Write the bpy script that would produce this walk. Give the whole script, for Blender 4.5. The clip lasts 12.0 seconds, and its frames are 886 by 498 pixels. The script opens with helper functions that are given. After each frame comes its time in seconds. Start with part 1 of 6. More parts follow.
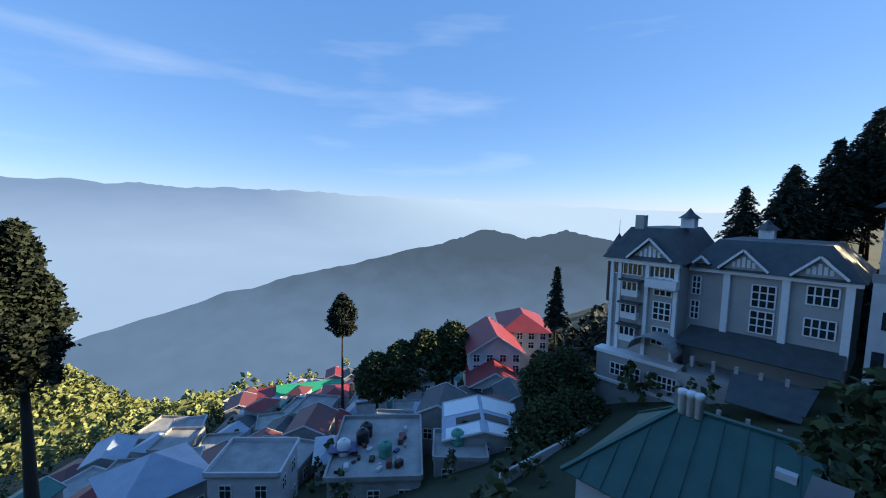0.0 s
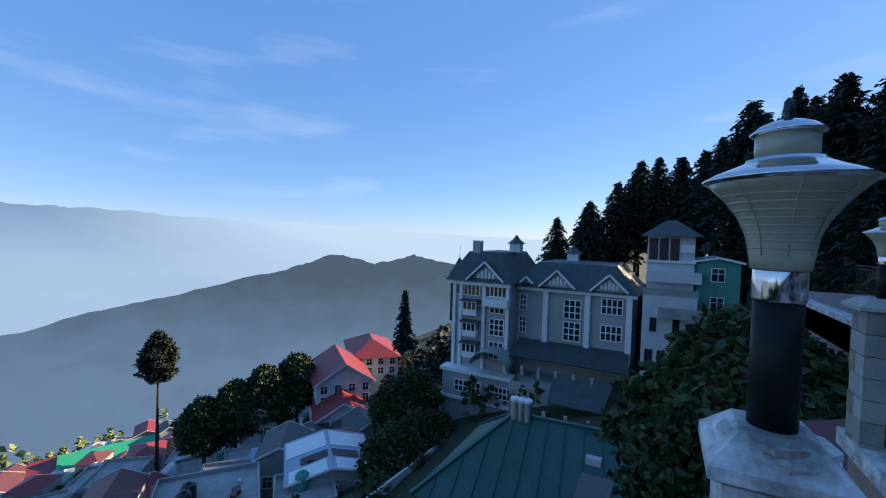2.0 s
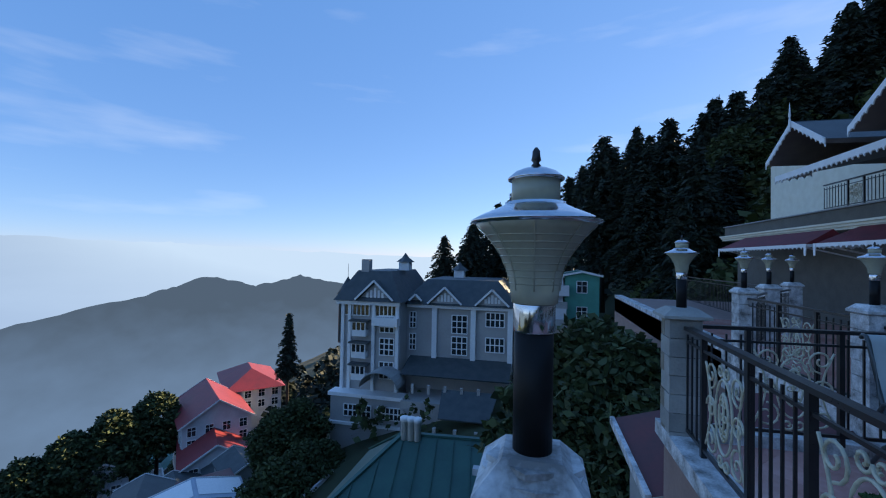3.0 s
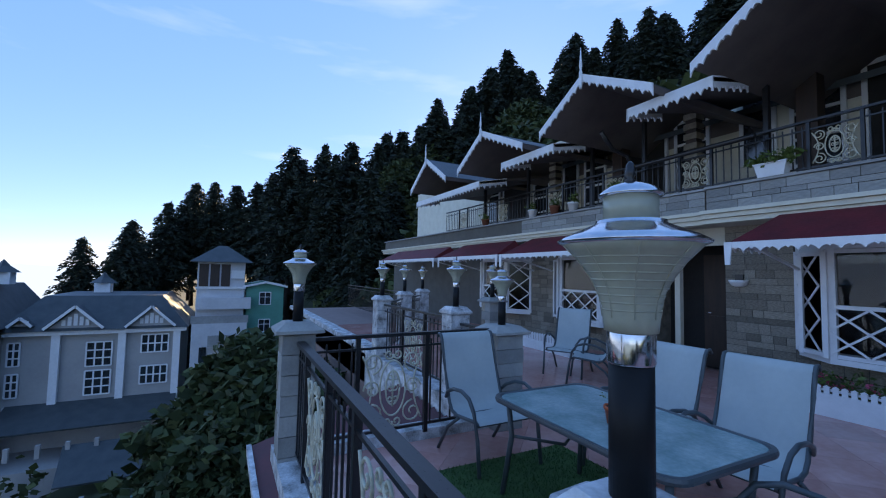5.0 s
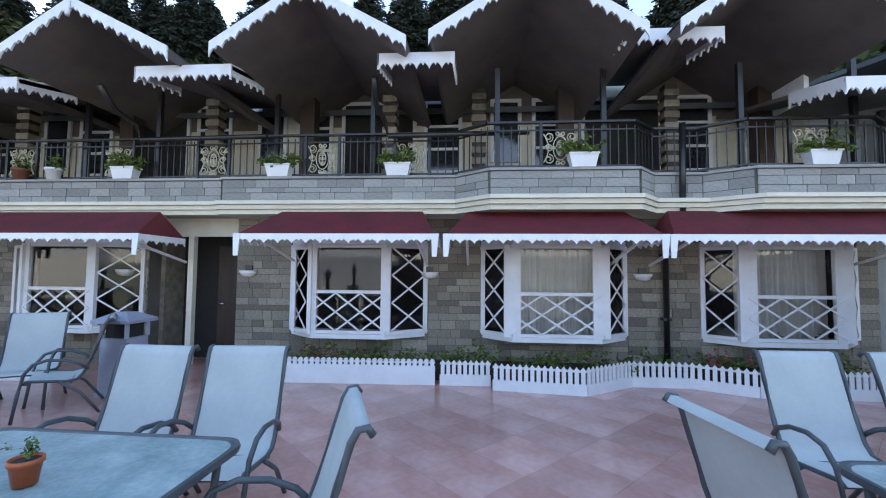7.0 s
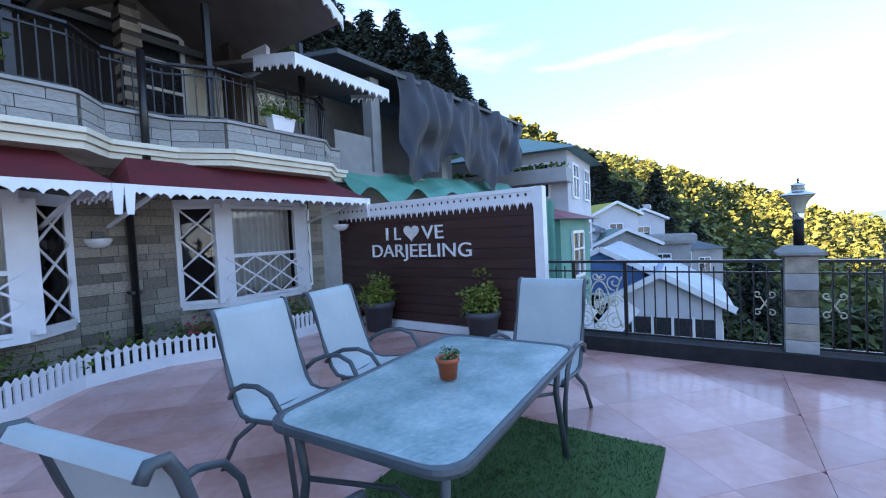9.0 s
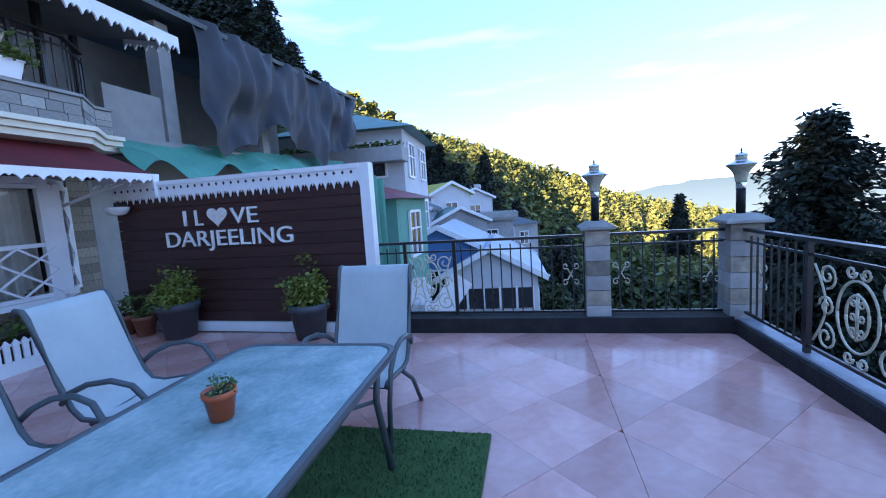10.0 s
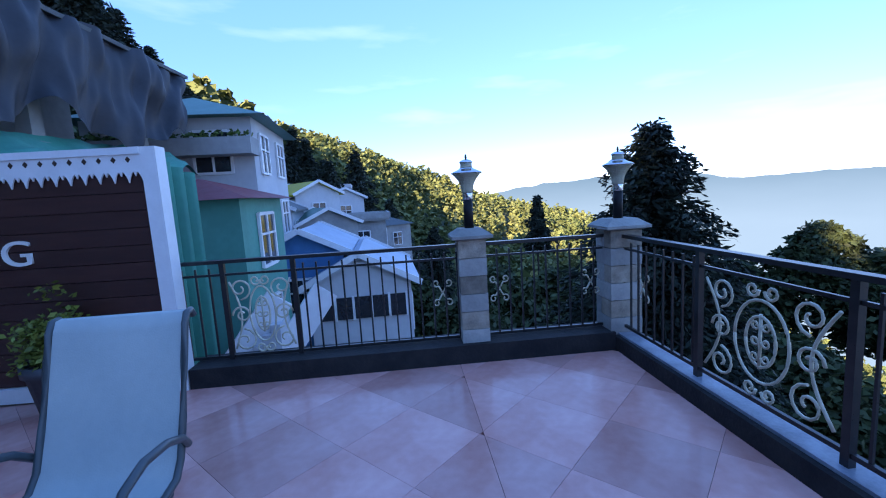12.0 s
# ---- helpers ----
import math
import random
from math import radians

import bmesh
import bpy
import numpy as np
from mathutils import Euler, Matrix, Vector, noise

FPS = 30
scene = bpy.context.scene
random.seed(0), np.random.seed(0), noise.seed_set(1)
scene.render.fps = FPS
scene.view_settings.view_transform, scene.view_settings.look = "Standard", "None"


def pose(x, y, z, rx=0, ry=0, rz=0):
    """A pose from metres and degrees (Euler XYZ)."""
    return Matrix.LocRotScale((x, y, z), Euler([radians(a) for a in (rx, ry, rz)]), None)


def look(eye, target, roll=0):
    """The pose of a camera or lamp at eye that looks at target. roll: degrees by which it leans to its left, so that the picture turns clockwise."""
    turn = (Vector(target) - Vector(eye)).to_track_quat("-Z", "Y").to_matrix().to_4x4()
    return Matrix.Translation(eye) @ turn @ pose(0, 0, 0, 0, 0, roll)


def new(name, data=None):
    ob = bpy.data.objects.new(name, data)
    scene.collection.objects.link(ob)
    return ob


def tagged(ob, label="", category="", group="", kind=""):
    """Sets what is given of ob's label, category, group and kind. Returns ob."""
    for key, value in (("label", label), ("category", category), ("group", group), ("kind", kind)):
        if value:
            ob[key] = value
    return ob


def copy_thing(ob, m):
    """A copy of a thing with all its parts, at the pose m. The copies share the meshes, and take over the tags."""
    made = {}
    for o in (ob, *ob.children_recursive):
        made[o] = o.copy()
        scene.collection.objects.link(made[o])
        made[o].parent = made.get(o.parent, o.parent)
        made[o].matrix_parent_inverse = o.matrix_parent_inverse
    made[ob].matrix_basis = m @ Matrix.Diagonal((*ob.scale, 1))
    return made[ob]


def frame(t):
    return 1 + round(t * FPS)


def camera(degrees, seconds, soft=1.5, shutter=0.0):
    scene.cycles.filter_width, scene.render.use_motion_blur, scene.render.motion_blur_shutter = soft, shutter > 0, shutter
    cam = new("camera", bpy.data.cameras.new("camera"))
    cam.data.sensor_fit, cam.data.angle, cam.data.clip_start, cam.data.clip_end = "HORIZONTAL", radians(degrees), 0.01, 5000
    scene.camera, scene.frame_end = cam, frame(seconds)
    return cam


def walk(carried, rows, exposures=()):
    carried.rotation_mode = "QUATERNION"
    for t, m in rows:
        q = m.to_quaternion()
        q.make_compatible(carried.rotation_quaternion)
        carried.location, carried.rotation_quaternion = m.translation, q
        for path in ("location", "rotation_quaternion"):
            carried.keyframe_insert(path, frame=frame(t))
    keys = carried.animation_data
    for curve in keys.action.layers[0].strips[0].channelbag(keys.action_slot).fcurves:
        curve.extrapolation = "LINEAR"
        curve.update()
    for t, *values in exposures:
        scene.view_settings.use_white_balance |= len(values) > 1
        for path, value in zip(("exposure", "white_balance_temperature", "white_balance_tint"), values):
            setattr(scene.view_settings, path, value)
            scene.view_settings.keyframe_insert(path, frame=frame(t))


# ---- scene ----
cam = camera(93.2, 12.0, soft=1.1)
PATH = [
    (0, (1.15, -0.25, 1.6), (-0.181, -1.73, 1.404), 1.1),
    (0.5, (1.12, -0.25, 1.595), (-0.32, -1.629, 1.43), 1.0),
    (1, (1.08, -0.245, 1.59), (-0.473, -1.499, 1.455), 1.0),
    (1.5, (1.01, -0.225, 1.575), (-0.65, -1.336, 1.475), 1.2),
    (2, (0.951, -0.207, 1.557), (-0.819, -1.136, 1.498), 1.8),
    (2.5, (0.917, -0.124, 1.581), (-0.944, -0.856, 1.562), 1.6),
    (4.3, (0.53, 0.415, 1.628), (-1.425, 0.823, 1.739), 0.8),
    (4.5, (0.497, 0.475, 1.628), (-1.434, 0.987, 1.724), 1.3),
    (5, (0.417, 0.688, 1.626), (-1.354, 1.609, 1.743), 1.2),
    (5.5, (0.35, 0.802, 1.612), (-1.166, 2.1, 1.744), 1.3),
    (6, (0.314, 0.921, 1.62), (-0.807, 2.572, 1.755), 1.1),
    (6.5, (0.337, 1.041, 1.626), (-0.348, 2.916, 1.751), 1.1),
    (7, (0.432, 1.193, 1.622), (0.285, 3.184, 1.732), 0.5),
    (7.5, (0.534, 1.351, 1.606), (0.908, 3.314, 1.69), -0.1),
    (7.7, (0.566, 1.432, 1.595), (1.193, 3.33, 1.655), -0.1),
    (9.3, (1.245, 1.778, 1.482), (3.036, 2.66, 1.371), -3.5),
    (9.5, (1.338, 1.766, 1.492), (3.189, 2.513, 1.357), -3.8),
    (10, (1.592, 1.755, 1.49), (3.536, 2.174, 1.275), -3.7),
    (10.5, (1.858, 1.76, 1.459), (3.833, 1.942, 1.202), -3.6),
    (11, (2.111, 1.741, 1.477), (4.092, 1.755, 1.199), -3.4),
    (11.5, (2.353, 1.776, 1.486), (4.329, 1.648, 1.206), -3.3),
    (12, (2.644, 1.645, 1.498), (4.621, 1.477, 1.247), -3.4),
]
walk(cam, [(t, look(eye, target, roll)) for t, eye, target, roll in PATH],
     [(0, 1.2, 7400, 9), (2.6, 1.15, 7500, 11), (4.5, 1.6, 8200, 17), (5.5, 1.95, 8600, 21), (6.2, 2.6, 10200, 22), (7, 3.0, 13500, 22), (7.6, 3.05, 13500, 22), (9.4, 2.8, 8900, 20), (10.2, 2.65, 8000, 24), (11.2, 2.45, 7600, 27), (12, 2.2, 6900, 24)])

# ---- sky, sun ----
SUN_AZ, SUN_EL = 53.0, 18.5
world = bpy.data.worlds.new("world")
scene.world = world
world.use_nodes = True
wn, wl = world.node_tree.nodes, world.node_tree.links
sky = wn.new("ShaderNodeTexSky")
sky.sky_type, sky.sun_disc = "NISHITA", False
sky.sun_elevation, sky.sun_rotation = radians(SUN_EL), radians(-SUN_AZ)
sky.altitude, sky.air_density, sky.dust_density, sky.ozone_density = 2000, 1.0, 0.3, 3.0
wn["Background"].inputs["Strength"].default_value = 0.15
# clear sky scaled down, with an even blue added to lift its top
tint, blue_lift = wn.new("ShaderNodeMix"), wn.new("ShaderNodeMix")
for node_, kind_, colour_ in ((tint, "MULTIPLY", (0.28, 0.27, 0.27)), (blue_lift, "ADD", (0.16, 0.66, 1.9))):
    node_.data_type, node_.blend_type = "RGBA", kind_
    node_.inputs[0].default_value = 1
    node_.inputs[7].default_value = (*colour_, 1)
wl.new(sky.outputs[0], tint.inputs[6])
wl.new(tint.outputs[2], blue_lift.inputs[6])
# faint streaks of cirrus all over the sky
coord, flat, streak, cover, cirrus = (wn.new("ShaderNode" + k) for k in ("TexCoord", "Mapping", "TexNoise", "MapRange", "Mix"))
flat.inputs["Scale"].default_value = (1.6, 1.6, 9)
streak.inputs["Scale"].default_value, streak.inputs["Detail"].default_value = 1.7, 6
cover.inputs["From Min"].default_value, cover.inputs["From Max"].default_value = 0.56, 0.78
cover.inputs["To Max"].default_value = 0.16
cirrus.data_type = "RGBA"
cirrus.inputs[7].default_value = (3.2, 3.6, 4.2, 1)
wl.new(coord.outputs["Generated"], flat.inputs[0])
wl.new(flat.outputs[0], streak.inputs["Vector"])
wl.new(streak.outputs[0], cover.inputs[0])
wl.new(cover.outputs[0], cirrus.inputs[0])
wl.new(blue_lift.outputs[2], cirrus.inputs[6])
wl.new(cirrus.outputs[2], wn["Background"].inputs["Color"])
sun = new("sun", bpy.data.lights.new("sun", "SUN"))
sun.data.energy, sun.data.angle, sun.data.color = 4.8, radians(0.5), (1.0, 0.86, 0.62)
sun.matrix_world = look((0, 0, 0), (math.sin(radians(SUN_AZ)) * math.cos(radians(SUN_EL)), -math.cos(radians(SUN_AZ)) * math.cos(radians(SUN_EL)), -math.sin(radians(SUN_EL))))

# ---- materials ----
def mat(name, a, b=None, scale=4.0, rough=0.6, metal=0.0, bump=0.0, bscale=30.0, rand=0.0, island=0.0, spec=0.5, stretch=(1, 1, 1), alpha=1.0, trans=0.0):
    m = bpy.data.materials.new(name)
    m.use_nodes = True
    n, l = m.node_tree.nodes, m.node_tree.links
    p = n["Principled BSDF"]
    b = b or tuple(c * 0.8 for c in a)
    tc = n.new("ShaderNodeTexCoord")
    mp = n.new("ShaderNodeMapping")
    mp.inputs["Scale"].default_value = stretch
    l.new(tc.outputs["Object"], mp.inputs[0])
    big, fine = n.new("ShaderNodeTexNoise"), n.new("ShaderNodeTexNoise")
    big.inputs["Scale"].default_value, fine.inputs["Scale"].default_value = scale, scale * 9
    big.inputs["Detail"].default_value = fine.inputs["Detail"].default_value = 4
    for q in (big, fine):
        l.new(mp.outputs[0], q.inputs["Vector"])
    add = n.new("ShaderNodeMath")
    add.operation = "MULTIPLY_ADD"
    add.inputs[1].default_value = 0.35
    l.new(fine.outputs[0], add.inputs[0])
    l.new(big.outputs[0], add.inputs[2])
    ramp = n.new("ShaderNodeMapRange")
    ramp.inputs["From Min"].default_value, ramp.inputs["From Max"].default_value = 0.48, 0.88
    l.new(add.outputs[0], ramp.inputs[0])
    mix = n.new("ShaderNodeMix")
    mix.data_type = "RGBA"
    mix.inputs[6].default_value, mix.inputs[7].default_value = (*a, 1), (*b, 1)
    l.new(ramp.outputs[0], mix.inputs[0])
    out = mix.outputs[2]
    for kind, amount in (("ShaderNodeObjectInfo", rand), ("ShaderNodeNewGeometry", island)):
        if amount:
            src = n.new(kind)
            mr = n.new("ShaderNodeMapRange")
            mr.inputs["To Min"].default_value, mr.inputs["To Max"].default_value = 1 - amount, 1 + amount
            l.new(src.outputs["Random" if rand and kind.endswith("Info") else "Random Per Island"], mr.inputs[0])
            mul = n.new("ShaderNodeMix")
            mul.data_type, mul.blend_type = "RGBA", "MULTIPLY"
            mul.inputs[0].default_value = 1
            l.new(out, mul.inputs[6])
            l.new(mr.outputs[0], mul.inputs[7])
            out = mul.outputs[2]
    l.new(out, p.inputs["Base Color"])
    rr = n.new("ShaderNodeMapRange")
    rr.inputs["To Min"].default_value, rr.inputs["To Max"].default_value = max(rough - 0.08, 0.02), min(rough + 0.1, 1)
    l.new(fine.outputs[0], rr.inputs[0])
    l.new(rr.outputs[0], p.inputs["Roughness"])
    p.inputs["Metallic"].default_value = metal
    p.inputs["Specular IOR Level"].default_value = spec
    p.inputs["Transmission Weight"].default_value = trans
    p.inputs["Alpha"].default_value = alpha
    if bump:
        bn, bp = n.new("ShaderNodeTexNoise"), n.new("ShaderNodeBump")
        bn.inputs["Scale"].default_value = bscale
        bn.inputs["Detail"].default_value = 5
        bp.inputs["Strength"].default_value = bump
        bp.inputs["Distance"].default_value = 0.02
        l.new(mp.outputs[0], bn.inputs["Vector"])
        l.new(bn.outputs[0], bp.inputs["Height"])
        l.new(bp.outputs[0], p.inputs["Normal"])
    return m


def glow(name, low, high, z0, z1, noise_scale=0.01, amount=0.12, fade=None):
    """A distant backdrop with haze painted in as emission, the air's light: two colours by height, with a little noise,
    paling into mist along x.
    """
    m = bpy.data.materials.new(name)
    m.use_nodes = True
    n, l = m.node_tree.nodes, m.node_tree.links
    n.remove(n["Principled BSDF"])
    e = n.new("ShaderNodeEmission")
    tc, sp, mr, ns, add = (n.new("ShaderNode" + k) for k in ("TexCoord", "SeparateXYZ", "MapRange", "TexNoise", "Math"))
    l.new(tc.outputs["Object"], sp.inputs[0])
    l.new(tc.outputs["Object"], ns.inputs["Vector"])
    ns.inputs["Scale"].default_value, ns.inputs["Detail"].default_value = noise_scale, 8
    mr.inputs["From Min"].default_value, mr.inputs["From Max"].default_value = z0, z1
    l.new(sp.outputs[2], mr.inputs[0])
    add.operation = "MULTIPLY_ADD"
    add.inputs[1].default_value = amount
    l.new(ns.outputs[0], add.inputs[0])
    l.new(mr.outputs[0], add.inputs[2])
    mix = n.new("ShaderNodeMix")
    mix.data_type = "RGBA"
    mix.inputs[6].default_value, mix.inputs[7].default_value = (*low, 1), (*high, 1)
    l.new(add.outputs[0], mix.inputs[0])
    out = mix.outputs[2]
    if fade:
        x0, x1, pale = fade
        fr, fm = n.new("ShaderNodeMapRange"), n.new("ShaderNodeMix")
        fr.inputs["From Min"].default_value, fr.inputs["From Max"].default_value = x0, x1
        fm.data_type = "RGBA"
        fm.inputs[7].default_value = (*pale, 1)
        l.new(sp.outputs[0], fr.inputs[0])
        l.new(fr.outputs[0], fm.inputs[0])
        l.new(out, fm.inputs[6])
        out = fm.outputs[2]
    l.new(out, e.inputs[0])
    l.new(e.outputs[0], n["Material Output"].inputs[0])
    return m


M_TILE = mat("floor_tile", (0.6, 0.235, 0.19), (0.76, 0.38, 0.33), 1.6, 0.18, bump=0.04, bscale=9, rand=0.14, spec=0.5)
M_GROUT = mat("grout", (0.32, 0.2, 0.17), rough=0.7)
M_STONE = mat("wall_stone", (0.21, 0.175, 0.135), (0.38, 0.32, 0.25), 7, 0.88, bump=0.8, bscale=18, rand=0.38)
M_MORTAR = mat("mortar", (0.15, 0.135, 0.115), rough=0.9, bump=0.3)
M_SLATE = mat("grey_stone", (0.27, 0.265, 0.25), (0.37, 0.36, 0.33), 5, 0.8, bump=0.5, bscale=25, rand=0.25)
M_WHITE = mat("white_paint", (0.8, 0.8, 0.8), (0.72, 0.72, 0.72), 5, 0.45)
M_WORN = mat("worn_white_paint", (0.74, 0.74, 0.74), (0.2, 0.19, 0.18), 7, 0.7, bump=0.4)
M_CREAM = mat("cream_paint", (0.74, 0.69, 0.56), (0.66, 0.6, 0.47), 4, 0.55)
M_BLACK = mat("black_iron", (0.012, 0.012, 0.014), (0.025, 0.023, 0.022), 12, 0.3)
M_KERB = mat("black_kerb_paint", (0.014, 0.014, 0.016), (0.03, 0.028, 0.027), 6, 0.75, bump=0.3, spec=0.25)
M_POLE = mat("black_pole", (0.006, 0.006, 0.007), (0.012, 0.012, 0.012), 8, 0.5, spec=0.25)
M_SCROLL = mat("cream_iron", (0.62, 0.58, 0.45), (0.45, 0.4, 0.28), 12, 0.4)
M_CHROME = mat("polished_steel", (0.72, 0.72, 0.74), (0.55, 0.55, 0.57), 9, 0.14, metal=1)
M_SHADE = mat("frosted_lamp_plastic", (0.58, 0.55, 0.4), (0.46, 0.44, 0.33), 7, 0.22, trans=0.25)
M_RED = mat("red_awning", (0.2, 0.015, 0.022), (0.13, 0.012, 0.018), 3, 0.7, bump=0.1)
M_REDTIN = mat("red_tin", (0.2, 0.05, 0.05), (0.13, 0.05, 0.05), 2, 0.5)
M_SOFFIT = mat("brown_soffit", (0.13, 0.1, 0.09), (0.18, 0.14, 0.125), 2, 0.7)
M_DARKWOOD = mat("dark_wood", (0.035, 0.02, 0.014), (0.06, 0.03, 0.02), 3, 0.5, stretch=(4, 4, 0.6))
M_SIGN = mat("brown_boards", (0.045, 0.014, 0.012), (0.065, 0.022, 0.018), 2.5, 0.4, stretch=(1, 0.6, 6), bump=0.1, rand=0.12)
M_LETTER = mat("white_letters", (0.85, 0.84, 0.8), rough=0.4)
M_SLING = mat("grey_sling_fabric", (0.43, 0.47, 0.45), (0.37, 0.41, 0.4), 3, 0.6, bump=0.1, bscale=150)
M_FRAME = mat("slate_tube", (0.05, 0.065, 0.07), (0.07, 0.085, 0.09), 9, 0.35)
M_TTOP = mat("table_glass", (0.13, 0.27, 0.265), (0.34, 0.46, 0.45), 4, 0.14, bump=0.15, bscale=40, spec=0.6)
M_TURF = mat("artificial_turf", (0.03, 0.1, 0.025), (0.05, 0.14, 0.035), 14, 0.95, bump=0.8, bscale=180)
M_ORANGE = mat("orange_plastic", (0.6, 0.1, 0.03), (0.5, 0.08, 0.025), 6, 0.4)
M_TERRA = mat("terracotta", (0.28, 0.09, 0.05), rough=0.8)
M_GREYPOT = mat("grey_planter", (0.07, 0.075, 0.085), rough=0.5)
M_SOIL = mat("soil", (0.05, 0.035, 0.025), rough=0.95, bump=0.6)
M_LEAF = mat("garden_leaf", (0.06, 0.11, 0.02), (0.11, 0.16, 0.03), 9, 0.6, island=0.35)
M_SHRUB = mat("golden_shrub_leaf", (0.1, 0.13, 0.015), (0.19, 0.2, 0.03), 9, 0.6, island=0.35)
M_FLOWER = mat("pink_flower", (0.5, 0.06, 0.12), rough=0.6, island=0.3)
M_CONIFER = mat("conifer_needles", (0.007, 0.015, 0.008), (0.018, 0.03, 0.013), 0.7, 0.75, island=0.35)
M_BROAD = mat("hill_leaf", (0.026, 0.045, 0.012), (0.055, 0.07, 0.018), 0.05, 0.75, island=0.4)
M_BARK = mat("bark", (0.05, 0.038, 0.03), rough=0.9, bump=0.5, stretch=(3, 3, 0.5))
M_GROUND = mat("hill_ground", (0.022, 0.035, 0.016), (0.05, 0.06, 0.025), 0.06, 0.95, bump=0.5, bscale=1)
M_CONC = mat("concrete", (0.4, 0.395, 0.38), (0.25, 0.25, 0.245), 0.5, 0.85, bump=0.3, bscale=6)
M_PLASTER = mat("white_plaster", (0.62, 0.62, 0.63), (0.5, 0.5, 0.52), 0.6, 0.8)
M_MANSION = mat("grey_beige_render", (0.42, 0.4, 0.38), (0.36, 0.34, 0.33), 0.5, 0.85)
M_SLATEROOF = mat("dark_slate_roof", (0.045, 0.06, 0.065), (0.07, 0.085, 0.09), 1.2, 0.55, bump=0.3)
M_GREENROOF = mat("green_tin_roof", (0.02, 0.14, 0.12), (0.03, 0.18, 0.15), 0.8, 0.45)
M_OLDGREEN = mat("weathered_green_tin", (0.012, 0.085, 0.075), (0.022, 0.12, 0.1), 0.6, 0.5, bump=0.2, bscale=2)
M_GREENWALL = mat("green_wall", (0.06, 0.32, 0.25), (0.05, 0.26, 0.2), 1, 0.7)
M_BLUEWALL = mat("blue_wall", (0.04, 0.2, 0.4), rough=0.7)
M_BLUETARP = mat("blue_tarp", (0.02, 0.05, 0.16), rough=0.5, bump=0.4, bscale=3)
M_BLUETIN = mat("blue_grey_tin", (0.33, 0.42, 0.52), (0.26, 0.33, 0.42), 0.6, 0.45)
M_REDROOF = mat("red_tin_roof", (0.3, 0.035, 0.04), (0.22, 0.03, 0.035), 0.7, 0.5)
M_TARP = mat("dark_tarpaulin", (0.014, 0.016, 0.022), (0.034, 0.038, 0.048), 1.5, 0.6, bump=0.6, bscale=3)
M_GREENCLOTH = mat("green_shade_net", (0.03, 0.33, 0.24), (0.03, 0.26, 0.2), 2, 0.6, bump=0.3, bscale=8)
M_CURTAIN = mat("sheer_curtain", (0.6, 0.58, 0.53), (0.5, 0.48, 0.44), 3, 0.8)
# shade inside rooms and hollows, put into a near-black colour
M_DARK = mat("interior_shade", (0.03, 0.027, 0.025), rough=0.9)
M_YELLOW = mat("yellow_roof", (0.55, 0.42, 0.03), rough=0.6)
M_LAWN = mat("lawn", (0.02, 0.045, 0.015), rough=0.95)
M_GLASS = mat("window_glass", (0.02, 0.025, 0.03), (0.03, 0.035, 0.04), 2, 0.06, spec=1.0)
pane_clear = bpy.data.materials.new("clear_glass")
pane_clear.use_nodes = True
_n, _l = pane_clear.node_tree.nodes, pane_clear.node_tree.links
_t, _g, _m, _f = (_n.new("ShaderNode" + k) for k in ("BsdfTransparent", "BsdfGlossy", "MixShader", "Fresnel"))
_g.inputs["Roughness"].default_value = 0.02
_f.inputs["IOR"].default_value = 1.7
_l.new(_f.outputs[0], _m.inputs[0]); _l.new(_t.outputs[0], _m.inputs[1]); _l.new(_g.outputs[0], _m.inputs[2])
_l.new(_m.outputs[0], _n["Material Output"].inputs[0])

# ---- mesh helpers ----
def box(bm, x0, y0, z0, x1, y1, z1):
    v = [bm.verts.new(p) for p in ((x0, y0, z0), (x1, y0, z0), (x1, y1, z0), (x0, y1, z0), (x0, y0, z1), (x1, y0, z1), (x1, y1, z1), (x0, y1, z1))]
    for f in ((3, 2, 1, 0), (4, 5, 6, 7), (0, 1, 5, 4), (1, 2, 6, 5), (2, 3, 7, 6), (3, 0, 4, 7)):
        bm.faces.new([v[i] for i in f])
    return v


def beam(bm, p, q, w, h, up=(0, 0, 1)):
    """A square bar from p to q."""
    p, q = Vector(p), Vector(q)
    d = (q - p).normalized()
    s = d.cross(Vector(up))
    s = s.normalized() if s.length > 1e-4 else Vector((1, 0, 0))
    u = s.cross(d)
    a = [bm.verts.new(c + s * i * w / 2 + u * j * h / 2) for c in (p, q) for i, j in ((-1, -1), (1, -1), (1, 1), (-1, 1))]
    for f in ((0, 1, 2, 3), (7, 6, 5, 4), (0, 4, 5, 1), (1, 5, 6, 2), (2, 6, 7, 3), (3, 7, 4, 0)):
        bm.faces.new([a[i] for i in f])


def tube(bm, pts, r, seg=8, r1=None):
    pts = [Vector(p) for p in pts]
    rings = []
    for i, p in enumerate(pts):
        d = (pts[min(i + 1, len(pts) - 1)] - pts[max(i - 1, 0)]).normalized()
        s = d.cross(Vector((0, 0, 1)) if abs(d.z) < 0.95 else Vector((0, 1, 0))).normalized()
        u = s.cross(d)
        rr = r if r1 is None else r + (r1 - r) * i / (len(pts) - 1)
        rings.append([bm.verts.new(p + (s * math.cos(a) + u * math.sin(a)) * rr) for a in (2 * math.pi * k / seg for k in range(seg))])
    for a, b in zip(rings, rings[1:]):
        for k in range(seg):
            bm.faces.new((a[k], a[(k + 1) % seg], b[(k + 1) % seg], b[k])).smooth = True
    bm.faces.new(rings[0][::-1])
    bm.faces.new(rings[-1])


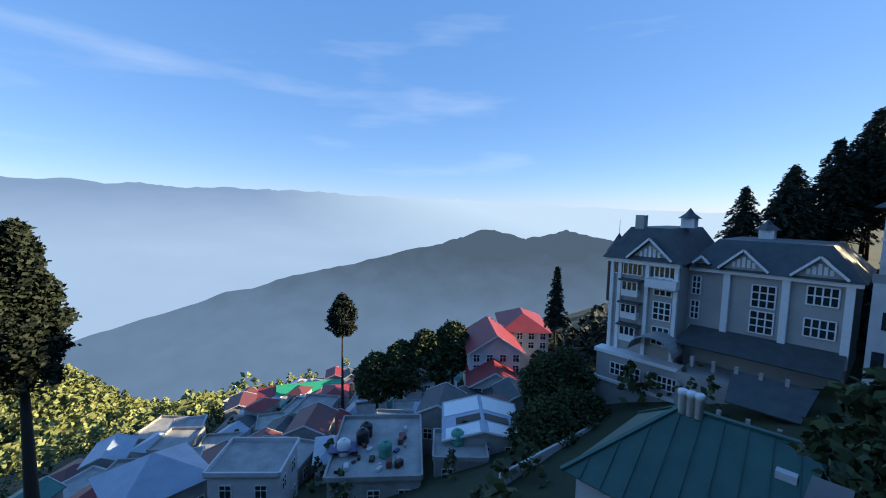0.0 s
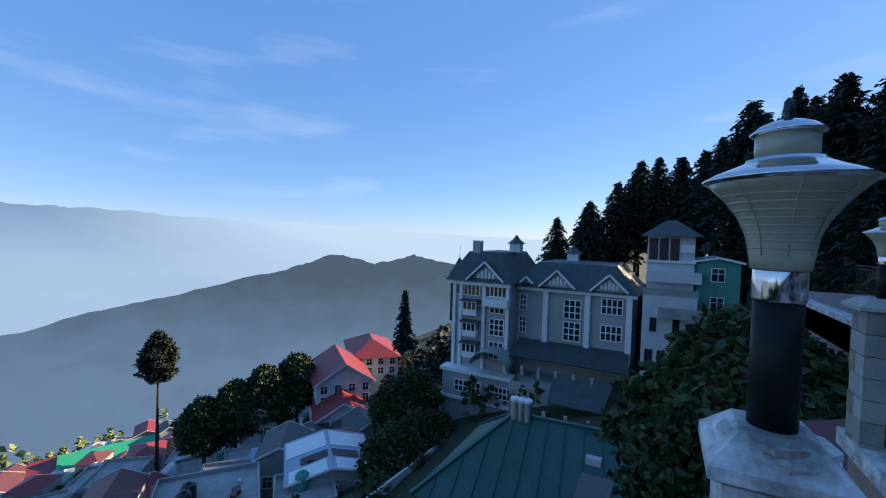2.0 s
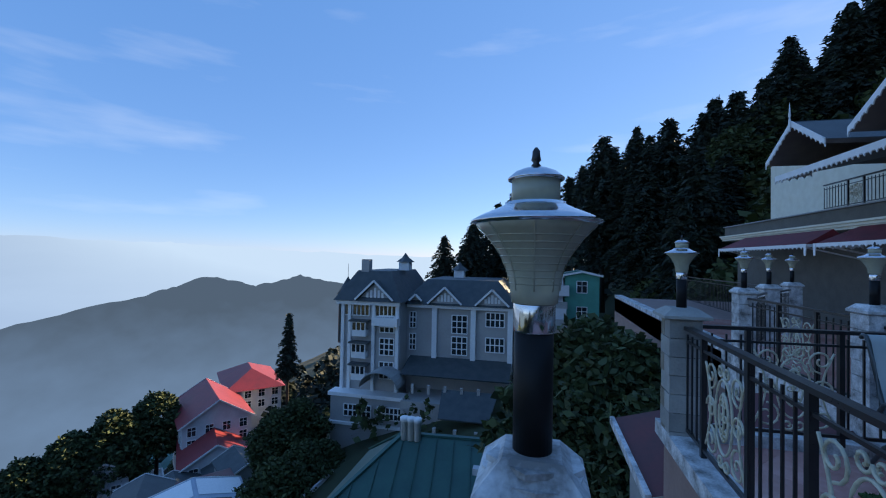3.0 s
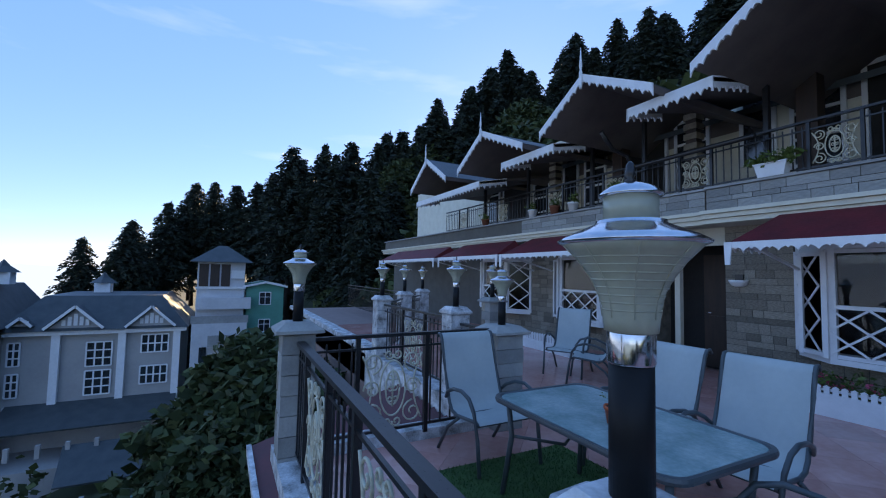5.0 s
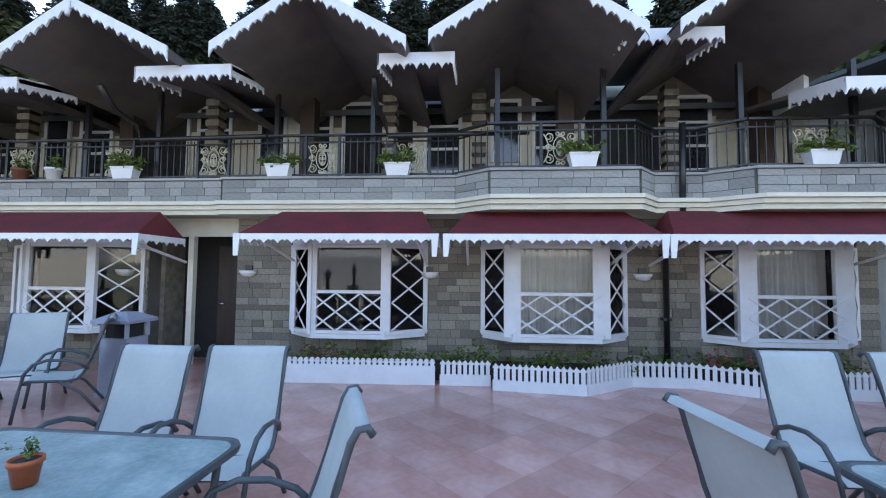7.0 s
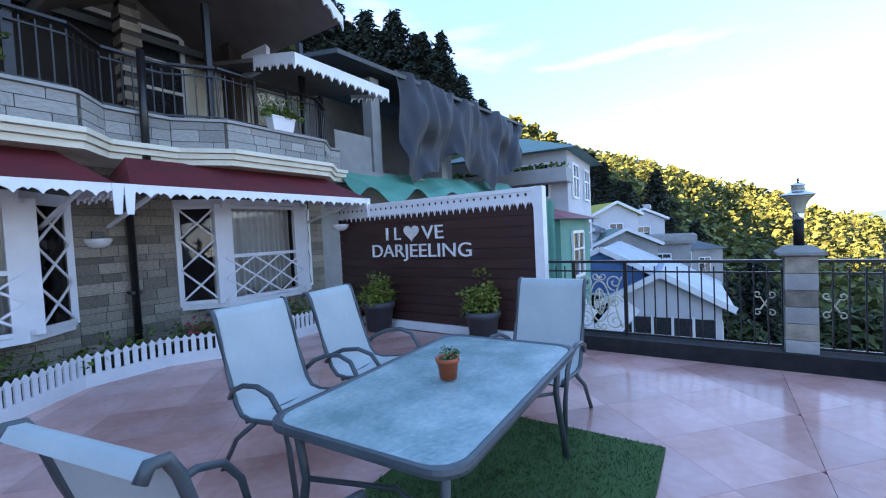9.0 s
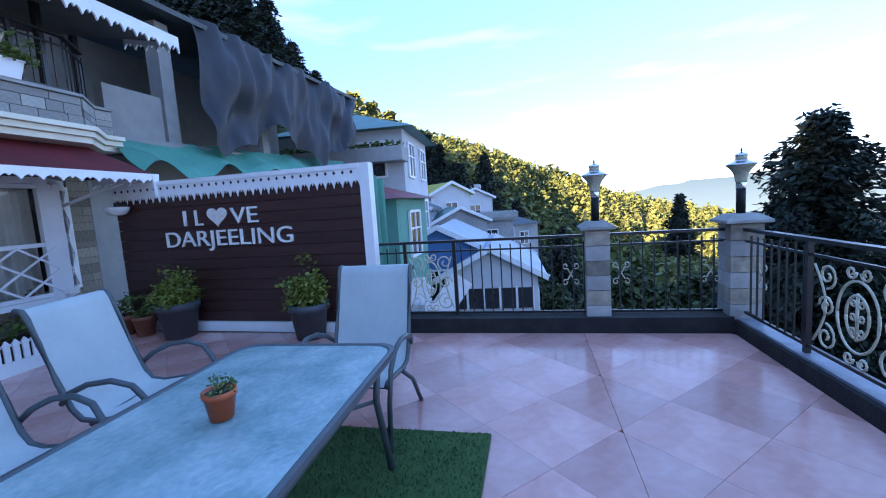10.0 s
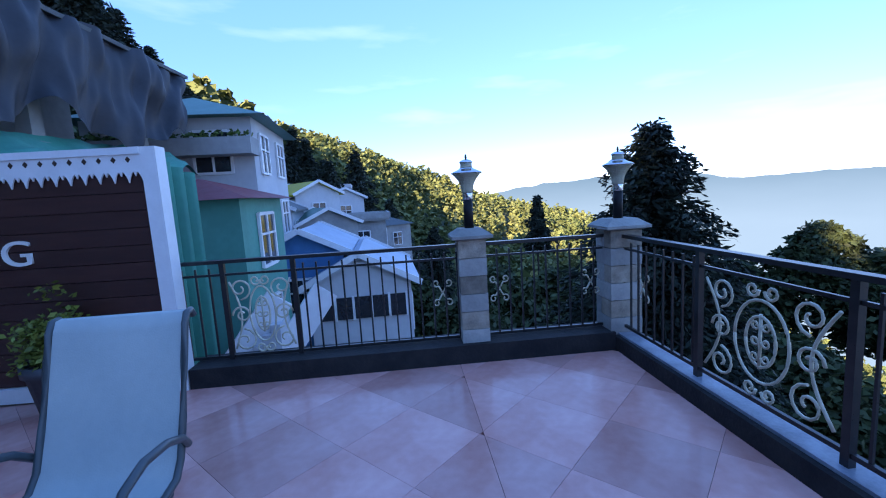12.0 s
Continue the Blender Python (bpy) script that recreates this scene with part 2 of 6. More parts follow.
def lathe(bm, prof, seg=28, c=(0, 0, 0), smooth=True):
    rings = [[bm.verts.new((c[0] + r * math.cos(2 * math.pi * k / seg), c[1] + r * math.sin(2 * math.pi * k / seg), c[2] + z)) for k in range(seg)] for r, z in prof]
    for a, b in zip(rings, rings[1:]):
        for k in range(seg):
            bm.faces.new((a[k], a[(k + 1) % seg], b[(k + 1) % seg], b[k])).smooth = smooth
    bm.faces.new(rings[0][::-1])
    bm.faces.new(rings[-1])


def slab(bm, pts, thick):
    """A flat plate: polygon pts, thickened against its normal."""
    pts = [Vector(p) for p in pts]
    n = (pts[1] - pts[0]).cross(pts[2] - pts[0]).normalized() * thick
    a, b = [bm.verts.new(p) for p in pts], [bm.verts.new(p - n) for p in pts]
    bm.faces.new(a)
    bm.faces.new(b[::-1])
    for i in range(len(pts)):
        j = (i + 1) % len(pts)
        bm.faces.new((a[i], b[i], b[j], a[j]))


def fret(bm, p, q, h, pitch=0.16, thick=0.02, deep=0.45):
    """A fretwork board along p-q hanging down h, its lower edge cut in scallops with small points."""
    p, q = Vector(p), Vector(q)
    d = q - p
    n = max(2, round(d.length / pitch)) * 8
    side = Vector((-d.y, d.x, 0)).normalized() * thick
    prev = None
    for i in range(n + 1):
        u = (i % 8) / 8
        low = h * (1 - deep * (abs(math.sin(math.pi * u)) ** 0.7 if u not in (0.5,) else 0.55))
        t = p + d * i / n
        cur = [bm.verts.new(t + o) for o in (Vector((0, 0, 0)), Vector((0, 0, -low)), side, side - Vector((0, 0, low)))]
        if prev:
            bm.faces.new((prev[0], prev[1], cur[1], cur[0]))
            bm.faces.new((prev[2], cur[2], cur[3], prev[3]))
            bm.faces.new((prev[1], prev[3], cur[3], cur[1]))
            bm.faces.new((prev[0], cur[0], cur[2], prev[2]))
        prev = cur


def mesh_of(name, bm, material):
    me = bpy.data.meshes.new(name)
    bm.to_mesh(me)
    bm.free()
    me.materials.append(material)
    return me


def part(name, bm, material, parent, label=""):
    ob = new(name, mesh_of(name, bm, material) if isinstance(bm, bmesh.types.BMesh) else bm)
    ob.parent = parent
    return tagged(ob, label)


def thing(name, label, category, at=(0, 0, 0), turn=0, group=""):
    ob = new(name)
    ob.empty_display_size = 0.1
    ob.matrix_basis = pose(*at, 0, 0, turn)
    return tagged(ob, label, category, group)


def struct(name, bm, material, label, category):
    return tagged(new(name, mesh_of(name, bm, material)), label, category, kind="structure")


def cloud_mesh(name, verts, faces, material):
    me = bpy.data.meshes.new(name)
    me.from_pydata(verts, [], faces)
    me.materials.append(material)
    return me


B = bmesh.new
rng = random.Random(7)


def leaves(centres, size, count, spread, r):
    """Loose leaf quads round the centres."""
    verts, faces = [], []
    for c in centres:
        for _ in range(count):
            o = Vector((r.gauss(0, 1), r.gauss(0, 1), r.gauss(0, 0.7))) * spread + Vector(c)
            a = Vector((r.uniform(-1, 1), r.uniform(-1, 1), r.uniform(-0.6, 0.6))).normalized()
            b = a.cross(Vector((r.uniform(-1, 1), r.uniform(-1, 1), r.uniform(-1, 1)))).normalized()
            s = size * r.uniform(0.6, 1.4)
            k = len(verts)
            verts += [o - a * s, o + b * s * 0.55, o + a * s, o - b * s * 0.55]
            faces.append((k, k + 1, k + 2, k + 3))
    return verts, faces


# ---- the ground: terrace hill, town slope, valley ----
def smooth(a, b, x):
    u = min(max((x - a) / (b - a), 0), 1)
    return u * u * (3 - 2 * u)


PROFILE = ((-5000, -700), (-800, -360), (-320, -150), (-160, -75), (-110, -54), (-60, -38), (-38, -29), (-20, -20), (-8, -15.5), (0, -13), (6, -8), (14, -1), (20, 5), (40, 15), (70, 30), (120, 46), (5000, 60))


def profile(y):
    for (a, za), (b, zb) in zip(PROFILE, PROFILE[1:]):
        if y <= b:
            return za + (zb - za) * max(y - a, 0) / (b - a)
    return PROFILE[-1][1]


def ground_z(x, y):
    z = profile(y)
    if x > 20:
        hz = -20 + 62 * smooth(-120, 95, y)
        z += (hz - z) * smooth(90, 340, x) * (1 - smooth(120, 400, y)) * smooth(-260, -90, y)
        z -= 4 * smooth(20, 60, x) * (1 - smooth(10, 40, y)) * (1 - smooth(120, 250, x))
    if x < -60:
        z -= smooth(-60, -260, x) * max(z + 40, 0) if y < 40 else smooth(-90, -300, x) * max(z + 40, 0)
    z += 50 * math.exp(-((x - 25) / 45) ** 2 - ((y + 300) / 40) ** 2)
    return z + noise.noise((x * 0.03, y * 0.03, 0)) * min(math.hypot(x, y) * 0.02, 4)


gv, gf, ring = [], [], 120
radii = [3.0 * 1.105 ** k for k in range(74)]
for rad in radii:
    for k in range(ring):
        a = 2 * math.pi * k / ring
        x, y = rad * math.cos(a), rad * math.sin(a)
        z = ground_z(x, y)
        if -19 < x < 9 and -3 < y < 13:
            z = min(z, -8)
        gv.append((x, y, z))
gv.append((0, 0, -9))
for j in range(len(radii) - 1):
    for k in range(ring):
        gf.append((j * ring + k, (j + 1) * ring + k, (j + 1) * ring + (k + 1) % ring, j * ring + (k + 1) % ring))
for k in range(ring):
    gf.append((len(gv) - 1, k, (k + 1) % ring))
ground = tagged(new("ground", cloud_mesh("ground", gv, gf, M_GROUND)), "dark wooded hillside falling away into a deep valley", "ground", kind="structure")
for f in ground.data.polygons:
    f.use_smooth = True


def ridge(name, label, crest, foot_scale, foot_z, material, rough=0.0, steps=160):
    """A far ridge: its crest line from point to point, its slope running down towards the valley."""
    bm = B()
    n = len(crest) - 1
    rows = []
    for i in range(steps + 1):
        u = i / steps * n
        k = min(int(u), n - 1)
        c = Vector(crest[k]).lerp(Vector(crest[k + 1]), smooth(0, 1, u - k) * 0.4 + (u - k) * 0.6)
        c.z += rough * (noise.noise((i * 0.11, 3.1, 0)) + 0.6 * noise.noise((i * 0.37, 7.7, 0)) + 0.35 * noise.noise((i * 0.9, 1.7, 0)))
        col = []
        for j in range(9):
            w = j / 8
            s = 1 + (foot_scale - 1) * w
            col.append(bm.verts.new((c.x * s, c.y * s, c.z + (foot_z - c.z) * w ** 0.8)))
        rows.append(col)
    for a, b in zip(rows, rows[1:]):
        for j in range(8):
            bm.faces.new((a[j], a[j + 1], b[j + 1], b[j])).smooth = True
    return struct(name, bm, material, label, "mountain")


# haze painted into the glowing colours: each ridge pales towards its foot
M_SPUR = glow("hazy_spur_glow", (0.066, 0.12, 0.215), (0.033, 0.055, 0.09), -215, -50, 0.02, 0.5)
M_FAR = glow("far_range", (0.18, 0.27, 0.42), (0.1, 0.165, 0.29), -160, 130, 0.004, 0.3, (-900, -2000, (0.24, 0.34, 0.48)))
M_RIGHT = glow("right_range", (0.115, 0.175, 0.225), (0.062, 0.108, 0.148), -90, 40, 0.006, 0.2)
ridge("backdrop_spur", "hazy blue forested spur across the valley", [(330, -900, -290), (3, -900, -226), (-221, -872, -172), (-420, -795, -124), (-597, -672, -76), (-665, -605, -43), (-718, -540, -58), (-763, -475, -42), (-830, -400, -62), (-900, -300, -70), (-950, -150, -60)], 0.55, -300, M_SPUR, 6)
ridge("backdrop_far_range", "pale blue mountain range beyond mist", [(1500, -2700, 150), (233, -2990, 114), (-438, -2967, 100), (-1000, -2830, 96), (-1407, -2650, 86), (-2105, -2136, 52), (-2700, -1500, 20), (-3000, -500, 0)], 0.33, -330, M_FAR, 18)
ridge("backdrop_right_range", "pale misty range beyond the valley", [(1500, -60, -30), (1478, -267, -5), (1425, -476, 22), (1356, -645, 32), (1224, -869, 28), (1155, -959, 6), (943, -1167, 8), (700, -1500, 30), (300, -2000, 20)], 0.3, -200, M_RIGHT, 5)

# ---- terrace structure ----
bm = B()
box(bm, -3.6, 1.2, -9, 6.55, 13, -0.03)
box(bm, -0.32, -0.42, -9, 6.55, 1.2, -0.03)
box(bm, -19, 3.3, -9, -3.6, 13, -0.03)
struct("floor", bm, M_GROUT, "terrace slab under reddish brown tiles", "floor")

bm = B()
box(bm, -0.32, -0.42, -0.03, 6.55, -0.2, 0.13)
struct("kerb_front", bm, M_KERB, "black painted kerb under the front railing", "kerb")
bm = B()
box(bm, 6.2, -0.2, -0.03, 6.55, 3.55, 0.17)
struct("kerb_end", bm, M_KERB, "black painted kerb under the end railing", "kerb")
bm = B()
box(bm, -0.1, -0.41, 0.13, 6.5, -0.24, 0.15)
struct("trim_front", bm, mat("grey_sill", (0.3, 0.33, 0.38), (0.15, 0.17, 0.2), 6, 0.35), "pale worn coping on the front kerb", "trim")
bm = B()
box(bm, -3.6, 1.12, -0.03, -0.3, 1.36, 0.1)
box(bm, -0.3, -0.2, -0.03, 0.06, 1.05, 0.1)
box(bm, -3.6, 1.3, -0.03, -3.38, 3.25, 0.1)
struct("kerb_side", bm, M_WORN, "low white kerb with peeling paint", "kerb")
bm = B()
box(bm, -7.6, 3.2, -0.6, -3.6, 3.55, 0.1)
box(bm, -19, 3.3, -0.6, -7.6, 3.6, 0.1)
struct("kerb_left", bm, M_WORN, "low white ledge with peeling paint", "kerb")

# ---- building: ground storey ----
BAYS = [(-9.75, 0), (-6.45, 0), (-1.52, 0), (1.67, 1), (5.1, 1)]


def stone_mesh(seed):
    r = random.Random(seed)
    bm = B()
    v = box(bm, -0.5, 0, -0.5, 0.5, 1, 0.5)
    for i in (0, 1, 4, 5):
        v[i].co.x *= r.uniform(0.9, 0.985)
        v[i].co.z *= r.uniform(0.8, 0.97)
        v[i].co.y -= r.uniform(0, 0.5)
    return bm


STONES = [[mesh_of("stone", stone_mesh(s), m) for s in range(5)] for m in (M_STONE, M_SLATE)]


def stones(parent, x0, x1, z0, z1, y, which=0, row=0.12, length=0.27, seed=1, turn=0, origin=(0, 0)):
    """Courses of single stones on the front (towards -y) of a wall."""
    r = random.Random(seed)
    rows = max(1, round((z1 - z0) / row))
    cuts = [0.0] + [j + r.uniform(-0.22, 0.22) for j in range(1, rows)] + [rows]
    for j in range(rows):
        h = (cuts[j + 1] - cuts[j]) * (z1 - z0) / rows
        mid = z0 + (cuts[j] + cuts[j + 1]) / 2 * (z1 - z0) / rows
        x = x0
        while x < x1 - 0.02:
            w = length * r.uniform(0.55, 1.4)
            if x1 - x - w < length * 0.4:
                w = x1 - x
            ob = new("stone", STONES[which][r.randrange(5)])
            ob.parent = parent
            ob.matrix_basis = Matrix.LocRotScale((x + w / 2, y, mid), None, (w - 0.008, -0.025, h - 0.008)) if not turn else Matrix.Rotation(turn, 4, "Z") @ Matrix.LocRotScale((x + w / 2, y, mid), None, (w - 0.008, -0.025, h - 0.008))
            x += w


def wall_piece(name, x0, x1, z0, z1, y, label, which=0, courses=True, seed=1):
    bm = B()
    box(bm, x0, y, z0, x1, y + 0.28, z1)
    w = struct(name, bm, M_MORTAR, label, "wall")
    if courses:
        stones(w, x0, x1, z0, z1, y, which, seed=seed)
    return w


edges = []
for cx, _ in BAYS:
    edges += [cx - 1.13, cx + 1.2]
segs = [(-19, edges[0]), (edges[1], edges[2]), (edges[3], -5.2), (-3.6, edges[4]), (edges[5], edges[6]), (edges[7], edges[8]), (edges[9], 6.6)]
for i, (a, b) in enumerate(segs):
    wall_piece("wall_front_%d" % (i + 1), a, b, -0.03, 2.5, 8.1, "rough brown stone wall between the bay windows", courses=a > -13, seed=i)
for i, (cx, _) in enumerate(BAYS):
    wall_piece("wall_sill_%d" % (i + 1), cx - 1.13, cx + 1.2, -0.03, 0.62, 8.1, "rough brown stone wall under the window", seed=20 + i)
    bm = B()
    box(bm, cx - 1.13, 8.1, 2.1, cx + 1.2, 8.38, 2.5)
    struct("wall_lintel_%d" % (i + 1), bm, M_MORTAR, "dark wall above the bay window", "wall")
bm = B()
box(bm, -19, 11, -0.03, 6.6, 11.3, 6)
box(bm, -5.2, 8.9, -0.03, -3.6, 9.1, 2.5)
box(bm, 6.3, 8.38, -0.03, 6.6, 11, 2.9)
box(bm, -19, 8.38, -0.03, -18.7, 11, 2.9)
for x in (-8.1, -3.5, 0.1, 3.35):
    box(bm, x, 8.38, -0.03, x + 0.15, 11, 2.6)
struct("wall_inner", bm, M_DARK, "inner walls of the rooms, their dimness put into the colour", "wall")
bm = B()
box(bm, -5.2, 8.38, -0.03, -5.12, 8.9, 2.5)
struct("wall_recess", bm, M_STONE, "stone side of the door recess", "wall")
bm = B()
box(bm, -19, 7.8, 2.5, 6.6, 11, 2.62)
struct("ceiling", bm, M_CREAM, "cream ceiling over the ground storey", "ceiling")
bm = B()
box(bm, -5.2, 8.1, 2.2, -3.6, 8.16, 2.5)
struct("trim_door_head", bm, M_CREAM, "cream panel above the door recess", "trim")

door = thing("door_1", "dark brown wooden door standing in a stone recess", "door")
tagged(door, kind="structure")
bm = B(); box(bm, -4.38, 8.8, 0, -3.62, 8.86, 2.08); box(bm, -4.28, 8.78, 0.15, -3.72, 8.81, 0.95); box(bm, -4.28, 8.78, 1.1, -3.72, 8.81, 1.95)
part("door_leaf", bm, M_DARKWOOD, door)
bm = B(); box(bm, -4.5, 8.1, 0, -4.4, 8.2, 2.2)
part("door_post", bm, M_CREAM, door, "cream post")
bm = B(); tube(bm, [(-4.3, 8.76, 1.0), (-4.3, 8.72, 1.0), (-4.2, 8.72, 1.0)], 0.012)
part("door_handle", bm, M_CHROME, door)


def cross_lattice(parent, p0, p1, z0, z1, nx, w=0.025, y_out=0.03):
    """Crossed slats in a panel between two plan points."""
    p0, p1 = Vector((*p0, 0)), Vector((*p1, 0))
    d = p1 - p0
    nrm = Vector((d.y, -d.x, 0)).normalized() * y_out
    rows = 2 if nx > 1 else max(2, round((z1 - z0) / 0.42))
    if nx > 1:
        for k in range(-1, 3):
            for s in (0, 1):
                a0, a1 = k / 3, (k + 2) / 3
                t0, t1 = max(a0, 0), min(a1, 1)
                if t1 - t0 < 0.02:
                    continue
                za, zb = (t0 - a0) / (a1 - a0), (t1 - a0) / (a1 - a0)
                if s:
                    za, zb = 1 - za, 1 - zb
                bm = B()
                beam(bm, p0 + d * t0 + nrm + Vector((0, 0, z0 + (z1 - z0) * za)), p0 + d * t1 + nrm * 1.2 + Vector((0, 0, z0 + (z1 - z0) * zb)), 0.014, w)
                part("slat", bm, M_WHITE, parent)
    else:
        for k in range(rows):
            for s in (0, 1):
                a, b = z0 + (z1 - z0) * k / rows, z0 + (z1 - z0) * (k + 1) / rows
                if s:
                    a, b = b, a
                bm = B()
                beam(bm, p0 + nrm + Vector((0, 0, a)), p1 + nrm * 1.2 + Vector((0, 0, b)), 0.014, w)
                part("slat", bm, M_WHITE, parent)


def bay_window(i, cx, wide):
    """A three-sided white bay: narrow slanted sides, a broad middle with a lattice below."""
    x0, x1, b0, b1 = cx - 0.6 - 0.05 * wide, cx + 0.58 + 0.1 * wide, cx - 1.12, cx + 1.19
    yb, yf, z0, z1 = 8.1, 7.66, 0.64, 2.05
    w = thing("window_%d" % i, "white bay window with crossed lattice bars" + (" and drawn curtains" if wide else ", one casement open"), "window")
    tagged(w, kind="structure")
    bm = B()
    slab(bm, [(b0, yb + 0.2, z0), (b0, yb, z0), (x0, yf, z0), (x1, yf, z0), (b1, yb, z0), (b1, yb + 0.2, z0)], 0.07)
    part("window_sill", bm, M_WHITE, w)
    bm = B()
    slab(bm, [(b0, yb + 0.2, z1 + 0.08), (b0, yb, z1 + 0.08), (x0, yf, z1 + 0.08), (x1, yf, z1 + 0.08), (b1, yb, z1 + 0.08), (b1, yb + 0.2, z1 + 0.08)], 0.08)
    part("window_head", bm, M_WHITE, w)
    for x, y, t in ((b0 + 0.03, yb - 0.01, 0.07), (x0, yf + 0.04, 0.15 + 0.1 * wide), (x1, yf + 0.04, 0.15 + 0.1 * wide), (b1 - 0.03, yb - 0.01, 0.07)):
        bm = B(); box(bm, x - t / 2, y - 0.035, z0, x + t / 2, y + 0.035, z1)
        part("window_frame", bm, M_WHITE, w)
    zm = 1.3
    for z in (z0 + 0.03, zm, z1 - 0.03):
        bm = B(); box(bm, x0, yf + 0.015, z - 0.025, x1, yf + 0.06, z + 0.025)
        part("window_bar", bm, M_WHITE, w)
    for a, b in (((b0, yb), (x0, yf)), ((x1, yf), (b1, yb))):
        for z in (z0 + 0.03, z1 - 0.03):
            bm = B(); beam(bm, (*a, z), (*b, z), 0.05, 0.05)
            part("window_bar", bm, M_WHITE, w)
    nx = 3
    cross_lattice(w, (x0, yf + 0.03), (x1, yf + 0.03), z0 + 0.05, zm - 0.02, nx)
    cross_lattice(w, (b0 + 0.06, yb - 0.03), (x0 - 0.08, yf + 0.06), z0 + 0.06, z1 - 0.05, 1)
    cross_lattice(w, (x1 + 0.08, yf + 0.06), (b1 - 0.06, yb - 0.03), z0 + 0.06, z1 - 0.05, 1)
    for a, b in (((x0, yf), (x1, yf)), ((b0, yb), (x0, yf)), ((x1, yf), (b1, yb))):
        if not wide and b == (x0, yf):
            continue
        bm = B()
        va = [bm.verts.new((*p, z)) for p, z in ((Vector((a[0], a[1] + 0.05)), z0), (Vector((b[0], b[1] + 0.05)), z0), (Vector((b[0], b[1] + 0.05)), z1), (Vector((a[0], a[1] + 0.05)), z1))]
        bm.faces.new(va)
        o = part("pane", bm, pane_clear, w)
        o.visible_shadow = False
    if not wide:
        bm = B()
        for p, q in (((x0 - 0.02, yf - 0.02), (x0 - 0.36, yf + 0.18)),):
            beam(bm, (*p, z0 + 0.04), (*q, z0 + 0.04), 0.03, 0.05)
            beam(bm, (*p, z1 - 0.06), (*q, z1 - 0.06), 0.03, 0.05)
            beam(bm, (*p, z0), (*p, z1 - 0.04), 0.05, 0.05, (0, 1, 0))
            beam(bm, (*q, z0), (*q, z1 - 0.04), 0.05, 0.05, (0, 1, 0))
        part("casement", bm, M_WHITE, w, "open casement")
    if wide:
        cur = tagged(new("curtain"), "pale sheer curtain drawn across the bay window", "curtain")
        bm = B()
        rows = [[bm.verts.new((x0 + (x1 - x0) * k / 80, 8.02 + 0.035 * math.sin(k * 1.1) + 0.02 * math.sin(k * 0.37), z)) for k in range(81)] for z in (0.66, 2.08)]
        for k in range(80):
            bm.faces.new((rows[0][k], rows[0][k + 1], rows[1][k + 1], rows[1][k])).smooth = True
        part("cloth", bm, M_CURTAIN, cur)
    return w


for i, (cx, wide) in enumerate(BAYS):
    bay_window(i + 1, cx, wide)


def awning(x0, x1, slope_ends=0.25):
    a = thing("awning", "dark red awning with a white scalloped wooden valance", "awning", group="awnings over the bay windows")
    bm = B()
    yt, zt, yf, zf = 7.35, 2.52, 6.6, 2.12
    slab(bm, [(x0 + slope_ends, yt, zt), (x0, yf, zf), (x1, yf, zf), (x1 - slope_ends, yt, zt)], 0.02)
    slab(bm, [(x0 + slope_ends, yt, zt), (x0 + 0.05, yt + 0.3, zf), (x0, yf, zf)], 0.02)
    slab(bm, [(x1 - slope_ends, yt, zt), (x1, yf, zf), (x1 - 0.05, yt + 0.3, zf)], 0.02)
    part("cloth", bm, M_RED, a)
    bm = B(); fret(bm, (x0 - 0.02, yf - 0.01, zf), (x1 + 0.02, yf - 0.01, zf), 0.13, 0.19)
    part("valance", bm, M_WHITE, a, "white scalloped valance")
    for x, s in ((x0 - 0.02, 1), (x1 + 0.0, 1)):
        bm = B(); fret(bm, (x, yf, zf), (x, yf + 1.0, zf), 0.13, 0.19)
        part("valance", bm, M_WHITE, a)
        bm = B()
        slab(bm, [(x - 0.04, yf - 0.02, zf), (x - 0.03, yf - 0.02, zf - 0.3), (x + 0.03, yf - 0.02, zf - 0.3), (x + 0.06, yf - 0.02, zf)], 0.02)
        part("pendant", bm, M_WHITE, a)
    for x in (x0 + 0.25, x1 - 0.25):
        bm = B(); beam(bm, (x, 7.98, 1.75), (x, yf + 0.05, zf - 0.06), 0.035, 0.035)
        part("bracket", bm, M_WHITE, a)


for x0, x1 in ((-2.74, -0.08), (0.09, 2.81), (2.93, 6.3), (-7.9, -4.2), (-11.2, -8.1), (-16.8, -11.6)):
    awning(x0, x1)

# ---- balcony ----
EDGE = [(-19, 7.62), (-8.4, 7.62), (-3.62, 7.62), (-3.58, 7.55), (0.15, 7.55), (0.65, 7.12), (2.72, 7.12), (3.05, 7.5), (3.75, 7.5), (4.25, 7.12), (5.9, 7.12), (6.35, 7.5), (6.6, 7.5)]


def band(bm, out, z0, z1, depth=0.3):
    prev = None
    for x, y in EDGE:
        cur = [bm.verts.new(p) for p in ((x, y - out, z0), (x, y - out, z1), (x, y + depth, z1), (x, y + depth, z0))]
        if prev:
            for i in range(4):
                j = (i + 1) % 4
                bm.faces.new((prev[i], prev[j], cur[j], cur[i]))
        else:
            bm.faces.new(cur)
        prev = cur
    bm.faces.new(prev[::-1])


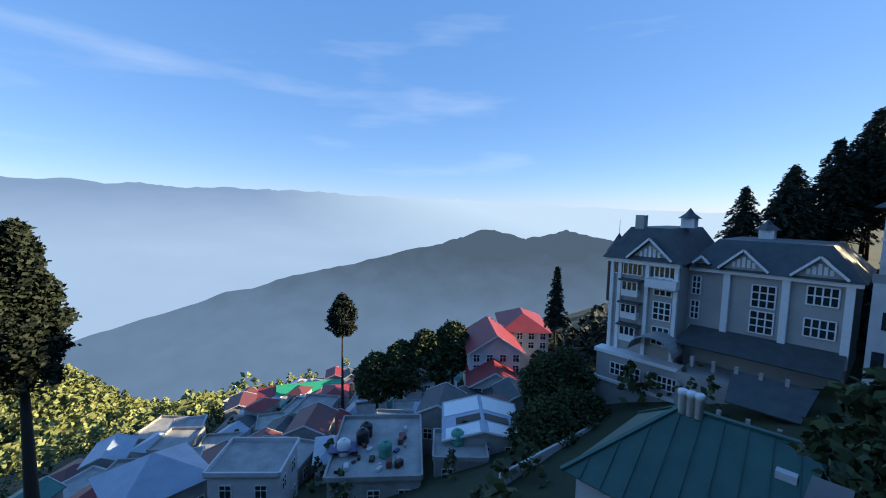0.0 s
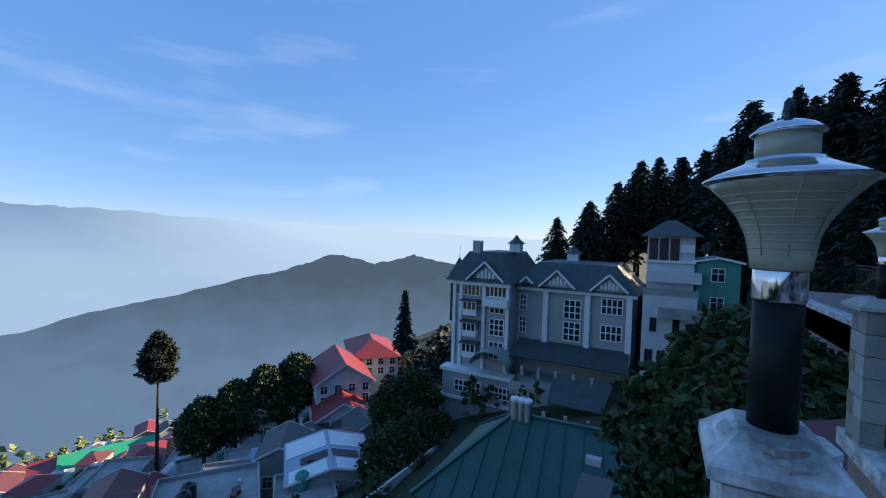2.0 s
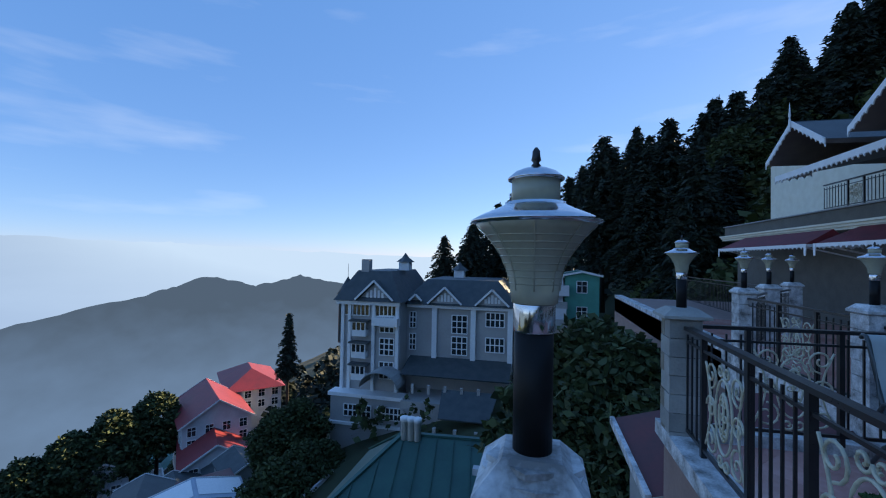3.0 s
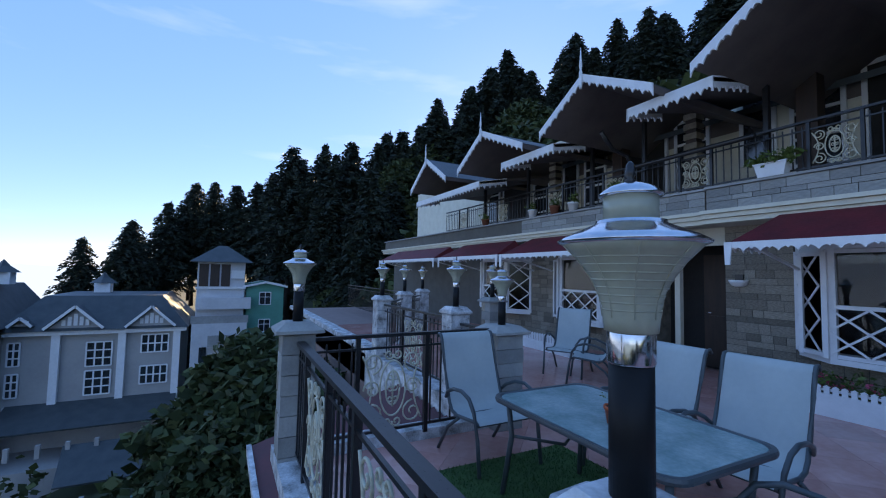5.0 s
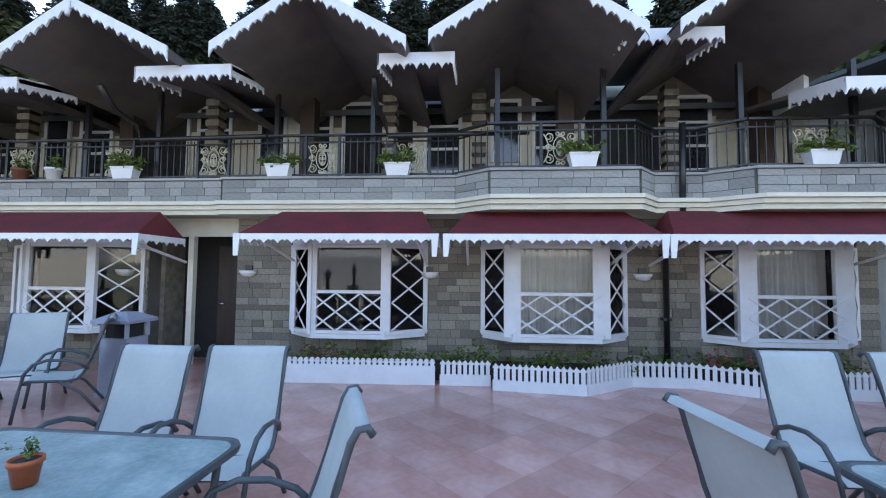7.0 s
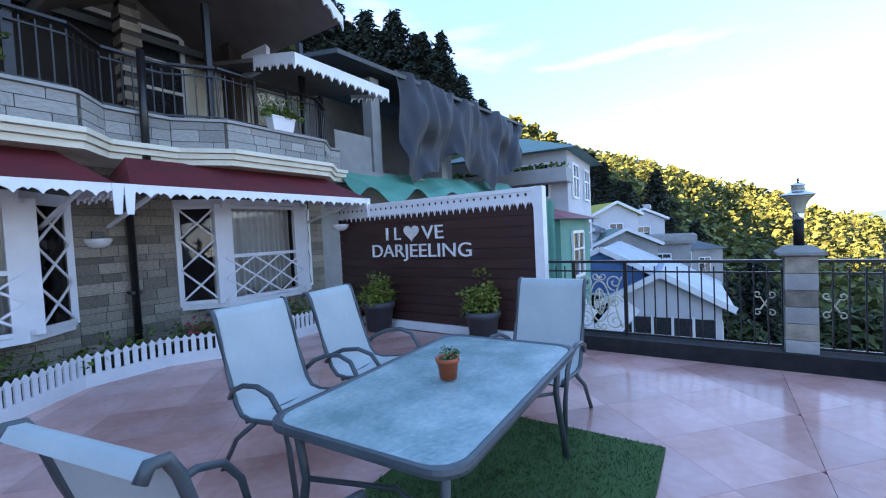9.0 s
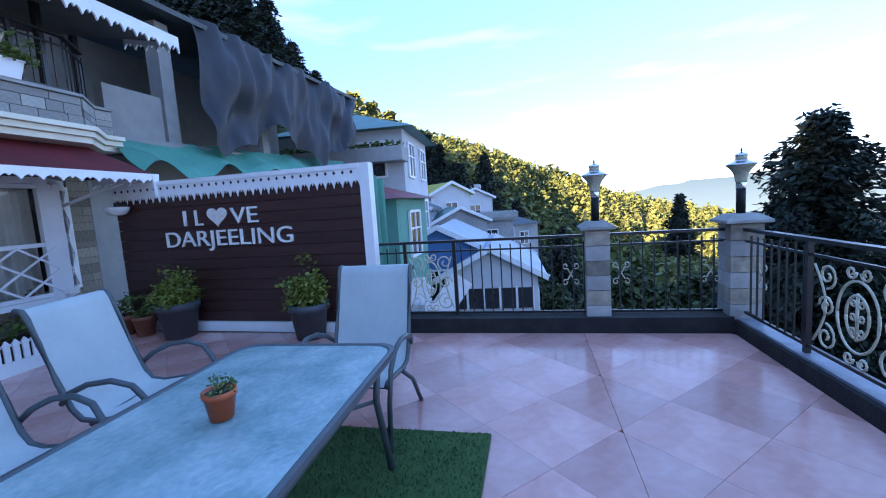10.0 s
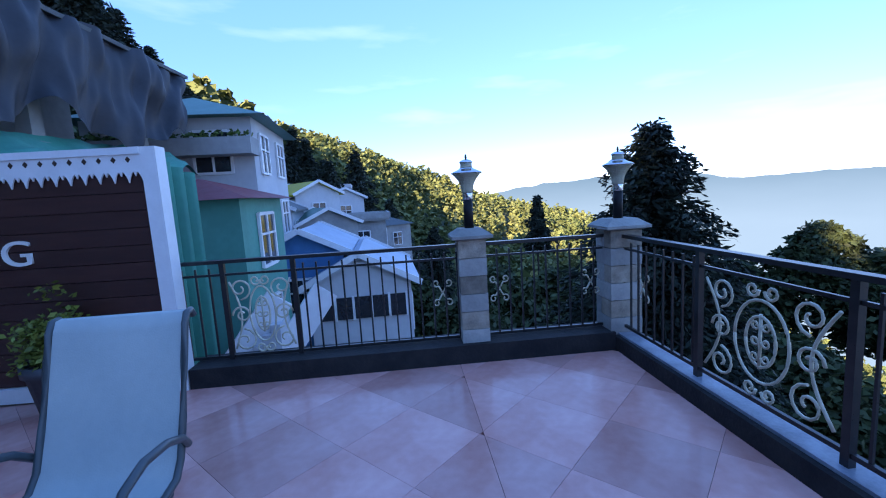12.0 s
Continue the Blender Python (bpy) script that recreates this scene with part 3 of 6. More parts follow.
for k, (o, z0, z1) in enumerate(((0.1, 2.5, 2.57), (0.15, 2.575, 2.64), (0.2, 2.645, 2.7))):
    bm = B(); band(bm, o, z0, z1)
    struct("trim_cornice_%d" % (k + 1), bm, M_CREAM, "cream moulded cornice band", "trim")
bm = B(); band(bm, 0.0, 2.705, 3.06)
wb = struct("wall_balcony", bm, M_MORTAR, "grey stone parapet band under the balcony", "wall")
for k, ((xa, ya), (xb, yb)) in enumerate(zip(EDGE[1:], EDGE[2:])):
    L = math.hypot(xb - xa, yb - ya)
    if L < 0.2:
        continue
    an = math.atan2(yb - ya, xb - xa)
    u = xa * math.cos(an) + ya * math.sin(an)
    v = -xa * math.sin(an) + ya * math.cos(an)
    stones(wb, u + 0.01, u + L - 0.01, 2.71, 3.06, v, 1, 0.12, 0.34, 60 + k, turn=an)
bm = B(); band(bm, 0.06, 3.065, 3.1, 1.7)
struct("floor_balcony", bm, M_CONC, "grey balcony floor edge", "floor")

bm = B(); box(bm, -19, 9.3, 3.1, 6.6, 9.55, 5.6)
struct("wall_upper", bm, M_CREAM, "cream upper storey wall behind the balcony", "wall")


def upper_door(i, x, w, kind):
    d = tagged(thing("door_%d" % i if kind else "window_%d" % (i + 20), "white framed glazed balcony door" if kind == 1 else ("white framed balcony doorway with its inner shade painted on a panel" if kind else "white framed upper window"), "door" if kind else "window"), kind="structure")
    z0 = 3.12 if kind else 3.75
    bm = B()
    for a, b in ((x, x + 0.07), (x + w - 0.07, x + w)):
        box(bm, a, 9.24, z0, b, 9.29, 5.0)
    box(bm, x + 0.07, 9.24, 4.93, x + w - 0.07, 9.29, 5.0)
    part("door_frame", bm, M_WHITE, d)
    # kind 2: a near-black panel painted as the shade in an open doorway
    bm = B(); box(bm, x + 0.07, 9.26, z0, x + w - 0.07, 9.285, 4.93)
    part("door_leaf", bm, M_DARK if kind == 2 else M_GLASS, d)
    if kind == 1:
        for z in (z0, 3.55, 4.0, 4.45):
            bm = B(); box(bm, x + 0.07, 9.235, z, x + w - 0.07, 9.262, z + (0.35 if z == z0 else 0.05))
            part("door_rail", bm, M_WHITE, d)


x, k = -12.5, 0
while x < 5.8:
    w = (0.75, 1.5, 0.75, 0.6)[k % 4]
    upper_door(k + 2, x, w, (1, 2, 1, 0)[k % 4])
    x += w + (0.18, 0.15, 0.55, 0.2)[k % 4]
    k += 1

for x in (-8.1, -4.35, -1.07, 0.51, 3.75):
    c = thing("column", "square balcony column of banded grey stone", "column", (x, 8.5, 3.1), group="stone balcony columns")
    bm = B(); box(bm, -0.1, -0.1, 0, 0.1, 0.1, 1.75)
    part("core", bm, M_DARKWOOD, c)
    for j in range(9):
        bm = B(); box(bm, -0.125, -0.125, 0.02 + j * 0.19, 0.125, 0.125, 0.13 + j * 0.19)
        part("stone", bm, M_STONE, c)
for x in (-6.0, -2.56, 2.0, 5.26):
    c = thing("column", "square dark timber balcony column", "column", (x, 8.5, 3.1), group="timber balcony columns")
    bm = B(); box(bm, -0.13, -0.13, 0.05, 0.13, 0.13, 1.75)
    part("shaft", bm, M_DARKWOOD, c)
    bm = B(); box(bm, -0.16, -0.16, 0, 0.16, 0.16, 0.05)
    part("base", bm, M_DARKWOOD, c)


def edge_y(x):
    for (a, ya), (b, yb) in zip(EDGE, EDGE[1:]):
        if x <= b:
            return ya + (yb - ya) * (x - a) / (b - a)
    return EDGE[-1][1]


def spiral(cx, cz, r0, r1, a0, turns, n=18):
    return [(cx + (r0 + (r1 - r0) * i / n) * math.cos(a0 + turns * 2 * math.pi * i / n), 0, cz + (r0 + (r1 - r0) * i / n) * math.sin(a0 + turns * 2 * math.pi * i / n)) for i in range(n + 1)]


def scroll_panel(bm, w, h, r=0.009):
    """Wrought scrollwork round two ovals, in a panel w wide and h high, centred on its base."""
    def oval(a, b, z):
        return [(a * math.cos(t), 0, z + b * math.sin(t)) for t in (2 * math.pi * k / 28 for k in range(29))]
    tube(bm, oval(w * 0.2, h * 0.36, h * 0.5), r, 6)
    tube(bm, oval(w * 0.11, h * 0.22, h * 0.5), r, 6)
    for s in (-1, 1):
        for cz, rr, a0, tn in ((0.16, 0.13, 1.6, 1.4), (0.84, 0.12, -1.6, -1.4), (0.5, 0.1, 0, 1.4)):
            tube(bm, [(s * (p[0] + w * 0.32), 0, p[2]) for p in spiral(0, cz * h, rr * h * 1.2, 0.02, a0, tn)], r, 6)
        tube(bm, [(s * w * (0.47 - 0.14 * math.sin(math.pi * k / 12)), 0, h * (0.06 + 0.88 * k / 12)) for k in range(13)], r, 6)
        for cz in (0.36, 0.5, 0.64):
            tube(bm, [(s * p[0], 0, p[2]) for p in spiral(w * 0.04, cz * h, 0.045 * h, 0.01, 3.1, 1.1, 10)], r * 0.8, 5)
    for cz in (0.06, 0.94):
        for s in (-1, 1):
            tube(bm, [(s * p[0], 0, p[2]) for p in spiral(w * 0.07, cz * h, 0.07 * h, 0.015, 3.1, 1.2, 12)], r, 6)
    tube(bm, [(0, 0, h * 0.26), (0, 0, h * 0.74)], r, 6)


def small_scroll(bm, h):
    for s in (-1, 1):
        for t in (-1, 1):
            tube(bm, [(0, 0, 0)] + [(s * p[0], 0, t * p[2]) for p in spiral(h * 0.22, h * 0.36, h * 0.14, h * 0.05, -2.2, 1.0, 10)], 0.008, 5)


def railing(p0, p1, z0, z1, label, scrolls=(), minis=(), pitch=0.115, double=True, group=""):
    """An iron railing from p0 to p1 with upright bars; scrolls: (middle, width) along it."""
    p0, p1 = Vector((*p0, 0)), Vector((*p1, 0))
    L = (p1 - p0).length
    ob = thing("railing", label, "railing", (p0.x, p0.y, z0), math.degrees(math.atan2(p1.y - p0.y, p1.x - p0.x)), group)
    h = z1 - z0
    bm = B(); box(bm, 0, -0.032, h - 0.03, L, 0.032, h)
    part("top_rail", bm, M_BLACK, ob)
    if double:
        bm = B(); box(bm, 0, -0.01, h - 0.14, L, 0.01, h - 0.12)
        part("rail", bm, M_BLACK, ob)
    bm = B(); box(bm, 0, -0.012, 0.05, L, 0.012, 0.075)
    part("bottom_rail", bm, M_BLACK, ob)
    bar = B(); box(bar, -0.007, -0.007, 0.0, 0.007, 0.007, h - 0.13)
    bar = mesh_of("bar", bar, M_BLACK)
    post = B(); box(post, -0.02, -0.02, -0.02, 0.02, 0.02, h - 0.03)
    post = mesh_of("post", post, M_BLACK)
    n = max(1, round(L / pitch))
    for k in range(n + 1):
        u = L * k / n
        inside = [s for s in scrolls if abs(u - s[0]) < s[1] / 2]
        if inside:
            continue
        o = part("bar", bar, None, ob)
        o.location = (u, 0, 0.06)
    for m, w in scrolls:
        for s in (-1, 1):
            o = part("post", post, None, ob)
            o.location = (m + s * w / 2, 0, 0)
        bm = B(); scroll_panel(bm, w * 0.92, h - 0.24)
        o = part("scrollwork", bm, M_SCROLL, ob, "cream wrought scrollwork")
        o.location = (m, 0, 0.085)
    for u in minis:
        bm = B(); small_scroll(bm, 0.26)
        o = part("scroll", bm, M_SCROLL, ob, "cream wrought scroll")
        o.location = (u, -0.012, h * 0.52)
    return ob


pts = [(-12.9, 7.62), (-10.5, 7.62), (-8.4, 7.62), (-6.2, 7.62), (-4.9, 7.62), (-2.8, 7.55), (-1.2, 7.55), (0.1, 7.55), (0.62, 7.14), (2.72, 7.14), (3.1, 7.5), (3.75, 7.5), (4.25, 7.14), (5.9, 7.14), (6.4, 7.5)]
for a, b in zip(pts, pts[1:]):
    L = math.hypot(b[0] - a[0], b[1] - a[1])
    railing((a[0], a[1] + 0.12), (b[0], b[1] + 0.12), 3.1, 3.82, "black iron balcony railing with scroll panels", [(L * 0.5, 0.55)] if 0.9 < L else [], group="balcony railings")
for x in (-10.5, -8.4, -6.2, -4.9, -2.8, -1.2, 0.77, 2.3, 4.21, 5.7, 6.4):
    c = thing("post", "slim black iron post carrying the roof", "post", (x, edge_y(x) + 0.2, 3.1), group="balcony roof posts")
    bm = B(); box(bm, -0.035, -0.035, 0, 0.035, 0.035, 1.55 if x < 6 else 0.95)
    part("shaft", bm, M_BLACK, c)
    bm = B(); box(bm, -0.055, -0.055, 0, 0.055, 0.055, 0.06)
    part("base", bm, M_BLACK, c)
pipe = thing("drainpipe", "black drainpipe down the stone wall", "pipe")
bm = B(); tube(bm, [(3.42, 7.98, 0.02), (3.42, 7.98, 2.4), (3.42, 7.4, 2.5), (3.42, 7.36, 3.8)], 0.045, 10)
part("pipe", bm, M_BLACK, pipe)
for z in (0.9, 1.9):
    bm = B(); box(bm, 3.36, 7.94, z, 3.48, 8.09, z + 0.04)
    part("clamp", bm, M_BLACK, pipe)
for x, s in ((-5.0, 0.5), (-0.95, 0.4)):
    pp = thing("downpipe", "thick black rainwater pipe along the balcony", "pipe")
    bm = B(); tube(bm, [(x, 6.75, 4.3), (x - 0.05, 7.1, 4.05), (x + 0.0, 7.45, 3.95), (x + 0.05, 7.5, 3.72), (x + 2.2, 7.42, 3.72)], 0.04, 8)
    part("pipe", bm, M_BLACK, pp)

# ---- roof ----
def gable(x0, xa, x1, za, ze, yf=6.2, yb=11.5):
    r = tagged(thing("roof_gable", "gabled roof end with white scalloped bargeboards", "roof"), kind="structure")
    for a, za1, b, zb1 in ((x0, ze, xa, za), (xa, za, x1, ze)):
        bm = B(); slab(bm, [(a, yf, za1), (b, yf, zb1), (b, yb, zb1), (a, yb, za1)], 0.1)
        part("slope", bm, M_SOFFIT, r)
        bm = B(); slab(bm, [(a - 0.02, yf + 0.03, za1 + 0.015), (b, yf + 0.03, zb1 + 0.015), (b, yb, zb1 + 0.015), (a - 0.02, yb, za1 + 0.015)], 0.012)
        part("sheeting", bm, M_SLATEROOF, r, "grey roof sheeting")
        bm = B(); fret(bm, (a, yf - 0.03, za1 + 0.03), (b, yf - 0.03, zb1 + 0.03), 0.2, 0.19, 0.025, 0.4)
        part("bargeboard", bm, M_WHITE, r, "white scalloped bargeboard")
    bm = B(); lathe(bm, [(0.025, -0.25), (0.03, -0.2), (0.03, 0.05), (0.015, 0.1), (0.03, 0.16), (0.018, 0.3), (0.004, 0.5)], 8, (xa, yf - 0.05, za))
    part("finial", bm, M_WHITE, r)
    bm = B()
    vs = [bm.verts.new(p) for p in ((x0 + 0.15, 9.28, ze - 0.02), (x1 - 0.15, 9.28, ze - 0.02), (xa, 9.28, za - 0.1))]
    bm.faces.new(vs)
    part("gable_wall", bm, M_SOFFIT, r)


GABLES = [(-12.6, -11.4, -10.1, 5.2, 4.4), (-9.4, -8.21, -6.6, 5.15, 4.42), (-6.05, -4.92, -3.53, 5.2, 4.48), (-2.97, -1.77, -0.42, 5.28, 4.52), (-0.14, 1.2, 2.5, 5.4, 4.58), (2.86, 4.2, 5.55, 5.5, 4.62)]
for g in GABLES:
    gable(*g)


def pent(x0, x1, z, yb=9.2, group="small eaves between the gables"):
    p = tagged(thing("roof_eave", "small pent roof with a white scalloped fascia", "roof", group=group), kind="structure")
    bm = B(); slab(bm, [(x0, 6.52, z), (x1, 6.52, z), (x1, yb, z + 0.55), (x0, yb, z + 0.55)], 0.06)
    part("slope", bm, M_SOFFIT, p)
    bm = B(); fret(bm, (x0, 6.5, z + 0.02), (x1, 6.5, z + 0.02), 0.22, 0.17, 0.025, 0.4)
    part("fascia", bm, M_WHITE, p, "white scalloped fascia")
    for x in (x0, x1):
        bm = B(); fret(bm, (x, 6.5, z + 0.02), (x, 7.4, z + 0.2), 0.22, 0.17, 0.025, 0.4)
        part("fascia", bm, M_WHITE, p)


for a in ((-12.8, -8.8, 4.05), (-7.8, -6.0, 4.3), (-4.23, -2.86, 4.4), (-0.83, 0.17, 4.48), (2.33, 3.54, 4.7), (4.93, 6.9, 4.02)):
    pent(*a)
bm = B()
slab(bm, [(-13, 9.0, 4.75), (6.4, 9.0, 4.75), (6.4, 12.5, 5.9), (-13, 12.5, 5.9)], 0.1)
struct("roof_main", bm, M_SLATEROOF, "grey main roof behind the gables", "roof")
bm = B(); box(bm, 5.35, 7.7, 4.25, 5.42, 9.3, 4.65)
struct("wall_cheek", bm, M_WHITE, "white boarded cheek under the last gable", "wall")

# ---- terrace railings, pillars, lamps ----
def pillar(x, y, label, lamp=True, z0=-0.03, w=0.27, ztop=1.1, white=False, turn=0, lamp_size=1.0):
    p = thing("pillar", label, "pillar", (x, y, z0), turn)
    h = (ztop - z0) / 7
    r = random.Random(int(x * 100))
    for j in range(7):
        bm = B()
        s = w / 2 * r.uniform(0.95, 1.0)
        if j % 2:
            box(bm, -s, -s, j * h + 0.003, s, s, (j + 1) * h - 0.003)
            part("stone", bm, M_WORN if white else M_SLATE, p)
        else:
            c = r.uniform(-0.3, 0.3) * s
            box(bm, -s, -s, j * h + 0.003, c - 0.003, s, (j + 1) * h - 0.003)
            part("stone", bm, M_WORN if white else M_STONE, p)
            bm = B(); box(bm, c + 0.003, -s, j * h + 0.003, s, s, (j + 1) * h - 0.003)
            part("stone", bm, M_WORN if white else M_SLATE, p)
    bm = B()
    zt = ztop - z0
    a, b = w / 2 + (0.025 if white else 0.055), w / 2 - 0.03
    lv = [[bm.verts.new((sx * q, sy * q, z)) for sx, sy in ((-1, -1), (1, -1), (1, 1), (-1, 1))] for q, z in ((w / 2, zt), (a, zt + 0.015), (a, zt + 0.04), (b, zt + 0.1))]
    for u, v in zip(lv, lv[1:]):
        for k in range(4):
            bm.faces.new((u[k], u[(k + 1) % 4], v[(k + 1) % 4], v[k]))
    bm.faces.new(lv[0][::-1]); bm.faces.new(lv[-1])
    part("cap", bm, M_WORN if white else M_SLATE, p, "worn capstone")
    if white:
        for j in range(3):
            bm = B()
            n, ox, oy, z = 9, r.uniform(-0.02, 0.02), r.uniform(-0.02, 0.02), zt + 0.062 + 0.014 * j
            slab(bm, [(ox + q_ * math.cos(2 * math.pi * k / n), oy + q_ * math.sin(2 * math.pi * k / n), z) for k in range(n) for q_ in (a * r.uniform(0.8, 1.15) * (1.0 - 0.17 * j),)], 0.013)
            part("slate", bm, M_WORN, p, "flaking slate laid on the cap")
    if lamp:
        lamp_at(x, y, z0 + zt + 0.1, lamp_size)
    return p


LAMP = []


def lamp_at(x, y, z, size=1.0):
    if LAMP:
        o = copy_thing(LAMP[0], pose(x, y, z, 0, 0, (x * 37) % 90))
        o.scale = (size, size, size)
        return o
    l = thing("terrace_lamp", "black post lamp with a cream flared shade and steel cap", "lamp", (x, y, z), group="terrace post lamps")
    LAMP.append(l)
    bm = B(); lathe(bm, [(0.042, 0), (0.042, 0.255)])
    part("pole", bm, M_POLE, l)
    bm = B(); lathe(bm, [(0.043, 0.25), (0.045, 0.255), (0.045, 0.31), (0.043, 0.315)])
    part("collar", bm, M_CHROME, l, "polished steel collar")
    bm = B()
    prof = [(0.05, 0.313), (0.052, 0.335)]
    for k in range(9):
        u = k / 8
        prof.append((0.053 + 0.08 * (u ** 2.0), 0.34 + 0.145 * u))
    lathe(bm, prof)
    part("shade", bm, M_SHADE, l, "cream ribbed plastic shade")
    for k in range(1, 9):
        u = k / 10
        rr = 0.0535 + 0.08 * (u ** 2.0)
        bm = B(); lathe(bm, [(rr, 0.34 + 0.145 * u - 0.0016), (rr + 0.0014, 0.34 + 0.145 * u), (rr + 0.001, 0.34 + 0.145 * u + 0.0016)])
        part("ring", bm, M_SHADE, l)
    for k in range(8):
        a = math.pi * k / 4
        bm = B(); tube(bm, [((0.0535 + 0.08 * u * u) * math.cos(a), (0.0535 + 0.08 * u * u) * math.sin(a), 0.34 + 0.145 * u) for u in (0, 0.25, 0.5, 0.75, 0.97)], 0.0012, 4)
        part("rib", bm, M_SHADE, l)
    bm = B(); lathe(bm, [(0.12, 0.478), (0.139, 0.484), (0.141, 0.488), (0.12, 0.5), (0.09, 0.513), (0.07, 0.522), (0.066, 0.525), (0.066, 0.529), (0.06, 0.53)])
    part("rim", bm, M_CHROME, l, "steel brim")
    bm = B(); lathe(bm, [(0.052, 0.528), (0.052, 0.58)])
    part("neck", bm, M_SHADE, l)
    bm = B(); lathe(bm, [(0.05, 0.576), (0.06, 0.578), (0.061, 0.582), (0.045, 0.596), (0.028, 0.603), (0.012, 0.607)])
    part("cap", bm, M_CHROME, l, "steel cap")
    bm = B(); lathe(bm, [(0.007, 0.605), (0.011, 0.61), (0.006, 0.616), (0.011, 0.622), (0.009, 0.63), (0.008, 0.643), (0.003, 0.65)], 12)
    part("finial", bm, M_BLACK, l)
    return l


pillar(-0.095, 0.0, "pillar with flaking white paint at the terrace corner", white=True, w=0.18)
pillar(0.0, 1.215, "pillar with flaking white paint beside the table", white=True, w=0.17, ztop=1.217, lamp_size=0.74)
pillar(-3.32, 1.26, "stone pillar at the terrace corner", white=False)
pillar(-3.4, 3.42, "rough stone pillar between railings", w=0.34, ztop=0.98)
pillar(-4.4, 3.4, "white painted pillar at the next terrace", white=True)
pillar(-7.0, 3.3, "white painted pillar at the next terrace", white=True)
pillar(-8.6, 4.4, "white painted pillar farther along the terrace", white=True)
pillar(-10.0, 5.5, "white painted pillar farther along the terrace", white=True)
pillar(-6.2, 5.2, "rough stone pillar farther along the terrace", w=0.3)
pillar(6.38, 1.08, "square stone pillar in the end railing", w=0.25)
pillar(6.38, -0.32, "square stone pillar at the terrace corner", w=0.3)

F = "black iron terrace railing with cream scrollwork"
railing((0.02, -0.31), (6.25, -0.31), 0.15, 1.06, F, [(0.9, 1.0), (2.75, 1.0), (4.75, 1.0)], [5.95])
railing((6.4, -0.2), (6.4, 0.95), 0.13, 1.06, F, [], [0.14, 1.02])
railing((6.4, 1.21), (6.4, 3.6), 0.13, 1.06, F, [(1.75, 0.6)], [0.14])
railing((-3.18, 1.27), (-0.1, 1.23), 0.1, 1.05, F, [(0.75, 0.75), (2.1, 0.75)])
railing((-0.1, 0.11), (-0.01, 1.12), 0.1, 1.05, F)
railing((-3.34, 1.4), (-3.4, 3.24), 0.1, 1.05, F, [(0.75, 0.7)])
railing((-6.88, 3.32), (-4.53, 3.4), 0.1, 1.05, F, [(1.2, 0.8)])
railing((-4.27, 3.42), (-3.58, 3.42), 0.1, 1.0, F)
railing((-8.5, 4.3), (-7.1, 3.4), 0.1, 1.05, F)
railing((-9.9, 5.4), (-8.7, 4.5), 0.1, 1.05, F)
railing((-18, 5.6), (-10.1, 5.5), 0.1, 1.05, F)

# ---- red tin roof in the notch beside the terrace ----
tin = thing("tin_roof", "dull red corrugated tin roof below the railing", "roof")
bm = B()
n = 48
top = [bm.verts.new((-5.75 + 2.1 * k / n, 3.18, -0.12 + 0.025 * math.cos(k * math.pi / 2))) for k in range(n + 1)]
low = [bm.verts.new((-5.75 + 2.1 * k / n, 1.1, -0.72 + 0.025 * math.cos(k * math.pi / 2))) for k in range(n + 1)]
for k in range(n):
    bm.faces.new((low[k], low[k + 1], top[k + 1], top[k]))
part("sheeting", bm, M_REDTIN, tin)
bm = B(); beam(bm, (-5.75, 1.08, -0.72), (-3.65, 1.08, -0.72), 0.06, 0.1)
part("gutter", bm, M_WORN, tin, "worn pale edge")
bm = B(); box(bm, -5.6, 1.3, -9, -3.62, 3.1, -0.85)
part("wall", bm, M_CONC, tin)

# ---- terrace furniture ----
def chair(x, y, turn, label):
    c = thing("garden_chair", label, "chair", (x, y, 0), turn, "sling chairs round the tables")
    if CHAIR:
        for o in list(CHAIR[0].children):
            p = o.copy()
            scene.collection.objects.link(p)
            p.parent = c
        return c
    CHAIR.append(c)
    prof = [(0.27, 0.395), (0.24, 0.42), (0.1, 0.405), (-0.08, 0.385), (-0.17, 0.4), (-0.22, 0.46), (-0.28, 0.62), (-0.35, 0.85), (-0.395, 1.0), (-0.42, 1.045), (-0.455, 1.05), (-0.475, 1.02)]
    bm = B()
    rows = []
    for i, (px, pz) in enumerate(prof):
        sag = 0.018 if 1 < i < 9 else 0
        rows.append([bm.verts.new((px, 0.27 * t, pz - sag * (1 - t * t))) for t in (-1, -0.5, 0, 0.5, 1)])
    for a, b in zip(rows, rows[1:]):
        for k in range(4):
            bm.faces.new((a[k], a[k + 1], b[k + 1], b[k])).smooth = True
    part("sling", bm, M_SLING, c, "pale grey sling seat and back")
    for s in (-1, 1):
        bm = B(); tube(bm, [(px, s * 0.285, pz - 0.004) for px, pz in prof], 0.016, 8)
        part("side_rail", bm, M_FRAME, c)
        bm = B()
        tube(bm, [(0.34, s * 0.31, 0.0), (0.3, s * 0.31, 0.3), (0.26, s * 0.32, 0.5), (0.19, s * 0.33, 0.6), (0.08, s * 0.335, 0.635), (-0.06, s * 0.335, 0.62), (-0.18, s * 0.325, 0.57), (-0.26, s * 0.3, 0.5)], 0.017, 8)
        part("arm", bm, M_FRAME, c)
        bm = B(); tube(bm, [(-0.02, s * 0.3, 0.38), (-0.2, s * 0.31, 0.25), (-0.38, s * 0.31, 0.0)], 0.016, 8)
        part("leg", bm, M_FRAME, c)
    for px, pz in ((0.24, 0.385), (-0.12, 0.365)):
        bm = B(); tube(bm, [(px, -0.29, pz), (px, 0.29, pz)], 0.013, 8)
        part("crossbar", bm, M_FRAME, c)
    return c


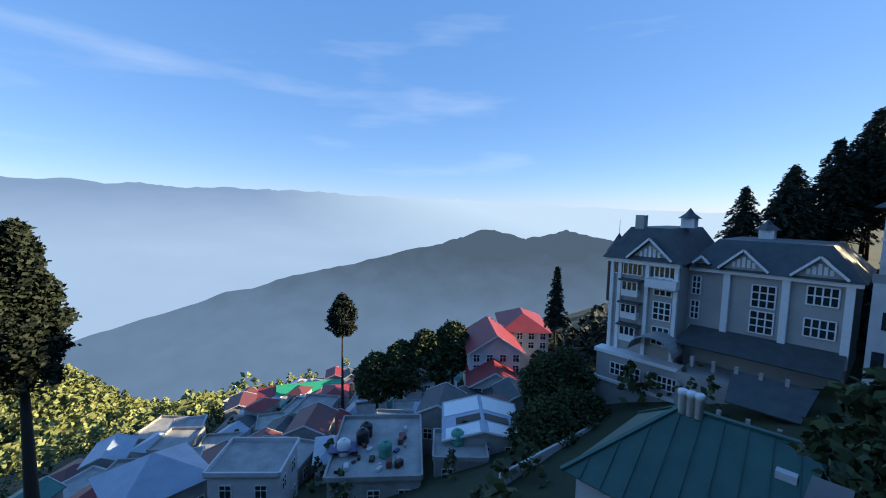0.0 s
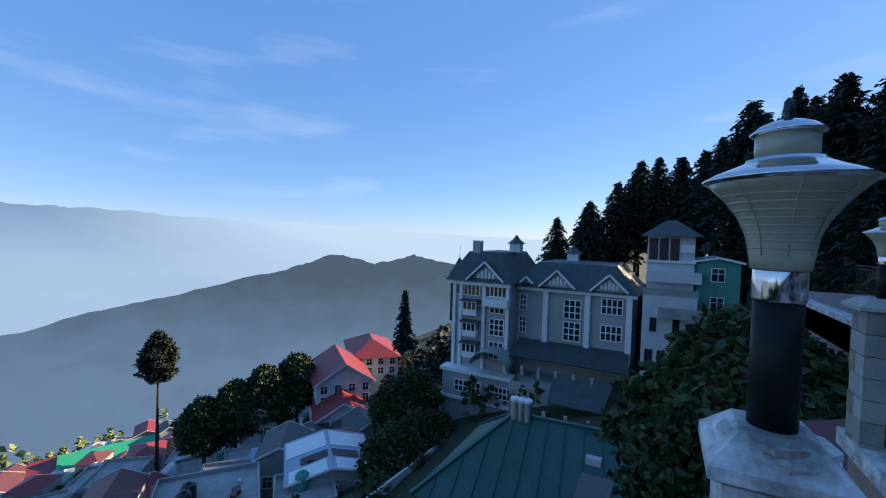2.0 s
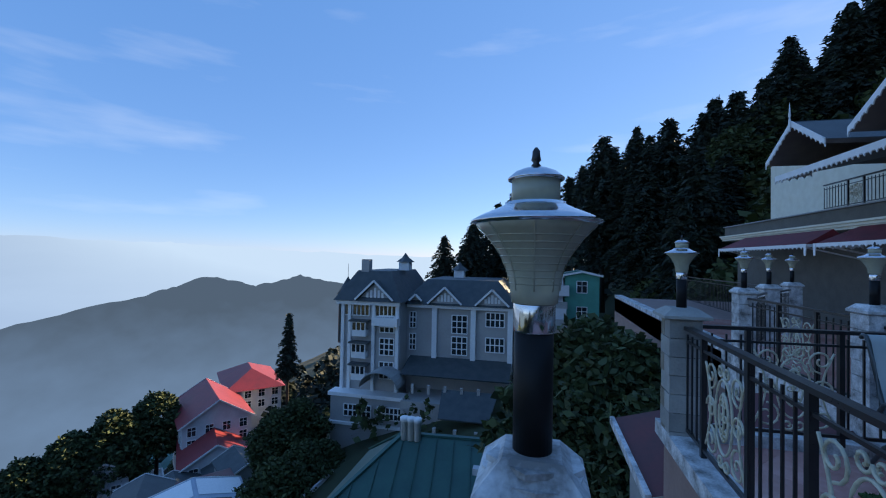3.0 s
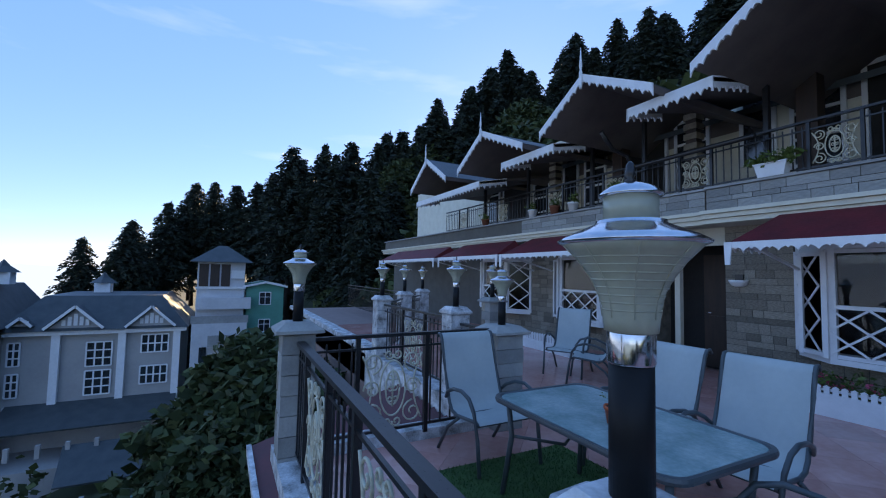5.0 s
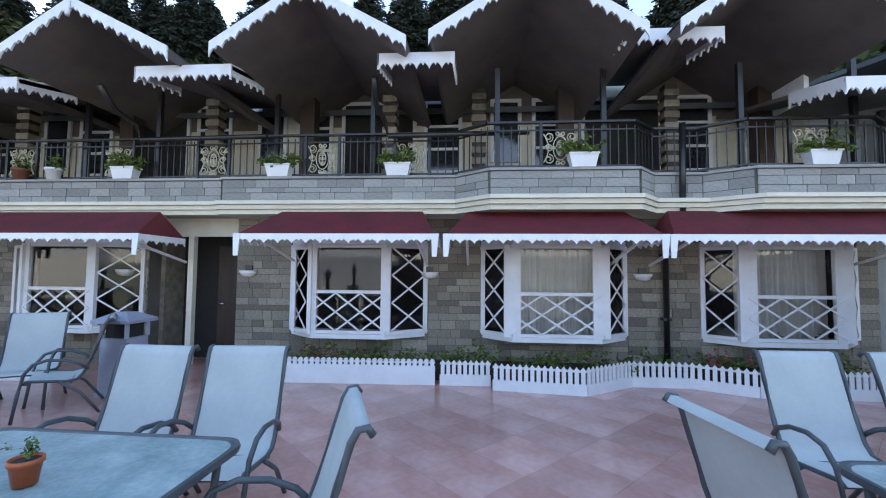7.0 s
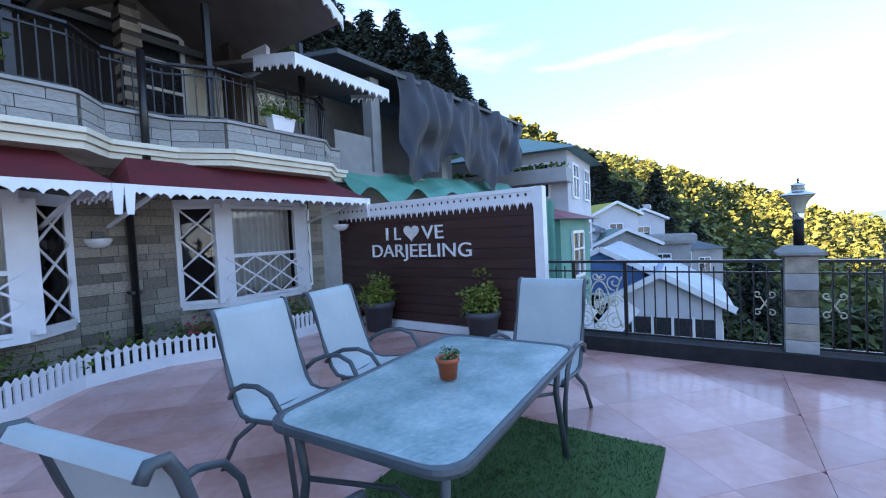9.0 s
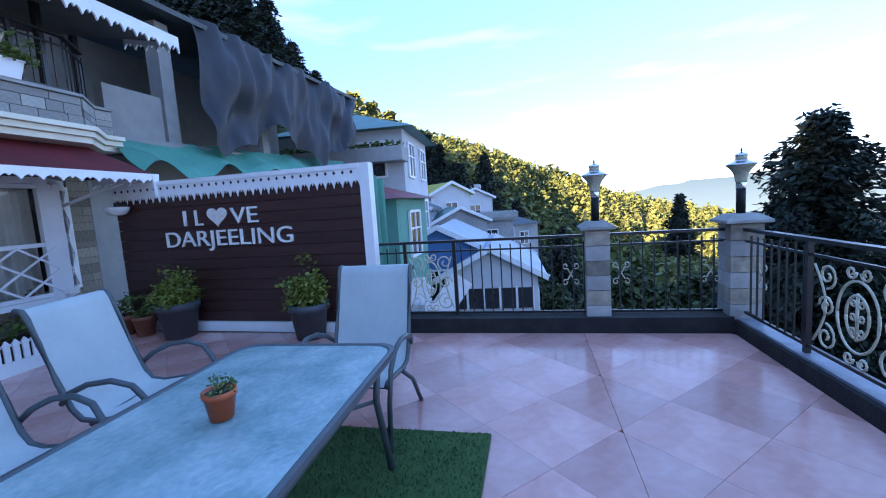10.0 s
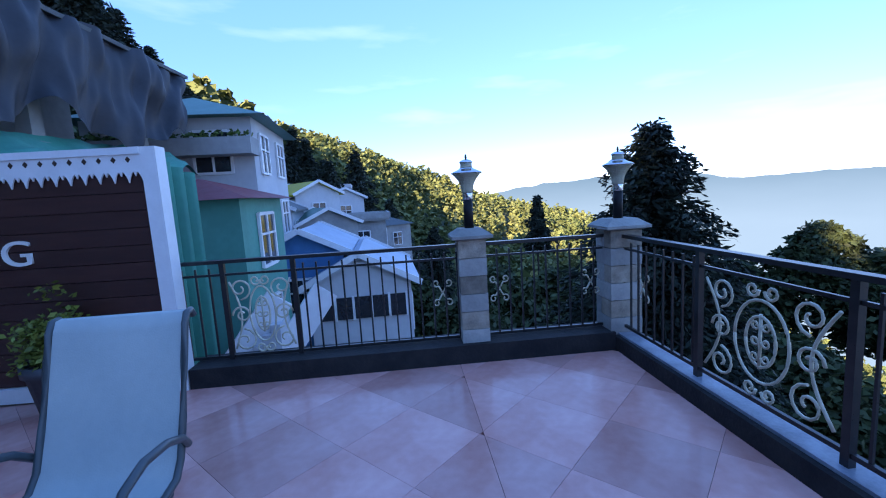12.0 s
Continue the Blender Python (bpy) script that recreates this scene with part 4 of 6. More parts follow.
CHAIR = []
chair(-2.78, 2.85, 0, "pale grey sling chair at the table's end by the railing")
chair(-1.95, 3.8, -92, "pale grey sling chair drawn up to the table")
chair(-1.22, 3.86, -85, "pale grey sling chair drawn up to the table")
chair(-0.48, 2.86, 200, "pale grey sling chair at the table's end")
chair(1.86, 3.1, 10, "pale grey sling chair at the second table's end")
chair(2.86, 4.14, -88, "pale grey sling chair drawn up to the second table")
chair(3.7, 4.2, -80, "pale grey sling chair drawn up to the second table")
chair(4.18, 2.95, 180, "pale grey sling chair at the second table's end")
chair(-4.95, 5.9, -60, "pale grey sling chair near the far bay window")
chair(-4.3, 5.75, -140, "pale grey sling chair near the far bay window")


def table(x, y, turn, L, W, label):
    t = thing("garden_table", label, "table", (x, y, 0), turn, "glass topped tables")

    def loop(l, w, r, z, bm):
        out = []
        for sx, sy, a0 in ((1, 1, 0), (-1, 1, 90), (-1, -1, 180), (1, -1, 270)):
            for k in range(7):
                a = radians(a0 + 15 * k)
                out.append(bm.verts.new((sx * (l / 2 - r) + r * math.cos(a), sy * (w / 2 - r) + r * math.sin(a), z)))
        return out
    bm = B()
    a, b = loop(L - 0.05, W - 0.05, 0.11, 0.728, bm), loop(L - 0.05, W - 0.05, 0.11, 0.722, bm)
    bm.faces.new(a); bm.faces.new(b[::-1])
    part("tabletop", bm, M_TTOP, t, "frosted blue-green glass top")
    bm = B()
    rows = [loop(L + d, W + d, 0.12, z, bm) for d, z in ((-0.06, 0.70), (0, 0.70), (0.008, 0.717), (0, 0.734), (-0.04, 0.735), (-0.06, 0.729))]
    for u, v in zip(rows, rows[1:] + rows[:1]):
        n = len(u)
        for k in range(n):
            bm.faces.new((u[k], u[(k + 1) % n], v[(k + 1) % n], v[k]))
    part("rim", bm, M_FRAME, t, "dark slate metal rim")
    for sx in (-1, 1):
        for sy in (-1, 1):
            bm = B(); tube(bm, [(sx * (L / 2 - 0.1), sy * (W / 2 - 0.1), 0.705), (sx * (L / 2 - 0.12), sy * (W / 2 - 0.12), 0.45), (sx * (L / 2 - 0.06), sy * (W / 2 - 0.08), 0.0)], 0.02, 8)
            part("leg", bm, M_FRAME, t)
        bm = B(); tube(bm, [(sx * (L / 2 - 0.12), -W / 2 + 0.12, 0.45), (sx * (L / 2 - 0.3), 0, 0.4), (sx * (L / 2 - 0.12), W / 2 - 0.12, 0.45)], 0.012, 8)
        part("stretcher", bm, M_FRAME, t)


table(-1.5, 2.94, -1, 1.48, 0.92, "rectangular garden table with a frosted glass top")
table(2.94, 2.95, 2, 1.6, 0.95, "rectangular garden table with a frosted glass top beside the open floor")
for x0, y0, x1, y1 in ((-2.7, 2.2, -0.4, 3.6), (1.75, 2.06, 4.1, 3.5)):
    r = thing("turf_mat", "green artificial turf mat under the table", "mat", group="turf mats")
    bm = B(); box(bm, x0, y0, 0.004, x1, y1, 0.022)
    part("backing", bm, M_TURF, r)
    q = random.Random(3)
    vs, fs = [], []
    for _ in range(9000):
        px, py = q.uniform(x0, x1), q.uniform(y0, y1)
        a, s = q.uniform(0, 6.3), 0.012
        k = len(vs)
        vs += [(px - s * math.cos(a) * 0.4, py - s * math.sin(a) * 0.4, 0.02), (px + s * math.cos(a) * 0.4, py + s * math.sin(a) * 0.4, 0.02), (px + q.gauss(0, 0.006), py + q.gauss(0, 0.006), 0.04)]
        fs.append((k, k + 1, k + 2))
    o = part("turf", cloud_mesh("turf", vs, fs, M_TURF), None, r)
    tagged(o, kind="stuff")


def plant_pot(x, y, z, r, h, material, label, leaf_mat, spread, count, tuft=1.0, category="potted plant"):
    p = thing("potted_plant", label, category, (x, y, z))
    bm = B(); lathe(bm, [(r * 0.72, 0), (r * 0.95, h * 0.8), (r * 1.05, h * 0.8), (r * 1.05, h), (r * 0.92, h), (r * 0.9, h * 0.85)], 20)
    part("pot", bm, material, p)
    bm = B(); lathe(bm, [(r * 0.9, h * 0.85), (r * 0.88, h * 0.9)], 16)
    part("soil", bm, M_SOIL, p)
    q = random.Random(int(x * 91 + y * 17))
    cs = [(q.gauss(0, 0.45) * r * tuft, q.gauss(0, 0.45) * r * tuft, h + abs(q.gauss(0.4, 0.35)) * spread) for _ in range(count)]
    v, f = leaves(cs, spread * (0.14 if r < 0.2 else 0.075), 14 if r < 0.2 else 30, spread * 0.16, q)
    part("foliage", cloud_mesh("foliage", v, f, leaf_mat), None, p)
    for c in cs[::4]:
        bm = B(); tube(bm, [(0, 0, h * 0.9), (c[0] * 0.5, c[1] * 0.5, (h + c[2]) / 2), c], 0.004, 4)
        part("stem", bm, M_BARK, p)
    return p


plant_pot(-1.41, 2.84, 0.735, 0.058, 0.105, M_ORANGE, "small orange plastic pot with a withered plant on the table", M_LEAF, 0.06, 10)
plant_pot(2.9, 2.94, 0.735, 0.06, 0.11, M_ORANGE, "small orange plastic pot with a withered plant on the second table", M_LEAF, 0.06, 10)
plant_pot(6.05, 6.25, 0, 0.25, 0.46, M_GREYPOT, "round grey planter with a clipped golden green shrub", M_SHRUB, 0.3, 130, 0.95)
plant_pot(6.05, 4.4, 0, 0.23, 0.42, M_GREYPOT, "round grey planter with a loose golden green shrub", M_SHRUB, 0.34, 70, 0.9)
plant_pot(6.1, 6.85, 0, 0.14, 0.27, M_TERRA, "terracotta pot with a small plant beside the sign", M_LEAF, 0.2, 12)
plant_pot(6.12, 7.2, 0, 0.14, 0.27, M_TERRA, "terracotta pot with a small plant beside the sign", M_LEAF, 0.2, 12)
for x, m in ((-10.2, M_TERRA), (-8.0, M_WHITE), (-7.2, M_TERRA), (-6.6, M_WHITE)):
    plant_pot(x, edge_y(x) + 0.02, 3.1, 0.12, 0.2, m, "small balcony pot with a plant", M_LEAF, 0.18, 12)


def trough(x, y, z, label):
    p = thing("flower_trough", label, "planter", (x, y, z), group="white balcony planters")
    bm = B()
    v = box(bm, -0.2, -0.09, 0, 0.2, 0.09, 0.18)
    for i in range(4):
        v[i].co.x *= 0.8; v[i].co.y *= 0.8
    part("box", bm, M_WHITE, p)
    bm = B(); box(bm, -0.21, -0.1, 0.181, 0.21, 0.1, 0.2)
    part("lip", bm, M_WHITE, p)
    q = random.Random(int(x * 10))
    cs = [(q.uniform(-0.28, 0.28), q.gauss(0, 0.07), 0.2 + abs(q.gauss(0.06, 0.06))) for _ in range(34)]
    vv, f = leaves(cs, 0.035, 12, 0.035, q)
    part("foliage", cloud_mesh("foliage", vv, f, M_LEAF), None, p)


for x in (-5.3, -2.65, -0.75, 1.95, 5.1):
    trough(x, edge_y(x) + 0.0, 3.1, "white balcony trough with a bushy green plant")

bin_ = thing("litter_bin", "grey painted litter bin with a hooded top", "bin", (-4.15, 6.45, 0))
bm = B(); lathe(bm, [(0.3, 0), (0.26, 0.1), (0.25, 0.72), (0.26, 0.74)], 4, smooth=False)
part("body", bm, mat("bin_grey", (0.33, 0.36, 0.42), rough=0.6), bin_)
# solid near-black block standing in for the shade under the hood
bm = B(); lathe(bm, [(0.2, 0.74), (0.2, 0.93)], 4, smooth=False)
part("opening", bm, M_DARK, bin_)
bm = B(); lathe(bm, [(0.36, 0.93), (0.36, 0.97), (0.12, 1.06)], 4, smooth=False)
part("hood", bm, mat("bin_hood", (0.3, 0.33, 0.39), rough=0.6), bin_)
for a in range(4):
    bm = B(); beam(bm, (0.24 * math.cos(a * math.pi / 2), 0.24 * math.sin(a * math.pi / 2), 0.74), (0.24 * math.cos(a * math.pi / 2), 0.24 * math.sin(a * math.pi / 2), 0.93), 0.05, 0.05, (0, 1, 0))
    part("post", bm, mat("bin_post", (0.33, 0.36, 0.42), rough=0.6), bin_)
bin_.rotation_euler = (0, 0, radians(45))

for x, y in ((-3.38, 8.05), (-0.29, 8.05), (3.1, 8.05), (-5.6, 8.05)):
    l = thing("wall_lamp", "white half-bowl wall lamp", "lamp", (x, y, 1.62), group="half-bowl wall lamps")
    bm = B()
    lathe(bm, [(0.05, -0.11), (0.1, -0.09), (0.135, -0.04), (0.145, 0.0), (0.13, 0.0)], 20)
    part("bowl", bm, M_WHITE, l)
    bm = B(); box(bm, -0.06, 0.0, -0.05, 0.06, 0.05, 0.09)
    part("mount", bm, M_BLACK, l)


# ---- picket fence and flower bed ----
def fence(pts, low, high, label):
    f = thing("picket_fence", label, "fence", group="white picket fences")
    for a, b in zip(pts, pts[1:]):
        a, b = Vector((*a, 0)), Vector((*b, 0))
        d = b - a
        bm = B(); beam(bm, a + Vector((0, 0, low / 2)), b + Vector((0, 0, low / 2)), 0.05, low)
        part("base_board", bm, M_WHITE, f)
        bm = B(); beam(bm, a + Vector((0, 0.02, high * 0.82)), b + Vector((0, 0.02, high * 0.82)), 0.015, 0.03)
        part("rail", bm, M_WHITE, f)
        n = max(1, round(d.length / 0.085))
        an = math.atan2(d.y, d.x)
        for k in range(n):
            p = a + d * (k + 0.5) / n
            o = part("picket", PICKET[low < 0.2], None, f)
            o.matrix_basis = Matrix.Translation((p.x, p.y, low - 0.01)) @ Matrix.Rotation(an, 4, "Z") @ Matrix.Diagonal((1, 1, high - low, 1))
    return f


PICKET = []
for _ in range(2):
    bm = B()
    slab(bm, [(-0.027, -0.012, 0), (0.027, -0.012, 0), (0.027, -0.012, 0.72), (0.036, -0.012, 0.8), (0, -0.012, 1), (-0.036, -0.012, 0.8), (-0.027, -0.012, 0.72)], 0.02)
    PICKET.append(mesh_of("picket", bm, M_WHITE))
fence([(-2.55, 7.22), (-0.12, 7.3)], 0.27, 0.38, "low white picket fence with a tall base board")
fence([(-0.05, 7.3), (0.68, 7.32)], 0.15, 0.37, "white picket fence along the flower bed")
fence([(0.7, 7.12), (1.93, 6.96), (2.7, 7.5), (3.5, 7.5), (4.2, 7.1), (5.9, 7.12)], 0.14, 0.38, "white picket fence stepping round the bays")
fence([(-8.9, 6.9), (-5.6, 6.9)], 0.2, 0.38, "white picket fence under the far bay window")
bed = thing("flower_bed", "flower bed with straggling shrubs and pink blooms behind the fence", "flower bed")
bm = B(); box(bm, -2.5, 7.56, -0.02, 5.95, 8.08, 0.2)
part("soil", bm, M_SOIL, bed)
q = random.Random(5)
cs = [(x, q.uniform(7.55, 7.95), 0.22 + abs(q.gauss(0.06, 0.09))) for x in [q.uniform(-2.3, 5.9) for _ in range(170)]]
v, f = leaves(cs, 0.035, 14, 0.06, q)
tagged(part("foliage", cloud_mesh("foliage", v, f, M_LEAF), None, bed), kind="stuff")
cs = [(q.choice((-2.1, -1.95, -1.7, 3.85, 3.95, 4.4, 4.5)) + q.gauss(0, 0.05), q.uniform(7.4, 7.55), 0.42 + q.gauss(0, 0.06)) for _ in range(40)]
v, f = leaves(cs, 0.022, 5, 0.02, q)
tagged(part("blooms", cloud_mesh("blooms", v, f, M_FLOWER), None, bed), kind="stuff")
for x in (-1.3, 5.45, 4.9):
    plant_pot(x, 7.74, 0.645, 0.045, 0.085, M_TERRA, "tiny terracotta pot on the window sill", M_LEAF, 0.05, 6)

# ---- the boarded sign ----
S0, S1 = Vector((6.22, 3.58, 0)), Vector((6.36, 7.35, 0))
along = (S0 - S1).normalized()
turn_s = math.degrees(math.atan2(along.y, along.x))
SL = (S1 - S0).length
sign = thing("sign_wall", "dark brown boarded wall sign with white fretwork edging", "sign", (S1.x, S1.y, 0), turn_s)
for j in range(12):
    bm = B(); z = 0.13 + j * 0.14
    box(bm, 0, 0.0 + 0.003 * (j % 2), z + 0.003, SL - 0.1, 0.05, z + 0.137)
    part("board", bm, M_SIGN, sign)
bm = B(); box(bm, 0, 0.05, 0, SL, 0.09, 2.0)
part("backing", bm, M_DARKWOOD, sign)
bm = B(); box(bm, 0, -0.03, 0, SL - 0.1, 0.05, 0.125)
part("base_board", bm, M_WHITE, sign)
bm = B(); box(bm, SL - 0.1, -0.03, 0, SL + 0.02, 0.1, 2.02)
part("post", bm, M_WHITE, sign)
bm = B(); box(bm, -0.05, -0.04, 1.965, SL - 0.1, 0.1, 2.02)
part("top_rail", bm, M_WHITE, sign)
bm = B()
fret(bm, (0, -0.025, 1.965), (SL - 0.1, -0.025, 1.965), 0.22, 0.11, 0.015, 0.42)
part("fretwork", bm, M_WHITE, sign, "white cut fretwork")
for k in range(int(SL / 0.11)):
    bm = B()
    u = 0.055 + k * 0.11
    if u < SL - 0.12:
        slab(bm, [(u - 0.02, -0.028, 1.925), (u, -0.028, 1.9), (u + 0.02, -0.028, 1.925), (u, -0.028, 1.95)], 0.002)
        part("fret_hole", bm, M_DARKWOOD, sign)


def lettering(text, u0, u1, z, h, parent):
    cu = bpy.data.curves.new("text", "FONT")
    cu.body, cu.size, cu.extrude = text, 1.0, 0.01
    tmp = bpy.data.objects.new("text", cu)
    scene.collection.objects.link(tmp)
    bpy.context.view_layer.update()
    me = bpy.data.meshes.new_from_object(tmp.evaluated_get(bpy.context.evaluated_depsgraph_get()))
    bpy.data.objects.remove(tmp)
    xs = [p.co.x for p in me.vertices]; ys = [p.co.y for p in me.vertices]
    sx, sy = (u1 - u0) / (max(xs) - min(xs)), h / max(max(ys), 0.1)
    x0 = min(xs)
    for p in me.vertices:
        p.co = Vector((u0 + (p.co.x - x0) * sx, -0.012 - p.co.z, z + p.co.y * sy))
    me.materials.clear()
    me.materials.append(M_LETTER)
    o = new("letters", me)
    o.parent = parent
    return o


D0 = 7.35 - 6.55
lettering("DARJEELING", D0, D0 + 1.92, 1.14, 0.2, sign)
lettering("I", D0 + 0.32, D0 + 0.36, 1.41, 0.2, sign)
lettering("L", D0 + 0.5, D0 + 0.62, 1.41, 0.2, sign)
lettering("VE", D0 + 1.05, D0 + 1.45, 1.41, 0.2, sign)
bm = B()
heart = []
for k in range(40):
    t = 2 * math.pi * k / 40
    heart.append((D0 + 0.84 + 0.0095 * 16 * math.sin(t) ** 3, -0.012, 1.52 + 0.0085 * (13 * math.cos(t) - 5 * math.cos(2 * t) - 2 * math.cos(3 * t) - math.cos(4 * t))))
slab(bm, heart, -0.012)
part("heart", bm, mat("heart_white", (0.6, 0.55, 0.5), (0.8, 0.76, 0.7), 30, 0.5), sign, "pale mottled heart")
l = thing("wall_lamp", "white half-bowl lamp on the sign's end", "lamp", (6.2, 7.15, 1.72), group="half-bowl wall lamps")
bm = B(); lathe(bm, [(0.05, -0.11), (0.1, -0.09), (0.135, -0.04), (0.145, 0.0), (0.13, 0.0)], 20)
part("bowl", bm, M_WHITE, l)
bm = B(); box(bm, 0.0, -0.05, -0.05, 0.11, 0.05, 0.06)
part("mount", bm, M_BLACK, l)

# ---- neighbours beyond the sign ----
site = thing("unfinished_building", "raw concrete building with an open upper floor", "building")
bm = B(); box(bm, 6.7, 8.2, -9, 14, 14, 2.6)
part("wall", bm, M_CONC, site)
bm = B(); box(bm, 6.7, 7.6, 2.62, 14.3, 14, 2.8)
part("floor_slab", bm, M_CONC, site)
bm = B(); box(bm, 6.65, 9.6, 2.81, 14, 9.8, 4.9)
part("back_wall", bm, M_CONC, site)
bm = B(); box(bm, 6.75, 7.75, 2.81, 7.75, 7.9, 3.55)
part("parapet", bm, M_CONC, site)
for x in (7.9, 10.5, 13.5):
    bm = B(); box(bm, x - 0.13, 7.7, 2.81, x + 0.13, 7.95, 4.8)
    part("column", bm, M_CONC, site)
bm = B(); slab(bm, [(6.5, 7.3, 4.85), (15.2, 7.3, 5.15), (15.2, 12, 5.9), (6.5, 12, 5.6)], 0.08)
part("roof", bm, M_SLATEROOF, site)
tarp = thing("tarpaulin", "dark grey tarpaulin hanging in heavy folds", "tarpaulin")
bm = B()
grid = []
for j in range(25):
    w = j / 24
    row = []
    for k in range(141):
        u = k / 140
        x = 8.15 + 6.9 * u - 0.9 * w * u
        sag = 0.35 * abs(math.sin(u * 7.5)) * w
        z = 4.98 + 0.15 * u - w * (2.0 + 0.3 * math.sin(u * 11 + 0.7) + 0.16 * math.sin(u * 31)) + 0.1 * noise.noise((u * 9, w * 3, 5))
        y = 7.35 - 0.3 * w * 0.3 + 0.13 * math.sin(u * 23 + 2.6 * w + 4 * noise.noise((u * 5, w * 1.5, 0))) * (0.3 + w) + 0.035 * math.sin(u * 70 - 5 * w) * (1 - 0.5 * w) + 0.16 * noise.noise((u * 9, w * 2.0, 1)) + 0.07 * noise.noise((u * 30, w * 3, 2)) - 0.1 * math.sin(w * 3)
        row.append(bm.verts.new((x, y, z)))
    grid.append(row)
for a, b in zip(grid, grid[1:]):
    for k in range(140):
        bm.faces.new((a[k], a[k + 1], b[k + 1], b[k])).smooth = True
part("sheet", bm, M_TARP, tarp)
net = thing("shade_net", "green shade net slung above the sign", "net")
bm = B()
grid = [[bm.verts.new((6.5 + 8 * k / 80, 6.95 + 0.75 * j / 6, 2.2 + 0.55 * j / 6 + 0.12 * math.sin(k * 0.45) * (1 - j / 6) + 0.1 * noise.noise((k * 0.2, j * 0.5, 0)) + 0.004 * k)) for k in range(81)] for j in range(7)]
for a, b in zip(grid, grid[1:]):
    for k in range(80):
        bm.faces.new((a[k], a[k + 1], b[k + 1], b[k])).smooth = True
part("sheet", bm, M_GREENCLOTH, net)
net2 = thing("shade_net", "green shade net hanging in folds beside the sign", "net")
bm = B()
grid = [[bm.verts.new((6.75 + 0.45 * k / 30, 4.0 - 0.25 * k / 30 + 0.06 * math.sin(k * 0.9), 2.05 - 3.6 * j / 10 - 0.2 * (k / 30) * (j < 3))) for k in range(31)] for j in range(11)]
for a, b in zip(grid, grid[1:]):
    for k in range(30):
        bm.faces.new((a[k], a[k + 1], b[k + 1], b[k])).smooth = True
part("sheet", bm, M_GREENCLOTH, net2)


def house(name, label, at, turn, size, wall, roof, kind="gable", rise=1.5, over=0.4, storeys=1, win=None, skip=(), category="house", group="", depth_down=6.0):
    """A house on its site: walls down into the slope, a roof, and framed windows on the long and short sides."""
    L, W, H = size
    h = thing(name, label, category, at, turn, group)
    bm = B(); box(bm, -L / 2, -W / 2, -depth_down, L / 2, W / 2, H)
    part("wall", bm, wall, h)
    a, b = L / 2 + over, W / 2 + over
    bm = B()
    if kind == "flat":
        box(bm, -a, -b, H, a, b, H + 0.18)
        for q_ in ((-a, -b - 0.1, a, -b + 0.1), (-a, b - 0.1, a, b + 0.1), (-a - 0.1, -b + 0.1, -a + 0.1, b - 0.1), (a - 0.1, -b + 0.1, a + 0.1, b - 0.1)):
            pb = B(); box(pb, q_[0], q_[1], H + 0.181, q_[2], q_[3], H + 0.6)
            part("parapet", pb, wall, h)
    elif kind == "hip":
        r = max(a - b, 0.1)
        e = [bm.verts.new(p) for p in ((-a, -b, H), (a, -b, H), (a, b, H), (-a, b, H), (-r, 0, H + rise), (r, 0, H + rise))]
        for f in ((0, 1, 5, 4), (1, 2, 5), (2, 3, 4, 5), (3, 0, 4), (3, 2, 1, 0)):
            bm.faces.new([e[i] for i in f])
    else:
        ends = [[bm.verts.new((x, y, z)) for y, z in ((-b, H - 0.1), (0, H + rise), (b, H - 0.1), (b, H - 0.24), (0, H + rise - 0.15), (-b, H - 0.24))] for x in (-a, a)]
        for k in range(6):
            bm.faces.new((ends[0][k], ends[0][(k + 1) % 6], ends[1][(k + 1) % 6], ends[1][k]))
        for x in ends:
            bm.faces.new((x[0], x[1], x[4], x[5])); bm.faces.new((x[1], x[2], x[3], x[4]))
        for x in (-L / 2 + 0.01, L / 2 - 0.11):
            gb = B(); slab(gb, [(x, -W / 2, H), (x, W / 2, H), (x, 0, H + rise * 0.9)], -0.1)
            part("gable", gb, wall, h)
    part("roof", bm, roof, h)
    if kind == "gable":
        for x in (-a, a):
            bm = B()
            for s in (-1, 1):
                beam(bm, (x, s * b, H - 0.12), (x, 0, H + rise - 0.02), 0.06, 0.2)
            part("bargeboard", bm, M_WHITE, h)
    step = H / storeys
    for s in range(storeys):
        zc = s * step + step * 0.52
        for side, length in (("x", L), ("y", W)):
            for sg in (-1, 1):
                if (side, sg) in skip:
                    continue
                n = max(1, int(length / 2.2))
                for k in range(n):
                    u = -length / 2 + length * (k + 0.5) / n
                    wnd = part("window", WIN[(side, sg)][0], None, h)
                    wnd.location = (u, sg * (W / 2 + 0.01), zc) if side == "x" else (sg * (L / 2 + 0.01), u, zc)
                    o = part("frame", WIN[(side, sg)][1], None, wnd)
    return h


WIN = {}
for side in "xy":
    for sg in (-1, 1):
        def q_box(bm, u0, z0, u1, z1, d):
            if side == "x":
                box(bm, u0, min(0, sg * d), z0, u1, max(0, sg * d), z1)
            else:
                box(bm, min(0, sg * d), u0, z0, max(0, sg * d), u1, z1)
        bm = B(); q_box(bm, -0.5, -0.6, 0.5, 0.6, 0.03)
        pane = mesh_of("pane", bm, M_GLASS)
        bm = B()
        for a in ((-0.58, -0.66, -0.5, 0.66), (0.5, -0.66, 0.58, 0.66), (-0.5, 0.6, 0.5, 0.68), (-0.5, -0.68, 0.5, -0.6), (-0.03, -0.6, 0.03, 0.6), (-0.5, 0.12, -0.03, 0.17), (0.03, 0.12, 0.5, 0.17)):
            q_box(bm, *a, 0.07)
        WIN[(side, sg)] = (pane, mesh_of("frame", bm, M_WHITE))

